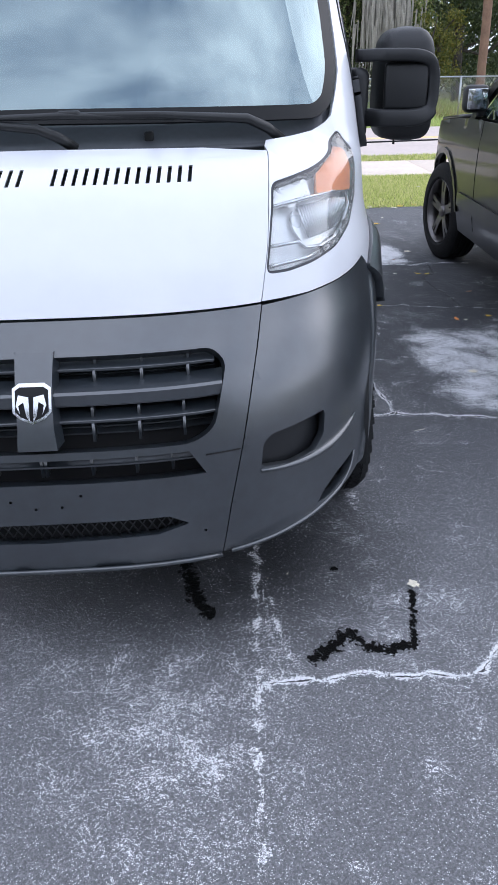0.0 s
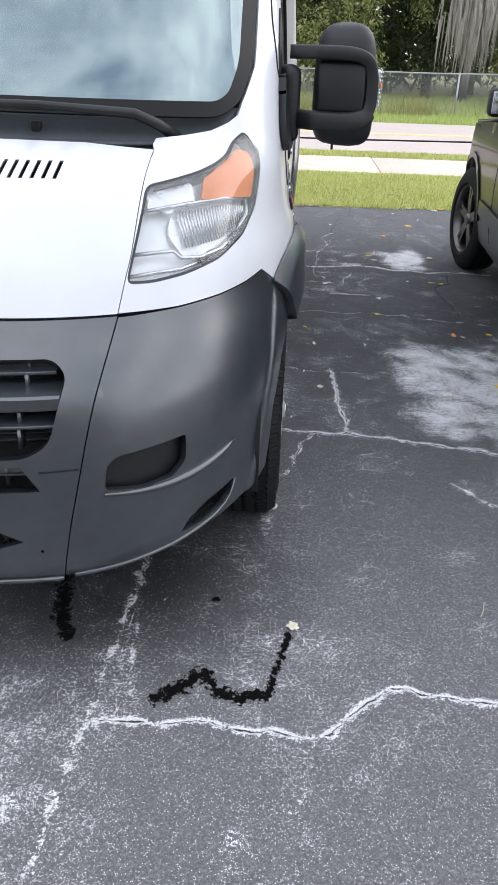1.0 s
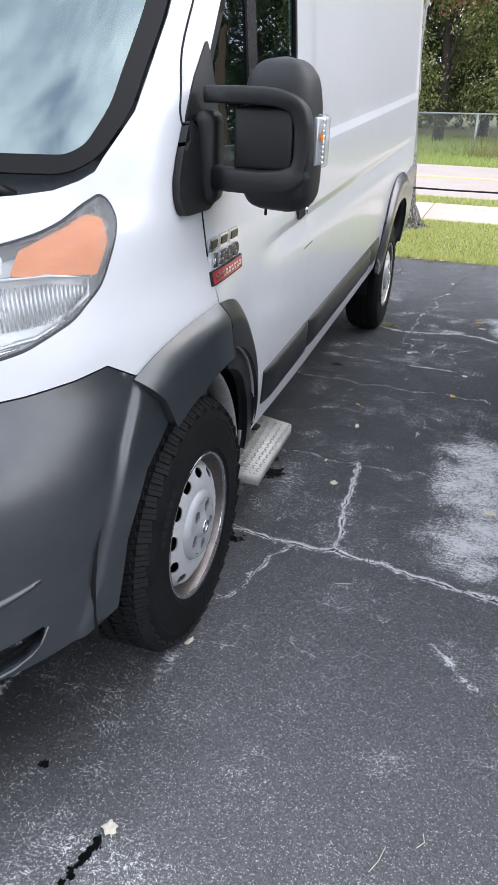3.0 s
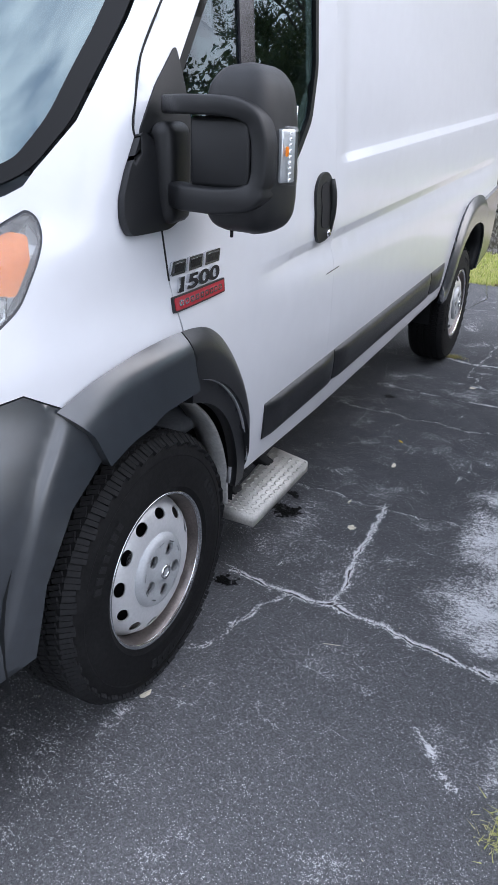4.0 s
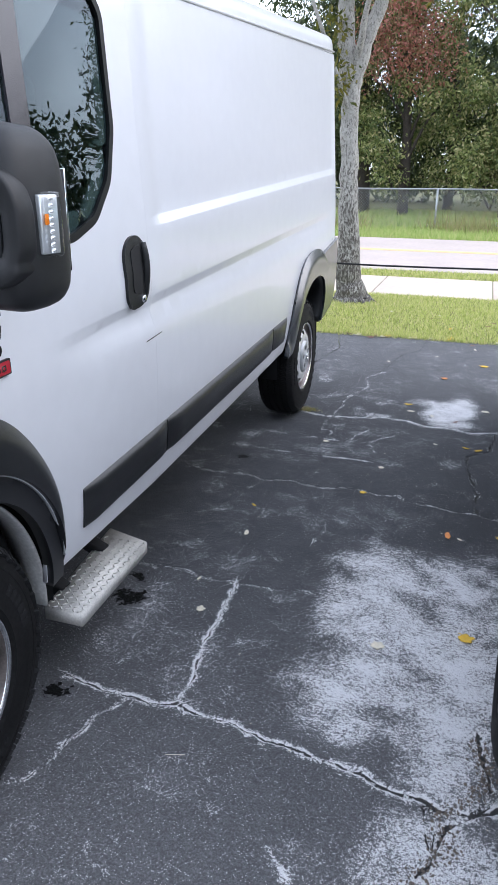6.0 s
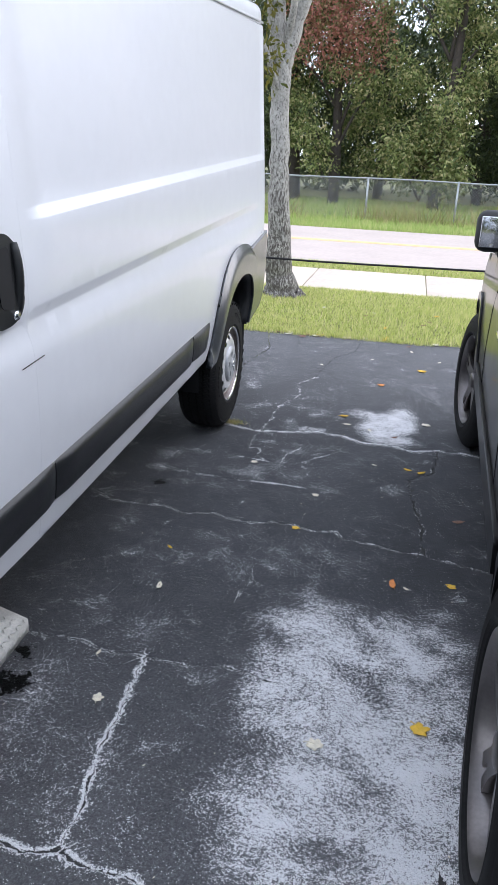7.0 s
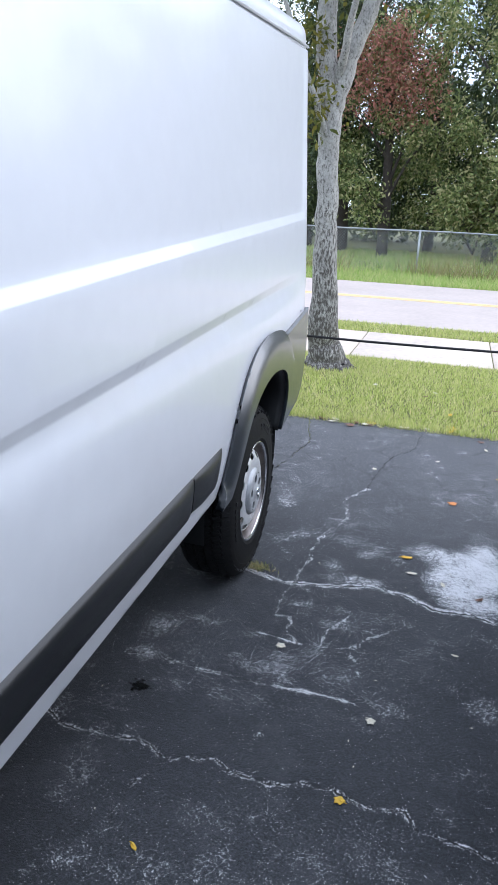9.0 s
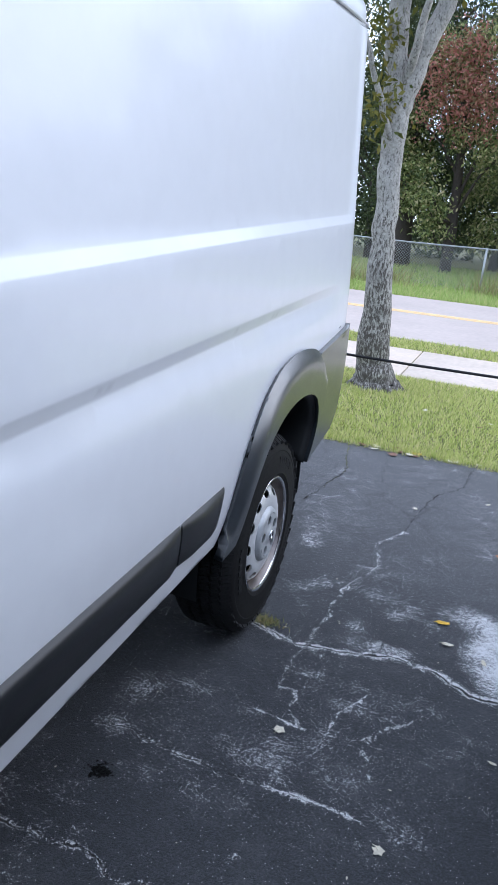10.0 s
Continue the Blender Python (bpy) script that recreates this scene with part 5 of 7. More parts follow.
# ---- ground ----
CRACKS = [
    # width of the open crack, strength of the pale crust beside it, the crust's reach, corners
    (0.0026, 0.95, 0.013, [(0.569, -0.144), (0.624, -0.146), (0.714, -0.146), (0.78, -0.13), (0.844, -0.119), (0.932, -0.143), (1.048, -0.148), (1.162, -0.137), (1.188, -0.093), (1.25, -0.035), (1.316, 0.022), (1.394, 0.016), (1.466, 0.013), (1.511, -0.002), (1.629, 0.002), (1.8, -0.04), (2.3, 0.0)]),
    (0.0008, 0.62, 0.015, [(0.58, 0.6), (0.576, 0.513), (0.569, 0.327), (0.563, 0.185), (0.551, 0.023), (0.553, -0.086), (0.544, -0.159), (0.535, -0.277), (0.52, -0.65), (0.50, -1.1)]),
    (0.0, 0.50, 0.012, [(0.594, 0.269), (0.606, 0.118), (0.623, 0.002), (0.667, -0.112)]),
    (0.0036, 0.86, 0.015, [(0.902, 1.522), (1.014, 1.499), (1.117, 1.486), (1.201, 1.475), (1.283, 1.499), (1.412, 1.476), (1.536, 1.45), (1.652, 1.429), (1.762, 1.418)]),
    (0.0062, 0.92, 0.020, [(1.762, 1.418), (1.842, 1.4), (1.947, 1.366), (2.044, 1.342), (2.137, 1.355), (2.207, 1.405), (2.4, 1.42)]),
    (0.0016, 0.66, 0.012, [(1.127, 1.467), (1.076, 1.384), (1.073, 1.321), (1.051, 1.268), (1.038, 1.169), (1.02, 1.118), (0.95, 1.07), (0.86, 1.02)]),
    (0.0014, 0.45, 0.010, [(1.073, 1.321), (1.03, 1.30), (1.00, 1.31)]),
    (0.0022, 0.92, 0.013, [(1.283, 1.499), (1.285, 1.591), (1.265, 1.704), (1.249, 1.887), (1.247, 2.022), (1.234, 2.203)]),
    (0.0030, 0.62, 0.011, [(0.70, 2.25), (0.862, 2.219), (1.023, 2.231), (1.115, 2.203), (1.234, 2.203), (1.39, 2.198), (1.517, 2.22), (1.651, 2.194)]),
    (0.0012, 0.6, 0.016, [(1.651, 2.194), (1.825, 2.23), (1.985, 2.17), (2.215, 2.166), (2.4, 2.17)]),
    (0.0058, 0.85, 0.030, [(2.143, 1.364), (2.07, 1.292), (2.05, 1.232), (2.035, 1.17), (2.0, 1.11), (1.97, 1.03), (1.95, 0.93)]),
    (0.003, 0.5, 0.015, [(2.01, 1.345), (2.02, 1.28), (2.035, 1.22)]),
    (0.0058, 0.7, 0.030, [(2.143, 1.36), (2.175, 1.44), (2.165, 1.50), (2.149, 1.551), (2.136, 1.638)]),
    (0.0032, 0.62, 0.011, [(0.62, 3.28), (0.695, 3.236), (0.857, 3.226), (0.967, 3.24), (1.041, 3.196), (1.192, 3.233), (1.291, 3.201), (1.411, 3.203), (1.456, 3.23), (1.542, 3.226), (1.645, 3.192), (1.739, 3.215), (1.775, 3.16), (1.911, 3.141), (2.012, 3.114), (2.11, 3.115), (2.29, 3.07), (2.6, 3.0)]),
    (0.0065, 0.45, 0.015, [(2.11, 3.12), (2.10, 3.38), (2.05, 3.67), (2.04, 3.87), (2.17, 4.01), (2.19, 4.29)]),
    (0.0022, 0.50, 0.012, [(0.734, 3.632), (0.812, 3.659), (0.908, 3.642), (1.11, 3.618), (1.274, 3.624)]),
    (0.0012, 0.72, 0.013, [(1.274, 3.624), (1.396, 3.621), (1.515, 3.617)]),
    (0.0050, 0.78, 0.020, [(0.86, 4.42), (0.982, 4.382), (1.153, 4.329), (1.301, 4.355), (1.468, 4.416), (1.643, 4.398), (1.768, 4.313), (1.93, 4.321), (2.063, 4.273), (2.18, 4.33), (2.5, 4.29)]),
    (0.0020, 0.62, 0.011, [(1.195, 4.373), (1.197, 4.62), (1.22, 4.874), (1.302, 5.101), (1.25, 5.342), (1.349, 5.575)]),
    (0.0035, 0.12, 0.010, [(1.349, 5.575), (1.379, 5.91), (1.43, 6.18), (1.56, 6.42), (1.60, 6.9)]),
    (0.0050, 0.05, 0.010, [(0.74, 6.92), (0.86, 6.30), (0.80, 5.88), (0.76, 5.7)]),
    (0.0012, 0.56, 0.008, [(1.195, 4.36), (1.177, 4.278), (1.165, 4.16), (1.176, 4.059)]),
    (0.0012, 0.62, 0.008, [(1.176, 4.059), (1.231, 4.071), (1.24, 3.98), (1.296, 3.89), (1.381, 3.905), (1.481, 3.929), (1.551, 4.02), (1.62, 4.10)]),
    (0.0, 0.52, 0.008, [(1.296, 3.89), (1.22, 3.905), (1.14, 3.912)]),
    (0.0, 0.52, 0.008, [(1.381, 3.905), (1.387, 4.025), (1.44, 4.12)]), (0.0, 0.52, 0.008, [(1.481, 3.929), (1.522, 3.819), (1.545, 3.747)]),
    (0.0012, 0.5, 0.009, [(1.44, 2.62), (1.47, 2.72), (1.46, 2.80)]), (0.0012, 0.35, 0.009, [(1.02, 2.9), (1.0, 3.05), (1.05, 3.19)]), (0.0, 0.35, 0.009, [(1.30, 3.23), (1.27, 3.33), (1.29, 3.42)]), (0.0012, 0.35, 0.009, [(2.35, 4.9), (2.2, 5.2), (2.25, 5.6), (2.5, 5.9)]),
    (0.0, 0.5, 0.010, [(0.92, 0.86), (0.96, 0.88), (1.11, 0.90)]),
    (0.0, 0.35, 0.009, [(1.25, 1.02), (1.28, 0.95), (1.43, 0.91)]), (0.0, 0.35, 0.009, [(1.02, 1.62), (1.08, 1.72), (1.10, 1.82)]),
    (0.0, 0.62, 0.016, [(1.70, 1.08), (1.74, 1.04), (1.80, 0.97)]), (0.0, 0.35, 0.010, [(1.52, 1.32), (1.56, 1.38)]),
]
BLOOM = [
    # pale patches: centre, radii, strength
    (1.70, 2.50, 0.16, 0.20, 0.50), (1.90, 2.52, 0.22, 0.14, 0.46), (2.12, 2.48, 0.16, 0.20, 0.48), (1.72, 2.15, 0.17, 0.20, 0.62), (1.92, 2.30, 0.28, 0.16, 0.42), (1.90, 2.02, 0.22, 0.16, 0.56), (2.14, 2.02, 0.15, 0.26, 0.58), (1.80, 1.78, 0.14, 0.14, 0.66), (1.72, 1.60, 0.10, 0.10, 0.64), (1.80, 1.56, 0.09, 0.07, 0.55), (2.03, 1.62, 0.11, 0.15, 0.74), (2.14, 1.78, 0.14, 0.22, 0.66), (2.07, 1.43, 0.12, 0.08, 0.66),
    (1.95, 1.75, 0.35, 0.32, 0.28), (1.95, 2.25, 0.42, 0.42, 0.25), (1.62, 1.72, 0.10, 0.10, 0.42),
    (1.98, 1.22, 0.10, 0.10, 0.60), (2.12, 1.20, 0.12, 0.14, 0.66), (2.08, 1.02, 0.16, 0.20, 0.6), (2.22, 0.75, 0.2, 0.3, 0.5), (1.90, 1.10, 0.06, 0.10, 0.45),
    (1.85, 4.62, 0.12, 0.24, 0.88), (1.98, 4.74, 0.10, 0.32, 0.92), (1.74, 4.84, 0.10, 0.10, 0.55), (1.96, 4.40, 0.14, 0.08, 0.66), (1.44, 4.44, 0.14, 0.05, 0.55), (1.33, 4.56, 0.05, 0.06, 0.45), (1.45, 4.71, 0.05, 0.06, 0.40), (0.95, 5.25, 0.07, 0.12, 0.45), (1.35, 5.1, 0.3, 0.3, 0.18), (1.0, 5.55, 0.18, 0.15, 0.25),
    (0.40, -0.25, 0.20, 0.34, 0.25), (0.30, -0.55, 0.28, 0.28, 0.20), (0.56, 0.06, 0.09, 0.24, 0.36), (0.95, 0.10, 0.34, 0.22, 0.26), (0.05, -0.1, 0.3, 0.35, 0.22), (0.95, 0.765, 0.03, 0.07, 0.75), (1.0, 0.6, 0.12, 0.2, 0.14),
    (0.95, 1.78, 0.10, 0.22, 0.36), (1.0, 2.05, 0.14, 0.16, 0.30), (1.18, 2.32, 0.10, 0.12, 0.34), (1.22, 1.62, 0.05, 0.10, 0.40), (0.80, 3.66, 0.07, 0.05, 0.42), (1.24, 3.72, 0.12, 0.08, 0.18), (0.78, 3.85, 0.08, 0.10, 0.35),
    (0.9, -1.1, 2.6, 1.75, 0.10), (1.3, 0.3, 1.0, 0.8, 0.06), (1.4, 2.9, 0.35, 0.25, 0.16), (1.5, 3.9, 0.3, 0.4, 0.18), (2.3, 5.5, 0.4, 0.4, 0.2), (1.1, 3.75, 0.4, 0.2, 0.15), (1.75, 3.0, 0.2, 0.2, 0.2),
]
WET = [
    # oil and water: centre line and half width
    ([(0.325, 0.46), (0.329, 0.40), (0.363, 0.293), (0.374, 0.212), (0.41, 0.141)], 0.019),
    ([(0.713, -0.061), (0.769, -0.014), (0.816, 0.030)], 0.019), ([(0.816, 0.030), (0.84, 0.005), (0.886, -0.034), (0.913, -0.044), (0.994, -0.022)], 0.015),
    ([(0.994, -0.02), (1.009, 0.055), (1.025, 0.132), (1.041, 0.21)], 0.0085),
    ([(0.818, 0.336), (0.824, 0.34)], 0.009), ([(0.895, 1.44), (0.925, 1.445)], 0.022), ([(0.85, 2.13), (0.87, 2.12)], 0.022), ([(0.86, 1.99), (0.90, 1.96), (0.92, 2.0)], 0.028), ([(0.845, 3.48), (0.865, 3.475)], 0.022),
]


def axis(lo, hi, fine_lo, fine_hi, step, coarse):
    a = list(np.arange(lo, fine_lo, coarse)) + list(np.arange(fine_lo, fine_hi, step)) + list(np.arange(fine_hi, hi, coarse)) + [hi]
    return np.array(a)


def jagged(points, amount, step, rng):
    """A broken line through points with small random offsets."""
    out = []
    for (x1, y1), (x2, y2) in zip(points, points[1:]):
        n = max(1, int(math.hypot(x2 - x1, y2 - y1) / step))
        for k in range(n):
            t = k / n
            j = amount if k else amount * 0.3
            out.append((x1 + (x2 - x1) * t + rng.uniform(-j, j), y1 + (y2 - y1) * t + rng.uniform(-j, j)))
    return out + [points[-1]]


def seg_dist(px, py, pts):
    """Distance to the line through pts, positive on its left."""
    best, side = np.full(px.shape, 9.0), np.ones(px.shape)
    for (x1, y1), (x2, y2) in zip(pts, pts[1:]):
        dx, dy = x2 - x1, y2 - y1
        t = np.clip(((px - x1) * dx + (py - y1) * dy) / (dx * dx + dy * dy + 1e-9), 0, 1)
        d = np.hypot(px - x1 - t * dx, py - y1 - t * dy)
        hit = d < best
        best = np.where(hit, d, best)
        side = np.where(hit, np.sign(dx * (py - y1) - dy * (px - x1)), side)
    return best, side


rng = random.Random(5)
LINES = [(w, s, b, jagged(p, 0.010, 0.034, rng)) for w, s, b, p in CRACKS]
GRASS_Y = 6.93
xs, ys = axis(-8, 9.5, -0.35, 2.75, 0.0085, 0.5), axis(-9, GRASS_Y, -0.9, 6.9, 0.0095, 0.5)
X, Y = np.meshgrid(xs, ys)
bloom, oil = np.zeros(X.shape), np.full(X.shape, -1.0)
gap, side, crust, cleft, reach = np.full(X.shape, 0.3), np.full(X.shape, 0.3), np.zeros(X.shape), np.zeros(X.shape), np.full(X.shape, 0.01)


def near(pts, margin):
    """The part of the grid that lies within the margin of the points."""
    px, py = [q[0] for q in pts], [q[1] for q in pts]
    i0, i1 = np.searchsorted(xs, [min(px) - margin, max(px) + margin])
    j0, j1 = np.searchsorted(ys, [min(py) - margin, max(py) + margin])
    return np.s_[j0:j1, i0:i1]


for w, s, b, p in LINES:
    k = near(p, 0.16)
    d, sg = seg_dist(X[k], Y[k], p)
    hit = d < gap[k]
    for field, value in ((side, d * sg), (crust, s), (cleft, w), (reach, b), (gap, d)):
        field[k] = np.where(hit, value, field[k])
for cx, cy, rx, ry, s in BLOOM:
    q = np.sqrt(((X - cx) / rx) ** 2 + ((Y - cy) / ry) ** 2)
    bloom = 1 - (1 - bloom) * (1 - s * np.clip(1.45 - q, 0, 1) ** 0.9)
for p, r in WET:
    p = jagged(p, 0.008, 0.02, rng)
    k = near(p, 0.3)
    oil[k] = np.maximum(oil[k], np.clip(1.0 - seg_dist(X[k], Y[k], p)[0] / r, -1, 1))
# shade under the bumper painted into the asphalt, together with wet ground from drips
damp_shade = np.clip(1.35 - np.sqrt(((X - 0.45) / 0.55) ** 2 + ((Y - 0.45) / 0.48) ** 2), 0, 1)
bloom *= 1 - 0.6 * damp_shade
Z = 0.002 * np.sin(X * 1.3 + 0.5) * np.sin(Y * 0.9) - 0.006 * np.clip(1 - gap / (cleft * 1.5 + 0.004), 0, 1) * np.minimum(1, cleft / 0.005)
nx, ny = len(xs), len(ys)
verts = np.stack([X.ravel(), Y.ravel(), Z.ravel()], -1)
idx = np.arange(nx * ny).reshape(ny, nx)
quads = np.stack([idx[:-1, :-1], idx[:-1, 1:], idx[1:, 1:], idx[1:, :-1]], -1).reshape(-1, 4)
me = bpy.data.meshes.new("driveway")
me.vertices.add(len(verts))
me.vertices.foreach_set("co", verts.ravel().astype(np.float32))
me.loops.add(quads.size)
me.loops.foreach_set("vertex_index", quads.ravel().astype(np.int32))
me.polygons.add(len(quads))
me.polygons.foreach_set("loop_start", np.arange(0, quads.size, 4, dtype=np.int32))
me.polygons.foreach_set("loop_total", np.full(len(quads), 4, dtype=np.int32))
me.update()
for nm, arr in (("bloom", bloom), ("oil", oil), ("gap", gap), ("side", side), ("crust", crust), ("cleft", cleft), ("reach", reach), ("damp_shade", damp_shade)):
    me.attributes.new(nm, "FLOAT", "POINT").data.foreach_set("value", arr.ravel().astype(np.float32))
driveway = new("driveway", me)
tagged(driveway, "worn black asphalt driveway with pale cracks and oil drips", "driveway", kind="structure")

asphalt = bpy.data.materials.new("asphalt")
asphalt.use_nodes = True
n, l = asphalt.node_tree.nodes, asphalt.node_tree.links
p = n["Principled BSDF"]
tc = n.new("ShaderNodeTexCoord")


def tex(scale, detail=4.0, rough=0.6, kind="ShaderNodeTexNoise"):
    t = n.new(kind)
    t.inputs["Scale"].default_value = scale
    if kind == "ShaderNodeTexNoise":
        t.inputs["Detail"].default_value, t.inputs["Roughness"].default_value = detail, rough
    l.new(tc.outputs["Object"], t.inputs["Vector"])
    return t


def math_node(op, a, b=None, c=None, clamp=False):
    m = n.new("ShaderNodeMath")
    m.operation, m.use_clamp = op, clamp
    for k, v in enumerate((a, b, c)):
        if v is None:
            continue
        if isinstance(v, (int, float)):
            m.inputs[k].default_value = v
        else:
            l.new(v, m.inputs[k])
    return m.outputs[0]


def total(*terms):
    """The sum of (socket, factor, offset) terms."""
    out = 0.0
    for s, f, o in terms:
        out = math_node("ADD", math_node("MULTIPLY_ADD", s, f, o), out)
    return out


def blend(fac, a, b):
    m = n.new("ShaderNodeMixRGB")
    if isinstance(fac, float):
        m.inputs["Fac"].default_value = fac
    else:
        l.new(fac, m.inputs["Fac"])
    for k, v in (("Color1", a), ("Color2", b)):
        if isinstance(v, tuple):
            m.inputs[k].default_value = (*v, 1)
        else:
            l.new(v, m.inputs[k])
    return m.outputs[0]


def attr(name):
    a = n.new("ShaderNodeAttribute")
    a.attribute_name = name
    return a.outputs["Fac"]


broad, patchy, soft = tex(1.1, 5).outputs["Fac"], tex(9, 6).outputs["Fac"], tex(4.2, 9, 0.78)
blot, pits, grit = tex(60, 3).outputs["Fac"], tex(130, 3, 0.7).outputs["Fac"], tex(330, 2, 0.7).outputs["Fac"]
bends, breaks = tex(34, 3).outputs["Fac"], tex(17, 3).outputs["Fac"]
stones = tex(300, kind="ShaderNodeTexVoronoi")
tone = n.new("ShaderNodeSeparateColor")
l.new(stones.outputs["Color"], tone.inputs[0])
tone = tone.outputs[0]
b_at, o_at, damp_shade_at = attr("bloom"), attr("oil"), attr("damp_shade")
# faint pale smears everywhere
smear = tex(2.6, 8, 0.72).outputs["Fac"]
b_at = math_node("MAXIMUM", b_at, math_node("MINIMUM", math_node("MULTIPLY_ADD", smear, 3.0, -1.45, True), 0.30))
# the sealed coat is worn grey near the street end and black further in
sep = n.new("ShaderNodeSeparateXYZ")
l.new(tc.outputs["Object"], sep.inputs[0])
worn = n.new("ShaderNodeMapRange")
worn.interpolation_type = "SMOOTHSTEP"
worn.inputs["From Min"].default_value, worn.inputs["From Max"].default_value = 3.1, -0.2
l.new(math_node("MULTIPLY_ADD", patchy, 0.8, math_node("ADD", sep.outputs["Y"], -0.4)), worn.inputs["Value"])
far = n.new("ShaderNodeMapRange")
far.interpolation_type = "SMOOTHSTEP"
far.inputs["From Min"].default_value, far.inputs["From Max"].default_value, far.inputs["To Max"].default_value = 3.9, 6.3, 0.62
l.new(sep.outputs["Y"], far.inputs["Value"])
worn = math_node("MULTIPLY", math_node("MAXIMUM", worn.outputs[0], far.outputs[0]), math_node("MULTIPLY_ADD", damp_shade_at, -0.85, 1.0))
base = blend(math_node("MULTIPLY_ADD", broad, 2.4, -0.75, True), (0.031, 0.0335, 0.039), (0.066, 0.0695, 0.077))
base = blend(math_node("MULTIPLY", worn, 0.9), base, (0.172, 0.173, 0.180))
# each stone of the aggregate has its own tone, with pits between
lit = math_node("MULTIPLY", math_node("MULTIPLY_ADD", math_node("MULTIPLY", tone, tone), 0.8, 0.74), math_node("MULTIPLY_ADD", pits, 1.2, 0.40))
scaled = n.new("ShaderNodeVectorMath")
scaled.operation = "SCALE"
l.new(base, scaled.inputs[0])
l.new(math_node("MULTIPLY", math_node("MAXIMUM", lit, 0.25), math_node("MULTIPLY_ADD", damp_shade_at, -0.5, 1.0)), scaled.inputs["Scale"])
base = scaled.outputs[0]
# soft grey smears and a fine net of old cracks near the lawn
base = blend(math_node("MULTIPLY", math_node("MULTIPLY_ADD", soft.outputs["Fac"], 4.5, -2.25, True), 0.24), base, (0.18, 0.185, 0.197))
bend = n.new("ShaderNodeMixRGB")
bend.inputs["Fac"].default_value = 0.12
l.new(tc.outputs["Object"], bend.inputs["Color1"])
l.new(soft.outputs["Color"], bend.inputs["Color2"])
net = n.new("ShaderNodeTexVoronoi")
net.feature = "DISTANCE_TO_EDGE"
net.inputs["Scale"].default_value = 4.5
l.new(bend.outputs[0], net.inputs["Vector"])
line = math_node("MULTIPLY_ADD", net.outputs["Distance"], -55.0, 1.0, True)
line = math_node("MULTIPLY", line, math_node("MULTIPLY_ADD", math_node("MULTIPLY", far.outputs[0], patchy), 5.0, -0.6, True))
base = blend(math_node("MULTIPLY", line, 0.7), base, (0.014, 0.014, 0.015))
# scattered pale stones
rare = math_node("MULTIPLY_ADD", math_node("ADD", worn, math_node("MULTIPLY", b_at, 0.8)), -0.085, 0.988)
dots = math_node("MULTIPLY", math_node("LESS_THAN", stones.outputs["Distance"], 0.40), math_node("GREATER_THAN", tone, rare))
base = blend(math_node("MULTIPLY", dots, 0.95), base, (0.68, 0.68, 0.69))
# mineral bloom settles between the stones and leaves their tops dark
haze = math_node("MULTIPLY_ADD", math_node("MULTIPLY", b_at, patchy), 0.40, -0.03, True)
base = blend(haze, base, (0.36, 0.365, 0.385))
mask = total((b_at, 1.1, -0.82), (stones.outputs["Distance"], 0.5, -0.20), (grit, 2.0, -1.0), (pits, 2.0, -1.0), (blot, 1.1, -0.55), (patchy, 1.5, -0.75))
mask = math_node("MULTIPLY", math_node("MULTIPLY_ADD", mask, 3.8, 0.5, True), math_node("MULTIPLY_ADD", b_at, 4.0, -0.1, True))
base = blend(math_node("MULTIPLY", mask, 0.92), base, blend(math_node("MULTIPLY_ADD", grit, 3.0, -1.0, True), (0.66, 0.67, 0.70), (0.95, 0.95, 0.96)))
# cracks: a crisp pale crust with a broken dark cleft inside
d_at = math_node("ABSOLUTE", total((attr("side"), 1.0, 0.0), (bends, 0.024, -0.012), (pits, 0.013, -0.0065), (grit, 0.006, -0.003)))
guard = math_node("MULTIPLY_ADD", attr("gap"), -40.0, 2.2, True)
fall = math_node("SUBTRACT", 1.0, math_node("DIVIDE", d_at, math_node("MULTIPLY", attr("reach"), 1.9)))
cm = total((math_node("MULTIPLY", math_node("MAXIMUM", fall, 0.0), attr("crust")), 1.10, -0.66), (grit, 1.1, -0.55), (pits, 1.7, -0.85), (breaks, 1.8, -0.9))
cm = math_node("MULTIPLY", math_node("MULTIPLY_ADD", cm, 6.0, 0.5, True), math_node("MULTIPLY", guard, math_node("MULTIPLY_ADD", fall, 8.0, 0.0, True)))
base = blend(math_node("MULTIPLY", cm, 0.92), base, blend(math_node("MULTIPLY_ADD", grit, 3.0, -1.0, True), (0.66, 0.67, 0.69), (0.96, 0.96, 0.96)))
wide = math_node("MULTIPLY", attr("cleft"), math_node("MULTIPLY_ADD", breaks, 6.0, -2.3))
slot = math_node("MULTIPLY", math_node("MULTIPLY", math_node("SUBTRACT", wide, d_at), 900.0, None, True), guard)
base = blend(math_node("MULTIPLY", slot, 0.95), base, (0.006, 0.006, 0.006))
oilm = math_node("MULTIPLY_ADD", total((o_at, 1.0, 0.12), (bends, 3.2, -1.6), (blot, 4.4, -2.2), (pits, 2.4, -1.2)), 9.0, 0.0, True)
oilm = math_node("MULTIPLY", oilm, math_node("MULTIPLY_ADD", o_at, 3.0, 3.0, True))
base = blend(oilm, base, (0.003, 0.003, 0.003))
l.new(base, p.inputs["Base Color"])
rg = n.new("ShaderNodeMix")
l.new(oilm, rg.inputs[0])
l.new(math_node("MULTIPLY_ADD", broad, 0.2, 0.58), rg.inputs[2])
rg.inputs[3].default_value = 0.5
l.new(rg.outputs[0], p.inputs["Roughness"])
l.new(math_node("MULTIPLY_ADD", oilm, -0.3, 0.35), p.inputs["Specular IOR Level"])
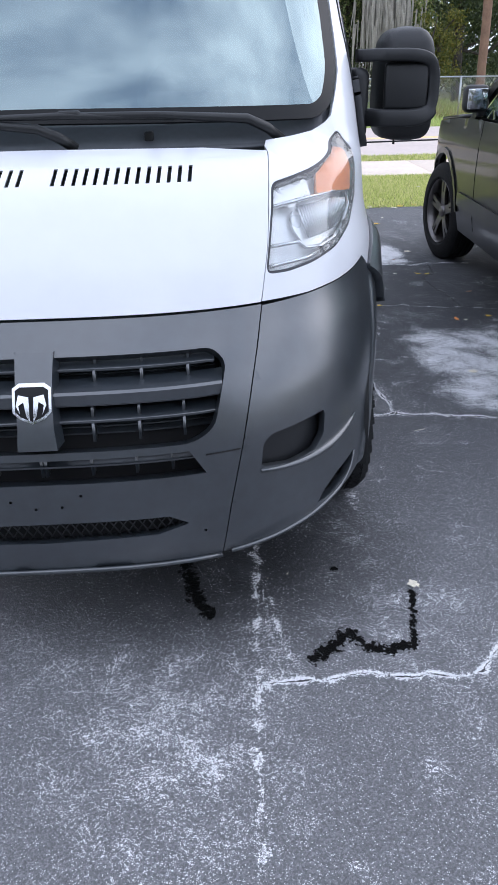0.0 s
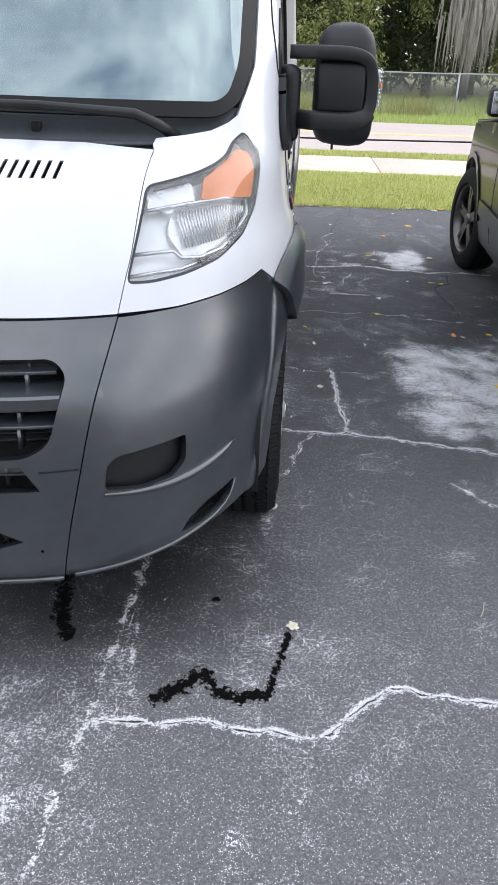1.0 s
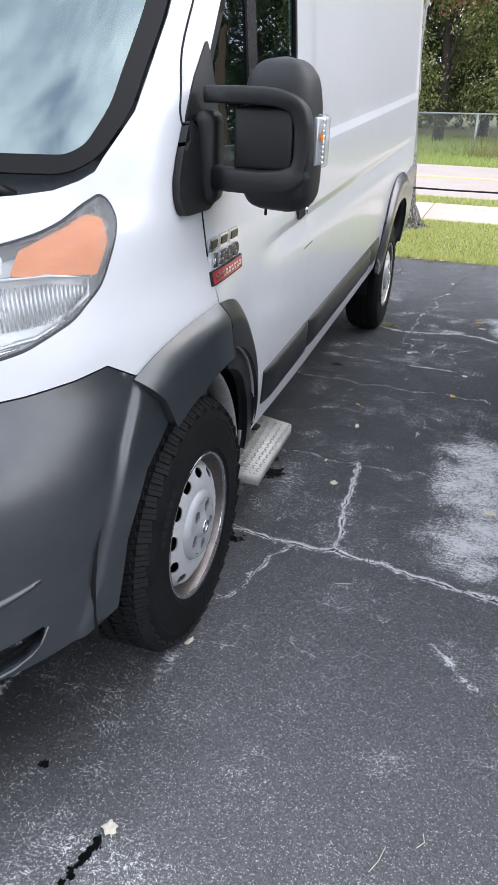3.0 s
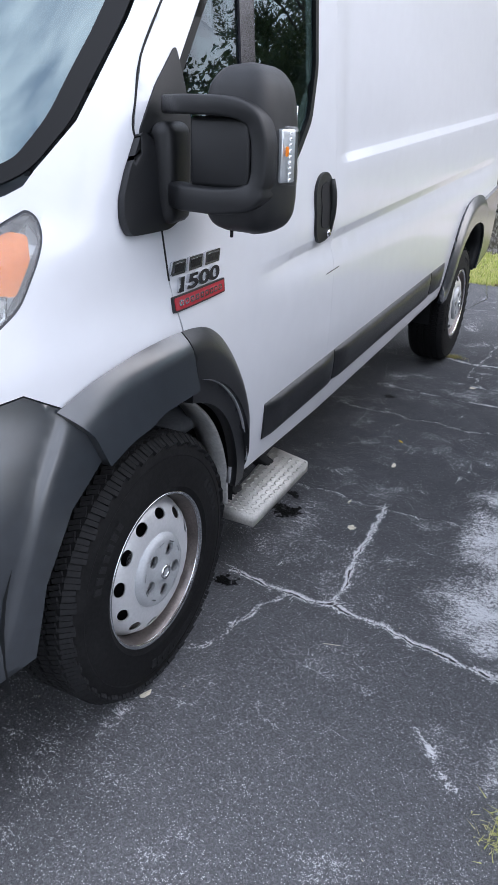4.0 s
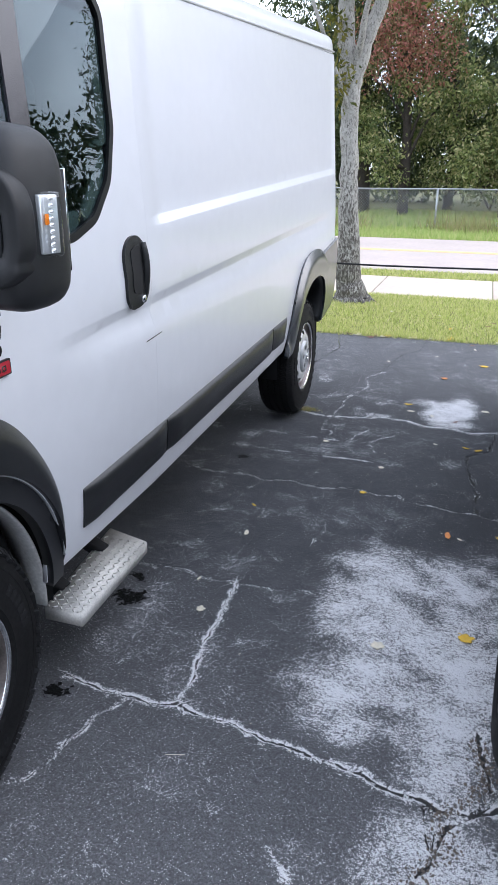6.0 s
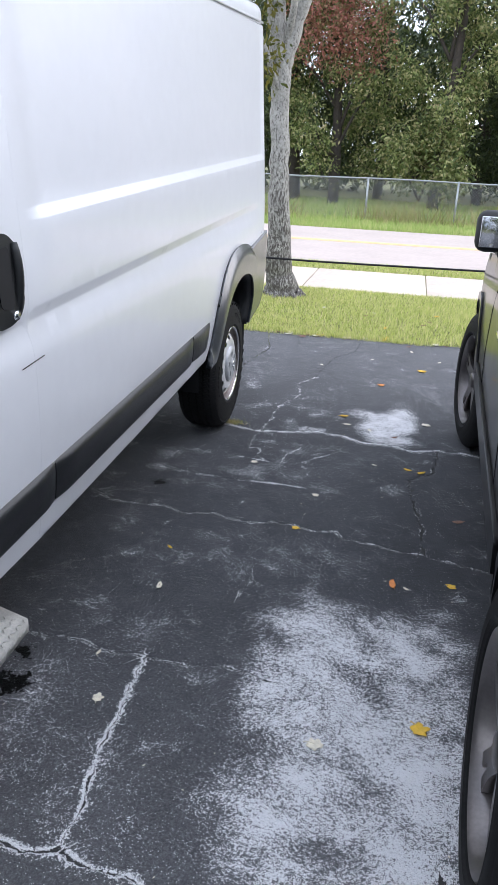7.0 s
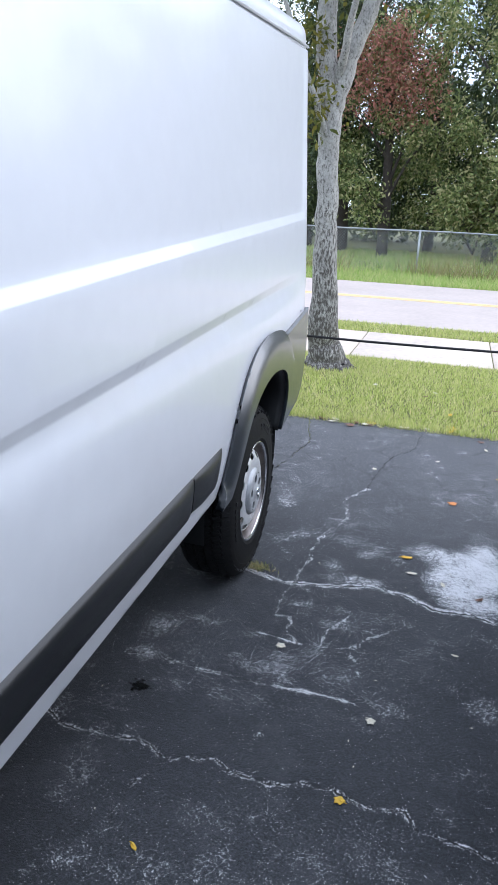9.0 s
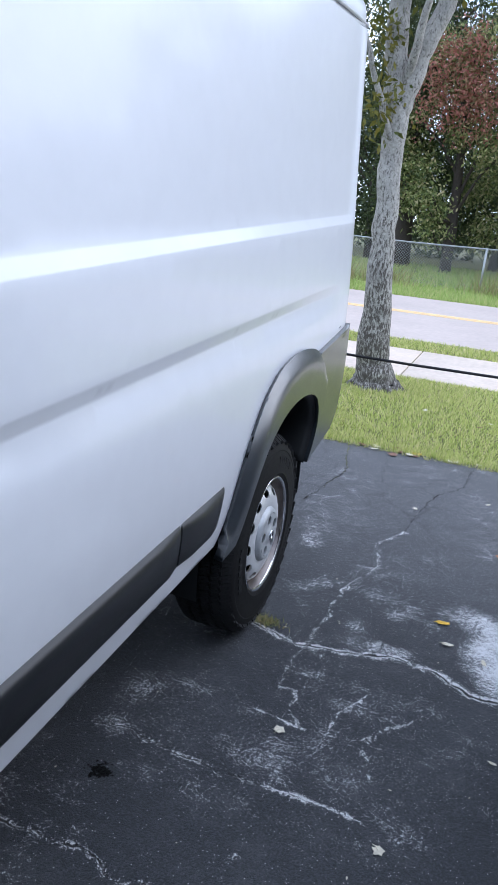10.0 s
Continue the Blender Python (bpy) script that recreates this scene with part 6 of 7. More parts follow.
bump = n.new("ShaderNodeBump")
bump.inputs["Strength"].default_value, bump.inputs["Distance"].default_value = 1.0, 0.004
l.new(total((pits, 0.8, 0.0), (stones.outputs["Distance"], -0.7, 0.0), (slot, -1.5, 0.0)), bump.inputs["Height"])
l.new(bump.outputs[0], p.inputs["Normal"])
me.materials.append(asphalt)


# ground beyond: lawn, walk, road, verge, field
LAWN = mat("lawn soil and thatch", (0.30, 0.29, 0.11), 0.9, var=0.5, scale=2.5, bump=0.6, bscale=60, color2=(0.16, 0.17, 0.06))
CONC = mat("pale concrete", (0.68, 0.575, 0.485), 0.8, var=0.12, scale=2, bump=0.15, bscale=80)
ROAD = mat("worn pale road asphalt", (0.55, 0.47, 0.425), 0.85, var=0.10, scale=1.2, bump=0.2, bscale=120)
YELLOW = mat("faded yellow road paint", (0.86, 0.60, 0.30), 0.8, var=0.2, scale=6)


def slab(name, x0, x1, y0, y1, z, thick, material, label="", cat=""):
    b = box(bmesh.new(), (x0 + x1) / 2, (y0 + y1) / 2, z - thick / 2, x1 - x0, y1 - y0, thick)
    return tagged(part(name, b, material, smooth=False), label, cat, kind="structure")


bm = bmesh.new()
gx = sorted(set([-400, -120, -60, -30, 30, 60, 120, 400] + list(range(-20, 21, 4))))
gy = [-400, -60, -9.2, GRASS_Y - 0.02, 8, 9.4, 9.45, 11.2, 11.25, 12.0, 12.05, 18.0, 18.1, 19, 20.5, 22, 24, 28, 40, 80, 160, 400]


def ground_z(x, y):
    if y < GRASS_Y - 0.1:
        return -0.05
    return float(np.interp(y, [6.9, 8, 12, 18.1, 19.5, 22, 26, 60], [-0.004, 0.0, -0.01, -0.02, -0.06, -0.08, 0.0, 0.1]))


rows = [[bm.verts.new((x, y, ground_z(x, y))) for x in gx] for y in gy]
for a, b in zip(rows, rows[1:]):
    for i in range(len(gx) - 1):
        bm.faces.new((a[i], a[i + 1], b[i + 1], b[i]))
tagged(part("ground", bm, LAWN), "green lawn and field", "ground", kind="structure")
for k, x in enumerate(np.arange(-13.02, 17, 1.52)):
    sq = box(bmesh.new(), x + 0.76, 10.33, -0.02, 1.508, 1.70, 0.06, bevel=0.008, seg=1)
    slab_ob = part("slab", sq, CONC, None)
    if k == 0:
        pavement = tagged(new("pavement"), "pale concrete pavement slabs beside the lawn", "pavement", kind="structure")
    slab_ob.parent = pavement
slab("road", -60, 60, 12.02, 18.05, 0.004, 0.05, ROAD, "pale worn road with a yellow centre line", "road")
for d in (-0.15, 0.03):
    slab("road_marking", -60, 60, 15.20 + d, 15.35 + d, 0.009, 0.004, YELLOW, "faded yellow centre line", "road line")

# ---- grass, weeds ----
def green_mat(name, colors, rough=0.6, glow=0.35):
    """Leaf or blade surface: colour by piece, with some light passing through."""
    m = bpy.data.materials.new(name)
    m.use_nodes = True
    n, l = m.node_tree.nodes, m.node_tree.links
    p = n["Principled BSDF"]
    p.inputs["Roughness"].default_value = rough
    g, r = n.new("ShaderNodeNewGeometry"), n.new("ShaderNodeValToRGB")
    while len(r.color_ramp.elements) < len(colors):
        r.color_ramp.elements.new(0.5)
    for k, c in enumerate(colors):
        r.color_ramp.elements[k].position = k / (len(colors) - 1)
        r.color_ramp.elements[k].color = (*c, 1)
    l.new(g.outputs["Random Per Island"], r.inputs["Fac"])
    l.new(r.outputs["Color"], p.inputs["Base Color"])
    t, mx = n.new("ShaderNodeBsdfTranslucent"), n.new("ShaderNodeMixShader")
    l.new(r.outputs["Color"], t.inputs["Color"])
    mx.inputs[0].default_value = glow
    l.new(p.outputs[0], mx.inputs[1])
    l.new(t.outputs[0], mx.inputs[2])
    l.new(mx.outputs[0], n["Material Output"].inputs["Surface"])
    return m


nrng = np.random.default_rng(11)


def fast_mesh(name, verts, tris_or_quads, material, parent=None):
    k = tris_or_quads.shape[1]
    me = bpy.data.meshes.new(name)
    me.vertices.add(len(verts))
    me.vertices.foreach_set("co", verts.ravel().astype(np.float32))
    me.loops.add(tris_or_quads.size)
    me.loops.foreach_set("vertex_index", tris_or_quads.ravel().astype(np.int32))
    me.polygons.add(len(tris_or_quads))
    me.polygons.foreach_set("loop_start", np.arange(0, tris_or_quads.size, k, dtype=np.int32))
    me.polygons.foreach_set("loop_total", np.full(len(tris_or_quads), k, dtype=np.int32))
    me.update()
    me.materials.append(material)
    ob = new(name, me)
    if parent:
        ob.parent = parent
    return ob


def blades(name, count, x0, x1, y0, y1, height, width, material, label, category="grass", clump=0.0):
    x, y = nrng.uniform(x0, x1, count), nrng.uniform(y0, y1, count)
    if clump:
        keep = np.sin(x * 2.1 + 1.3 * np.sin(y * 1.7)) + np.sin(y * 2.9 + x) > -clump
        x, y = x[keep], y[keep]
    c = len(x)
    a, h = nrng.uniform(0, 2 * np.pi, c), height * nrng.uniform(0.45, 1.25, c)
    lean = nrng.normal(0, 0.45, (c, 2)) * h[:, None]
    z = np.array([ground_z(0, v) for v in np.linspace(y0, y1, 60)])
    z = np.interp(y, np.linspace(y0, y1, 60), z)
    dx, dy = np.cos(a) * width / 2, np.sin(a) * width / 2
    v = np.empty((c, 3, 3))
    v[:, 0] = np.stack([x - dx, y - dy, z], -1)
    v[:, 1] = np.stack([x + dx, y + dy, z], -1)
    v[:, 2] = np.stack([x + lean[:, 0], y + lean[:, 1], z + h], -1)
    ob = fast_mesh(name, v.reshape(-1, 3), np.arange(c * 3).reshape(-1, 3), material)
    return tagged(ob, label, category, kind="stuff")


GRASS = green_mat("lawn grass", [(0.24, 0.30, 0.07), (0.50, 0.58, 0.15), (0.68, 0.70, 0.26), (0.84, 0.76, 0.44)], glow=0.52)
ROUGHG = green_mat("rough grass", [(0.22, 0.35, 0.07), (0.40, 0.55, 0.13), (0.55, 0.64, 0.21), (0.68, 0.62, 0.32)])
WEED = green_mat("dry weeds", [(0.16, 0.20, 0.05), (0.34, 0.33, 0.13), (0.50, 0.40, 0.22), (0.26, 0.30, 0.09)])
blades("lawn_grass", 70000, -1.2, 5.2, GRASS_Y - 0.02, 9.46, 0.042, 0.009, GRASS, "bright green mown lawn grass blades")
PALEG = green_mat("pale dry grass", [(0.50, 0.52, 0.16), (0.66, 0.66, 0.28), (0.72, 0.66, 0.38)])
blades("lawn_grass", 26000, -1.2, 5.2, GRASS_Y, 9.44, 0.040, 0.006, PALEG, "paler dry blades mixed into the lawn", clump=-0.3)
blades("lawn_edge_grass", 3000, -1.0, 5.0, GRASS_Y - 0.10, GRASS_Y + 0.10, 0.035, 0.007, PALEG, "dry yellow grass along the asphalt edge", clump=0.3)
blades("lawn_edge_grass", 5000, -1.0, 5.0, GRASS_Y - 0.07, GRASS_Y + 0.05, 0.05, 0.007, GRASS, "ragged grass along the asphalt edge", clump=0.6)
blades("verge_grass", 22000, -3.5, 8.0, 11.2, 12.02, 0.05, 0.011, GRASS, "narrow green grass strip along the road")
blades("verge_grass", 26000, -7, 13, 18.05, 20.6, 0.13, 0.018, ROUGHG, "rough green grass across the road")
blades("field_grass", 36000, -9, 16, 20.4, 30, 0.16, 0.03, ROUGHG, "tall field grass behind the fence")
blades("fence_weeds", 3000, -6, 13, 20.9, 21.9, 0.62, 0.022, WEED, "dry weeds along the chain-link fence", "weeds", clump=0.25)

# small tuft at the rear wheel and at the crack's end
for cx, cy, k in ((1.0, 4.41, 260), (1.985, 0.90, 1500)):
    x, y = cx + nrng.normal(0, 0.035, k), cy + nrng.normal(0, 0.016 if k < 300 else 0.032, k)
    h, a = nrng.uniform(0.006, 0.03, k), nrng.uniform(0, 6.28, k)
    v = np.empty((k, 3, 3))
    v[:, 0] = np.stack([x, y, np.zeros(k)], -1)
    v[:, 1] = v[:, 0] + np.stack([0.004 * np.cos(a), 0.004 * np.sin(a), np.zeros(k)], -1)
    v[:, 2] = v[:, 0] + np.stack([nrng.normal(0, 0.015, k), nrng.normal(0, 0.015, k), h], -1)
    tagged(fast_mesh("weed_tuft", v.reshape(-1, 3), np.arange(k * 3).reshape(-1, 3), WEED if k < 300 else PALEG), "small yellow-green weed tuft growing in a crack", "weed", kind="stuff")


# ---- chain-link fence ----
GALV = mat("galvanised steel", (0.42, 0.44, 0.45), 0.5, 0.6, var=0.15, scale=10)
fence = tagged(new("fence"), "galvanised chain-link fence in tall grass", "fence")
FY, FTOP = 22.0, 1.03
for x in np.arange(-10.4, 16, 2.42):
    part("post", tube([(x - 1.10, FY, -0.15), (x - 1.10, FY, FTOP + 0.03)], 0.028, 10), GALV, fence)
part("top_rail", tube([(x, FY, FTOP + (0.012 * math.sin(x * 1.1))) for x in np.arange(-11.5, 16, 0.6)], 0.019, 8), GALV, fence)
vs, fs = [], []
for s in (1, -1):
    for x in np.arange(-12.5, 16, 0.075):
        a, b = Vector((x, FY, -0.05)), Vector((x + s * 1.08, FY, FTOP))
        o = Vector((0.0035, 0, 0))
        k = len(vs)
        vs += [a - o, a + o, b + o, b - o]
        fs.append((k, k + 1, k + 2, k + 3))
tagged(raw("wire_mesh", vs, fs, GALV, fence), kind="stuff")

# ---- cord across the driveway ----
CORD = mat("black cord", (0.012, 0.012, 0.013), 0.7)
cord = tagged(new("cord_barrier"), "black cord stretched across between two short stakes", "cord")
part("cord", tube([(x, 6.0 + 0.02 * x, 0.765 + 0.01 * abs(x - 1.3)) for x in np.linspace(-0.8, 3.6, 12)], 0.008, 6), CORD, cord)
for x in (-0.8, 3.6):
    part("stake", tube([(x, 6.0 + 0.02 * x, -0.01), (x, 6.0 + 0.02 * x, 0.82)], 0.02, 8), CORD, cord)


# ---- trees ----
BARK = mat("grey patchy bark", (0.40, 0.39, 0.36), 0.9, var=0.4, scale=6, bump=1.0, bscale=30, color2=(0.54, 0.52, 0.48))
# dark fissured plates, dense on the older lower bark
bn, bl = BARK.node_tree.nodes, BARK.node_tree.links
bp = bn["Principled BSDF"]
src = bp.inputs["Base Color"].links[0].from_socket
bc = bn.new("ShaderNodeTexCoord")
bsep = bn.new("ShaderNodeSeparateXYZ")
bl.new(bc.outputs["Object"], bsep.inputs[0])
bmap = bn.new("ShaderNodeMapping")
bmap.inputs["Scale"].default_value = (1.5, 1.5, 0.55)
bl.new(bc.outputs["Object"], bmap.inputs["Vector"])
bnoise = bn.new("ShaderNodeTexNoise")
bnoise.inputs["Scale"].default_value, bnoise.inputs["Detail"].default_value, bnoise.inputs["Roughness"].default_value = 34, 8, 0.8
bl.new(bmap.outputs[0], bnoise.inputs["Vector"])
thr = bn.new("ShaderNodeMapRange")
thr.inputs["From Min"].default_value, thr.inputs["From Max"].default_value = 0.2, 2.1
thr.inputs["To Min"].default_value, thr.inputs["To Max"].default_value = 0.555, 0.445
bl.new(bsep.outputs["Z"], thr.inputs["Value"])
lt = bn.new("ShaderNodeMath")
lt.operation = "SUBTRACT"
bl.new(thr.outputs[0], lt.inputs[0])
bl.new(bnoise.outputs["Fac"], lt.inputs[1])
st = bn.new("ShaderNodeMapRange")
st.inputs["From Min"].default_value, st.inputs["From Max"].default_value = -0.03, 0.06
bl.new(lt.outputs[0], st.inputs["Value"])
bmix = bn.new("ShaderNodeMixRGB")
bmix.inputs["Color2"].default_value = (0.075, 0.066, 0.058, 1)
bl.new(st.outputs[0], bmix.inputs["Fac"])
bl.new(src, bmix.inputs["Color1"])
bl.new(bmix.outputs[0], bp.inputs["Base Color"])
DARKBARK = mat("dark bark", (0.06, 0.05, 0.042), 0.95, var=0.4, scale=5, bump=0.8, bscale=20)
LEAF_Y = green_mat("yellowing leaves", [(0.06, 0.085, 0.015), (0.12, 0.13, 0.02), (0.22, 0.19, 0.03), (0.10, 0.12, 0.02)])
LEAF_G = green_mat("dark green leaves", [(0.06, 0.09, 0.03), (0.16, 0.21, 0.06), (0.31, 0.35, 0.12), (0.52, 0.46, 0.24)], glow=0.3)
LEAF_R = green_mat("red autumn leaves", [(0.20, 0.08, 0.06), (0.48, 0.19, 0.15), (0.34, 0.19, 0.11), (0.16, 0.17, 0.06)], glow=0.3)
# darker copy of the leaf greens, with deep crown shade put into the colour
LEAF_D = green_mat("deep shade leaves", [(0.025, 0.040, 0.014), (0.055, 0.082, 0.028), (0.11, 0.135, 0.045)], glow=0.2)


def leaf_cloud(name, centres, spread, count, size, material, parent, droop=0.8):
    """Many small leaves in twigs round the centres."""
    cs = np.array(centres)
    tw = max(1, count // 7)
    base = cs[nrng.integers(0, len(cs), tw)] + nrng.normal(0, 1, (tw, 3)) * np.array(spread)
    p = np.repeat(base, 7, 0) + nrng.normal(0, size * 1.1, (tw * 7, 3))
    c = len(p)
    d = nrng.normal(0, 1, (c, 3))
    d[:, 2] = d[:, 2] * 0.5 - droop
    d /= np.linalg.norm(d, axis=1)[:, None]
    e = np.cross(d, nrng.normal(0, 1, (c, 3)))
    e /= np.linalg.norm(e, axis=1)[:, None] + 1e-9
    L, W = size * nrng.uniform(0.8, 1.6, c)[:, None], size * 0.25 * nrng.uniform(0.7, 1.3, c)[:, None]
    v = np.stack([p, p + d * L * 0.45 + e * W, p + d * L, p + d * L * 0.45 - e * W], 1)
    return fast_mesh(name, v.reshape(-1, 3), np.arange(c * 4).reshape(-1, 4), material, parent)


def limb(name, pts, radii, material, parent, rough=0.02, sides=10):
    r = random.Random(len(pts) + int(pts[0][0] * 100))
    fine, rad = [], []
    for k in range(len(pts) - 1):
        for j in range(5):
            t = j / 5
            q = Vector(pts[k]).lerp(Vector(pts[k + 1]), t)
            fine.append(q + Vector((r.uniform(-rough, rough), r.uniform(-rough, rough), 0)) * 0.5)
            rad.append((radii[k] * (1 - t) + radii[k + 1] * t) * r.uniform(0.95, 1.05))
    fine.append(Vector(pts[-1]))
    rad.append(radii[-1])
    return part(name, tube(fine, rad, sides), material, parent)


yard = tagged(new("tree"), "pale grey-barked tree with yellowing leaves on the lawn", "tree", "trees")
limb("trunk", [(0.54, 8.82, -0.05), (0.52, 8.80, 0.06), (0.49, 8.75, 0.3), (0.45, 8.66, 1.3), (0.43, 8.62, 1.9), (0.43, 8.6, 2.35), (0.36, 8.6, 2.75), (0.30, 8.62, 3.6), (0.2, 8.7, 4.8)], [0.25, 0.19, 0.150, 0.100, 0.097, 0.106, 0.094, 0.08, 0.06], BARK, yard, 0.03, 14)
for k in range(7):
    a = k * 0.9
    limb("root", [(0.54 + 0.10 * math.cos(a), 8.82 + 0.10 * math.sin(a), 0.10), (0.54 + 0.2 * math.cos(a), 8.82 + 0.2 * math.sin(a), 0.025), (0.54 + 0.30 * math.cos(a), 8.82 + 0.30 * math.sin(a), -0.02)], [0.06, 0.045, 0.02], BARK, yard)
limb("limb", [(0.44, 8.6, 2.3), (0.56, 8.58, 2.75), (0.72, 8.6, 3.2), (1.1, 8.7, 3.9), (1.6, 8.8, 4.8)], [0.085, 0.075, 0.07, 0.055, 0.03], BARK, yard)
limb("limb", [(0.42, 8.55, 2.1), (0.30, 8.40, 2.45), (0.15, 8.2, 2.9), (-0.1, 8.0, 3.6)], [0.03, 0.025, 0.02, 0.012], BARK, yard)
limb("limb", [(0.45, 8.6, 2.5), (0.60, 8.3, 3.0), (0.8, 8.0, 3.6)], [0.04, 0.03, 0.015], BARK, yard)
leaf_cloud("leaves", [(0.30, 8.42, 2.45), (0.28, 8.45, 2.7), (0.35, 8.4, 2.3), (0.25, 8.4, 2.95)], (0.06, 0.06, 0.13), 330, 0.06, LEAF_Y, yard)
leaf_cloud("crown", [(0.2, 8.6, 3.9), (0.0, 8.5, 4.2), (0.9, 8.7, 4.0), (1.3, 8.7, 4.4), (0.5, 8.4, 4.4), (-0.3, 8.4, 4.6), (1.6, 8.9, 4.9), (0.4, 8.8, 4.9), (1.0, 8.3, 4.1)], (0.32, 0.32, 0.25), 11000, 0.075, LEAF_Y, yard)


def far_tree(x, y, height, width, material, label, low=0.25, count=9000, size=0.17, trunk=0.16, extra=()):
    t = tagged(new("tree"), label, "tree", "trees")
    r = random.Random(int(x * 31 + y * 17))
    limb("trunk", [(x, y, -0.1), (x + r.uniform(-0.2, 0.2), y, height * 0.3), (x + r.uniform(-0.4, 0.4), y, height * 0.6), (x + r.uniform(-0.5, 0.5), y, height * 0.9)], [trunk * 1.25, trunk, trunk * 0.7, trunk * 0.25], DARKBARK, t)
    cs = []
    for k in range(46):
        h = r.uniform(low, 0.97)
        w = width * (1 - abs(h - 0.5) ** 1.6 * 1.2) * 0.5
        a = r.uniform(0, 2 * math.pi)
        d = w * math.sqrt(r.random())
        c = (x + d * math.cos(a), y + d * math.sin(a) * 0.8, height * h)
        cs.append(c)
        if k % 4 == 0:
            limb("limb", [(x, y, height * max(0.2, h - 0.22)), ((x + c[0]) / 2, (y + c[1]) / 2, height * (h - 0.08)), c], [trunk * 0.4, trunk * 0.25, 0.03], DARKBARK, t, sides=6)
    leaf_cloud("crown", cs, (width * 0.06, width * 0.06, height * 0.032), int(count * 1.9), size * 0.72, material, t)
    for mt, c2, sp, n2 in extra:
        leaf_cloud("crown_patch", c2, sp, n2 * 2, size * 0.62, mt, t)
    return t


GREEN = "dense dark green tree at the edge of the field"
far_tree(-0.9, 27.5, 8.0, 4.2, LEAF_G, "green tree turning red at the top", 0.16, 9000, extra=[(LEAF_R, [(-1.4, 26.0, 4.9), (-0.6, 25.9, 5.4), (-1.8, 26.1, 5.8), (-0.2, 26.0, 4.7), (-1.0, 26.0, 6.3)], (0.5, 0.3, 0.4), 2600)])
far_tree(2.5, 26.5, 9.5, 4.0, LEAF_G, GREEN, 0.10, 14000)
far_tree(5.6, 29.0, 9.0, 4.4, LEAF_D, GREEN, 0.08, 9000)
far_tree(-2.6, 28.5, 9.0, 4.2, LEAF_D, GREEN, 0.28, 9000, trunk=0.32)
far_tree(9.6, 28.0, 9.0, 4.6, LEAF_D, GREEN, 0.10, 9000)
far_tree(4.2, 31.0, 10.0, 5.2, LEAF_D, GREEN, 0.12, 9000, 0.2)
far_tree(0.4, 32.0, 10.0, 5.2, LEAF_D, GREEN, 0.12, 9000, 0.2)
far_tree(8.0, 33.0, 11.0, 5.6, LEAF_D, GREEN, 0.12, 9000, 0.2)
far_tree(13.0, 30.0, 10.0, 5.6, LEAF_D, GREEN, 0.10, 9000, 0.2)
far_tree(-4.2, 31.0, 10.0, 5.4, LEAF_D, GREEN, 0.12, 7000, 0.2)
far_tree(7.95, 25.0, 3.0, 1.6, LEAF_Y, "light green shrub by the fence", 0.15, 2600, 0.12, 0.05)
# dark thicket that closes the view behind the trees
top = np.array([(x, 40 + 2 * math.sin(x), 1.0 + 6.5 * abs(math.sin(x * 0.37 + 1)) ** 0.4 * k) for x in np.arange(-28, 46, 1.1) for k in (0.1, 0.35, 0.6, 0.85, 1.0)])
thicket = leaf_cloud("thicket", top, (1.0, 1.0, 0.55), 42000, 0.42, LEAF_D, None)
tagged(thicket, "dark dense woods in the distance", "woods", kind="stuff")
# hanging moss in the tree by the road
MOSS = mat("grey hanging moss", (0.30, 0.28, 0.24), 0.95, var=0.3, scale=4)
moss_tree = far_tree(6.7, 27.8, 8.5, 4.0, LEAF_G, "green tree hung with grey moss", 0.30, 7000)
vs = []
for k in range(420):
    x, y = 6.4 + nrng.normal(0, 0.42), 26.0 + nrng.normal(0, 0.25)
    z, ln, w = 3.1 + nrng.normal(0, 0.45), nrng.uniform(0.7, 2.1), nrng.uniform(0.02, 0.05)
    vs += [(x - w, y, z), (x + w, y, z), (x + nrng.normal(0, 0.06), y, z - ln)]
fast_mesh("moss", np.array(vs), np.arange(len(vs)).reshape(-1, 3), MOSS, moss_tree)
pole = tagged(new("utility_pole"), "brown wooden utility pole by the road", "pole")
limb("post", [(8.78, 23.0, -0.2), (8.72, 23.0, 4.0), (8.6, 23.0, 9.0)], [0.14, 0.13, 0.11], mat("weathered brown wood", (0.20, 0.12, 0.08), 0.9, var=0.3, scale=4, bump=0.5, bscale=30), pole)

# trees on the far side of the driveway, seen mirrored in the van's glass
far_tree(15.0, 8.5, 7.5, 3.8, LEAF_D, "green tree beside the driveway", 0.3, 26000, 0.04)

# unseen trees added behind the viewpoint to darken the bumper and paint reflections
for x, y in ((-9, -15), (-4.5, -13.5), (0.2, -14.5), (4.6, -13.5), (9.5, -15)):
    far_tree(x, y, 8.0, 5.4, LEAF_D, "unseen dark tree added behind the viewpoint to darken reflections", 0.08, 3600, 0.34)

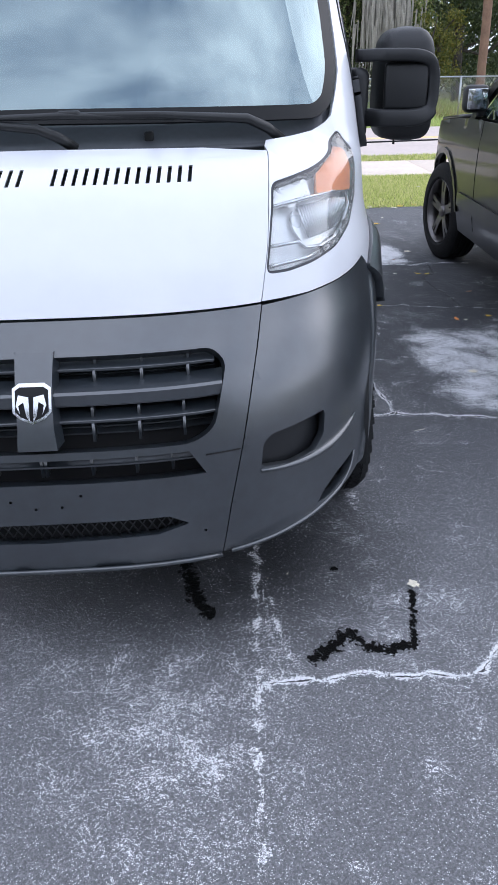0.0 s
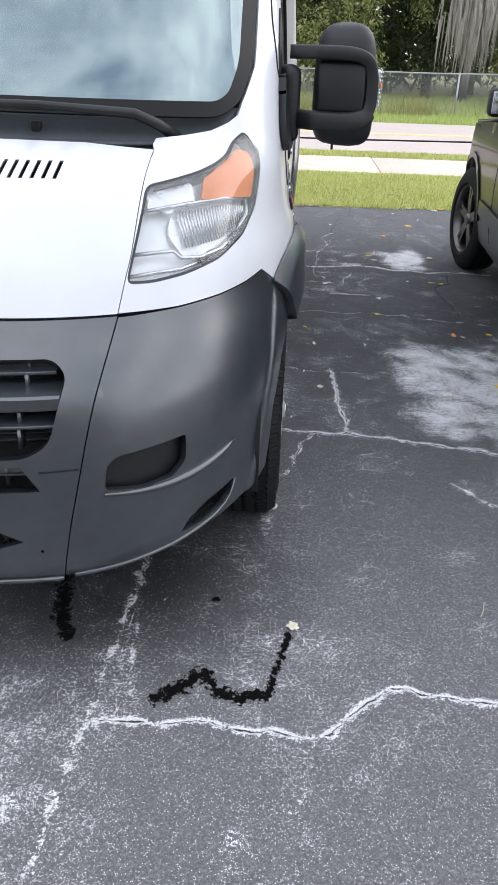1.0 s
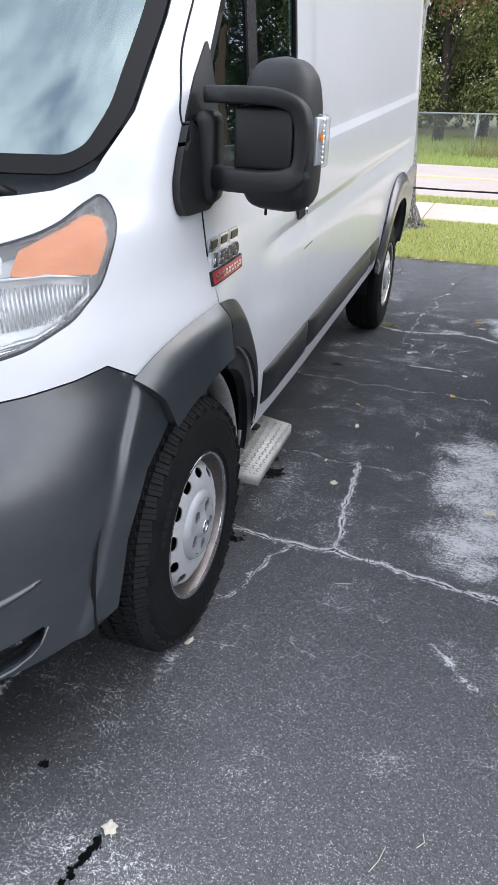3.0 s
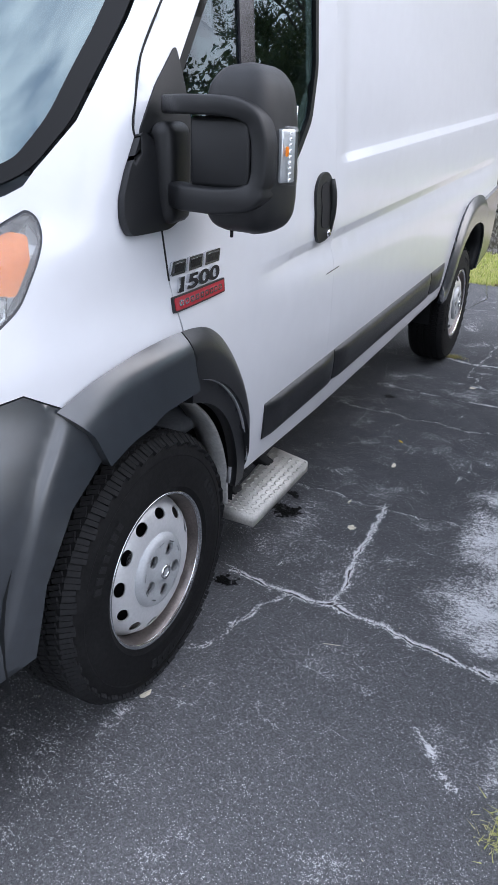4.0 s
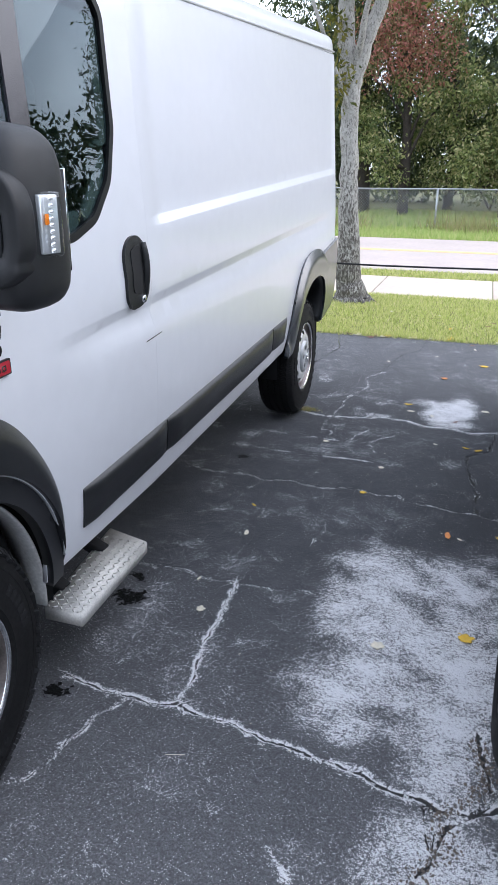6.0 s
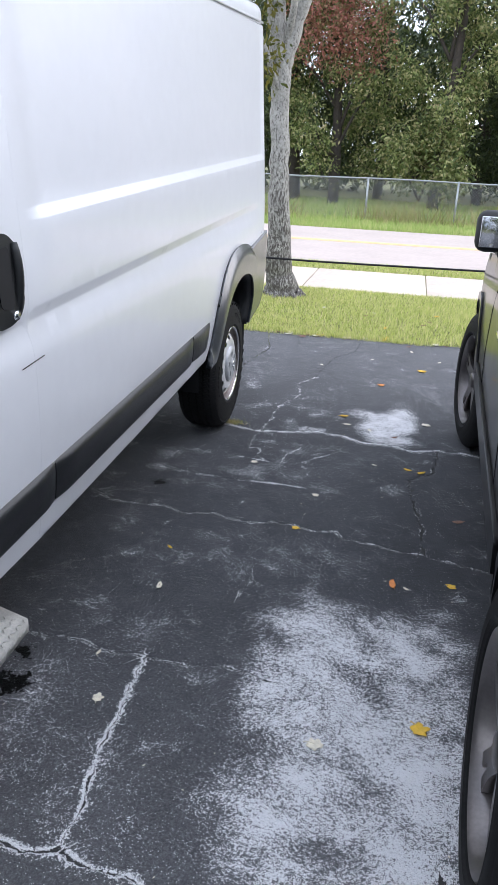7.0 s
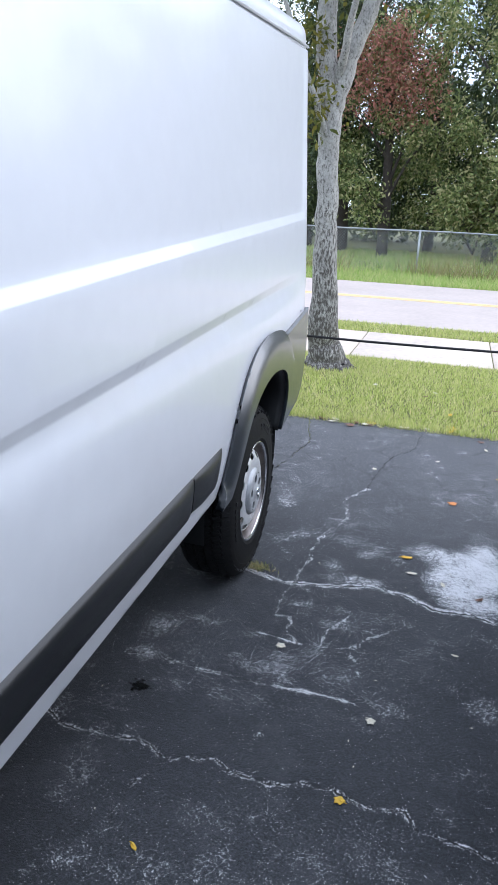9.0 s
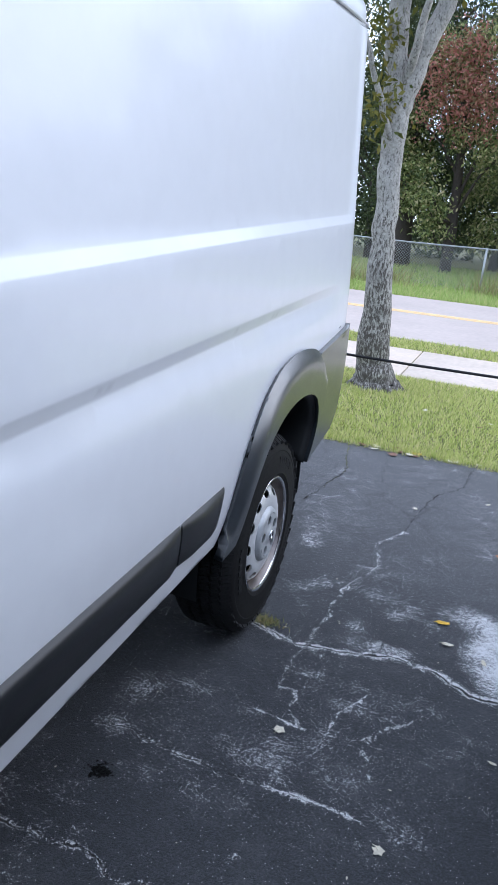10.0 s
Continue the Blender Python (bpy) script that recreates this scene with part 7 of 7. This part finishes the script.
# ---- fallen leaves ----
def leaf_thing(x, y, size, turn, material, label, lobes=5, curl=0.45, z=0.002):
    r = random.Random(int(x * 7919 + y * 104729))
    bm = bmesh.new()
    pts = []
    n = 24
    for k in range(n):
        a = 2 * math.pi * k / n
        rad = 0.5 if lobes > 1 else 0.21 / math.hypot(0.42 * math.cos(a), math.sin(a))
        if lobes > 1:
            rad *= 0.80 + 0.17 * math.cos(lobes * a) * (0.4 + 0.6 * abs(math.cos(a / 2)))
        rad *= size * r.uniform(0.82, 1.14)
        pts.append((rad * math.sin(a), rad * math.cos(a)))
    tip, bend = r.uniform(0.2, 0.9), r.uniform(0.15, 0.7)
    rise = lambda u, v: 0.003 + (bend * u * u + tip * max(0, v) ** 2 + 0.25 * max(0, -v) ** 2) * curl * 18 * (0.05 / size) + r.uniform(0, 0.04) * size
    c = bm.verts.new((0, 0, 0.003))
    mid = [bm.verts.new((u * 0.55, v * 0.55, rise(u * 0.55, v * 0.55))) for u, v in pts]
    vv = [bm.verts.new((u, v, rise(u, v))) for u, v in pts]
    for k in range(n):
        j = (k + 1) % n
        bm.faces.new((c, mid[k], mid[j]))
        bm.faces.new((mid[k], vv[k], vv[j], mid[j]))
    bmesh.ops.recalc_face_normals(bm, faces=bm.faces[:])
    bmesh.ops.solidify(bm, geom=bm.faces[:], thickness=0.0012)
    ob = tagged(new("fallen_leaf"), label, "leaf", "fallen leaves")
    part("blade", bm, material, ob)
    part("stalk", tube([(0, 0, 0.005), (0, -size * 0.35, 0.006), (size * 0.08, -size * 0.6, 0.004)], 0.0012, 4), material, ob)
    ob.matrix_basis = pose(x, y, z, 0, 0, turn)


YEL, ORA = mat("yellow leaf", (0.78, 0.50, 0.05), 0.6, var=0.2, scale=40), mat("orange leaf", (0.70, 0.26, 0.07), 0.6, var=0.3, scale=40)
CRE, BRO = mat("pale dry leaf", (0.74, 0.69, 0.56), 0.7, var=0.25, scale=40), mat("brown leaf", (0.24, 0.13, 0.09), 0.7, var=0.3, scale=40)
SETS = {"y": (YEL, "small yellow fallen leaf on the asphalt"), "o": (ORA, "orange fallen leaf on the asphalt"), "c": (CRE, "pale curled dry leaf on the asphalt"), "b": (BRO, "brown dry leaf on the asphalt")}
for x, y, s, k, lb in ((1.055, 0.235, 0.05, "c", 5), (1.15, 2.60, 0.055, "c", 1), (1.10, 2.88, 0.035, "y", 1), (1.245, 3.85, 0.05, "c", 5), (1.608, 3.54, 0.045, "c", 5), (1.565, 3.19, 0.045, "y", 5), (1.63, 4.74, 0.07, "y", 1), (1.825, 5.50, 0.07, "o", 5),
                       (2.11, 5.98, 0.09, "y", 5), (1.665, 4.59, 0.06, "c", 1), (1.80, 4.53, 0.05, "c", 1), (2.13, 4.73, 0.07, "c", 5), (2.10, 3.97, 0.06, "y", 1), (2.03, 3.99, 0.05, "y", 1), (2.26, 3.45, 0.07, "b", 1), (2.21, 2.89, 0.05, "y", 5), (1.99, 2.85, 0.07, "o", 1), (2.04, 2.83, 0.03, "c", 1),
                       (1.81, 1.965, 0.065, "c", 5), (2.09, 2.095, 0.075, "y", 5), (1.09, 2.18, 0.03, "c", 1), (1.17, 1.985, 0.05, "c", 5), (1.44, 6.89, 0.12, "c", 1), (1.80, 7.02, 0.13, "y", 5), (2.03, 6.57, 0.06, "c", 1), (1.72, 6.2, 0.04, "c", 1), (1.35, 5.9, 0.04, "c", 5), (2.25, 6.3, 0.05, "c", 1), (2.0, 6.75, 0.06, "b", 5), (1.95, 4.45, 0.05, "b", 1), (0.98, 0.86, 0.05, "c", 1), (1.86, 4.0, 0.03, "c", 1)):
    leaf_thing(x, y, s * 0.82, (x * 977 + y * 331) % 360, *SETS[k], lb)
# dry leaves caught where the lawn meets the asphalt, and a few in the grass
edge = random.Random(21)
for k in range(34):
    lawn = k % 4 == 3
    x, y = edge.uniform(0.75, 3.3), edge.uniform(7.05, 8.6) if lawn else GRASS_Y + edge.gauss(-0.05, 0.05)
    m = (CRE, BRO, YEL, CRE, BRO)[k % 5]
    leaf_thing(x, y, edge.uniform(0.035, 0.085), edge.uniform(0, 360), m, "small dry leaf lying in the mown grass" if lawn else "small dry leaf at the edge of the lawn", edge.choice((1, 5)), 0.35, 0.035 if lawn else 0.006)
# fine litter: bits of leaf and twig
vs, fs = [], []
for k in range(110):
    x, y, a, s = rng.uniform(0.6, 2.6), rng.uniform(-0.6, 6.9), rng.uniform(0, 6.28), rng.uniform(0.002, 0.007)
    q = len(vs)
    for u, v in ((-s, 0), (0, -s * 0.4), (s, 0), (0, s * 0.4)):
        vs.append((x + u * math.cos(a) - v * math.sin(a), y + u * math.sin(a) + v * math.cos(a), 0.005))
    fs.append((q, q + 1, q + 2, q + 3))
tagged(raw("litter", vs, fs, CRE), "fine pale leaf litter scattered on the asphalt", "litter", kind="stuff")
for pts in ([(1.62, 0.33), (1.635, 0.36), (1.645, 0.40)], [(1.71, 0.42), (1.725, 0.44), (1.72, 0.46)], [(1.33, 1.30), (1.38, 1.315)]):
    tagged(part("twig", tube([(x, y, 0.004) for x, y in pts], 0.0012, 4), CRE), "thin pale twig lying on the asphalt", "twig")

# crumbled asphalt in the widest crack
CRUMB = mat("crumbled asphalt and dirt", (0.16, 0.135, 0.115), 0.95, var=0.5, scale=60)
bm = bmesh.new()
for k in range(620):
    y = rng.uniform(0.92, 1.62)
    cx = float(np.interp(y, [0.93, 1.03, 1.11, 1.22, 1.34, 1.40, 1.48, 1.60], [1.95, 1.97, 2.0, 2.065, 2.06, 2.13, 2.17, 2.14]))
    sz = rng.uniform(0.0012, 0.0055)
    m = pose(cx + rng.gauss(0, 0.018), y, sz * 0.3, rng.uniform(0, 90), rng.uniform(0, 90), rng.uniform(0, 360))
    bmesh.ops.create_icosphere(bm, subdivisions=1, radius=1, matrix=m @ Matrix.Diagonal((sz, sz * 0.8, sz * 0.55, 1)))
tagged(part("asphalt_crumbs", bm, CRUMB, smooth=False), "loose brown crumbs in a wide asphalt crack", "rubble", kind="stuff")
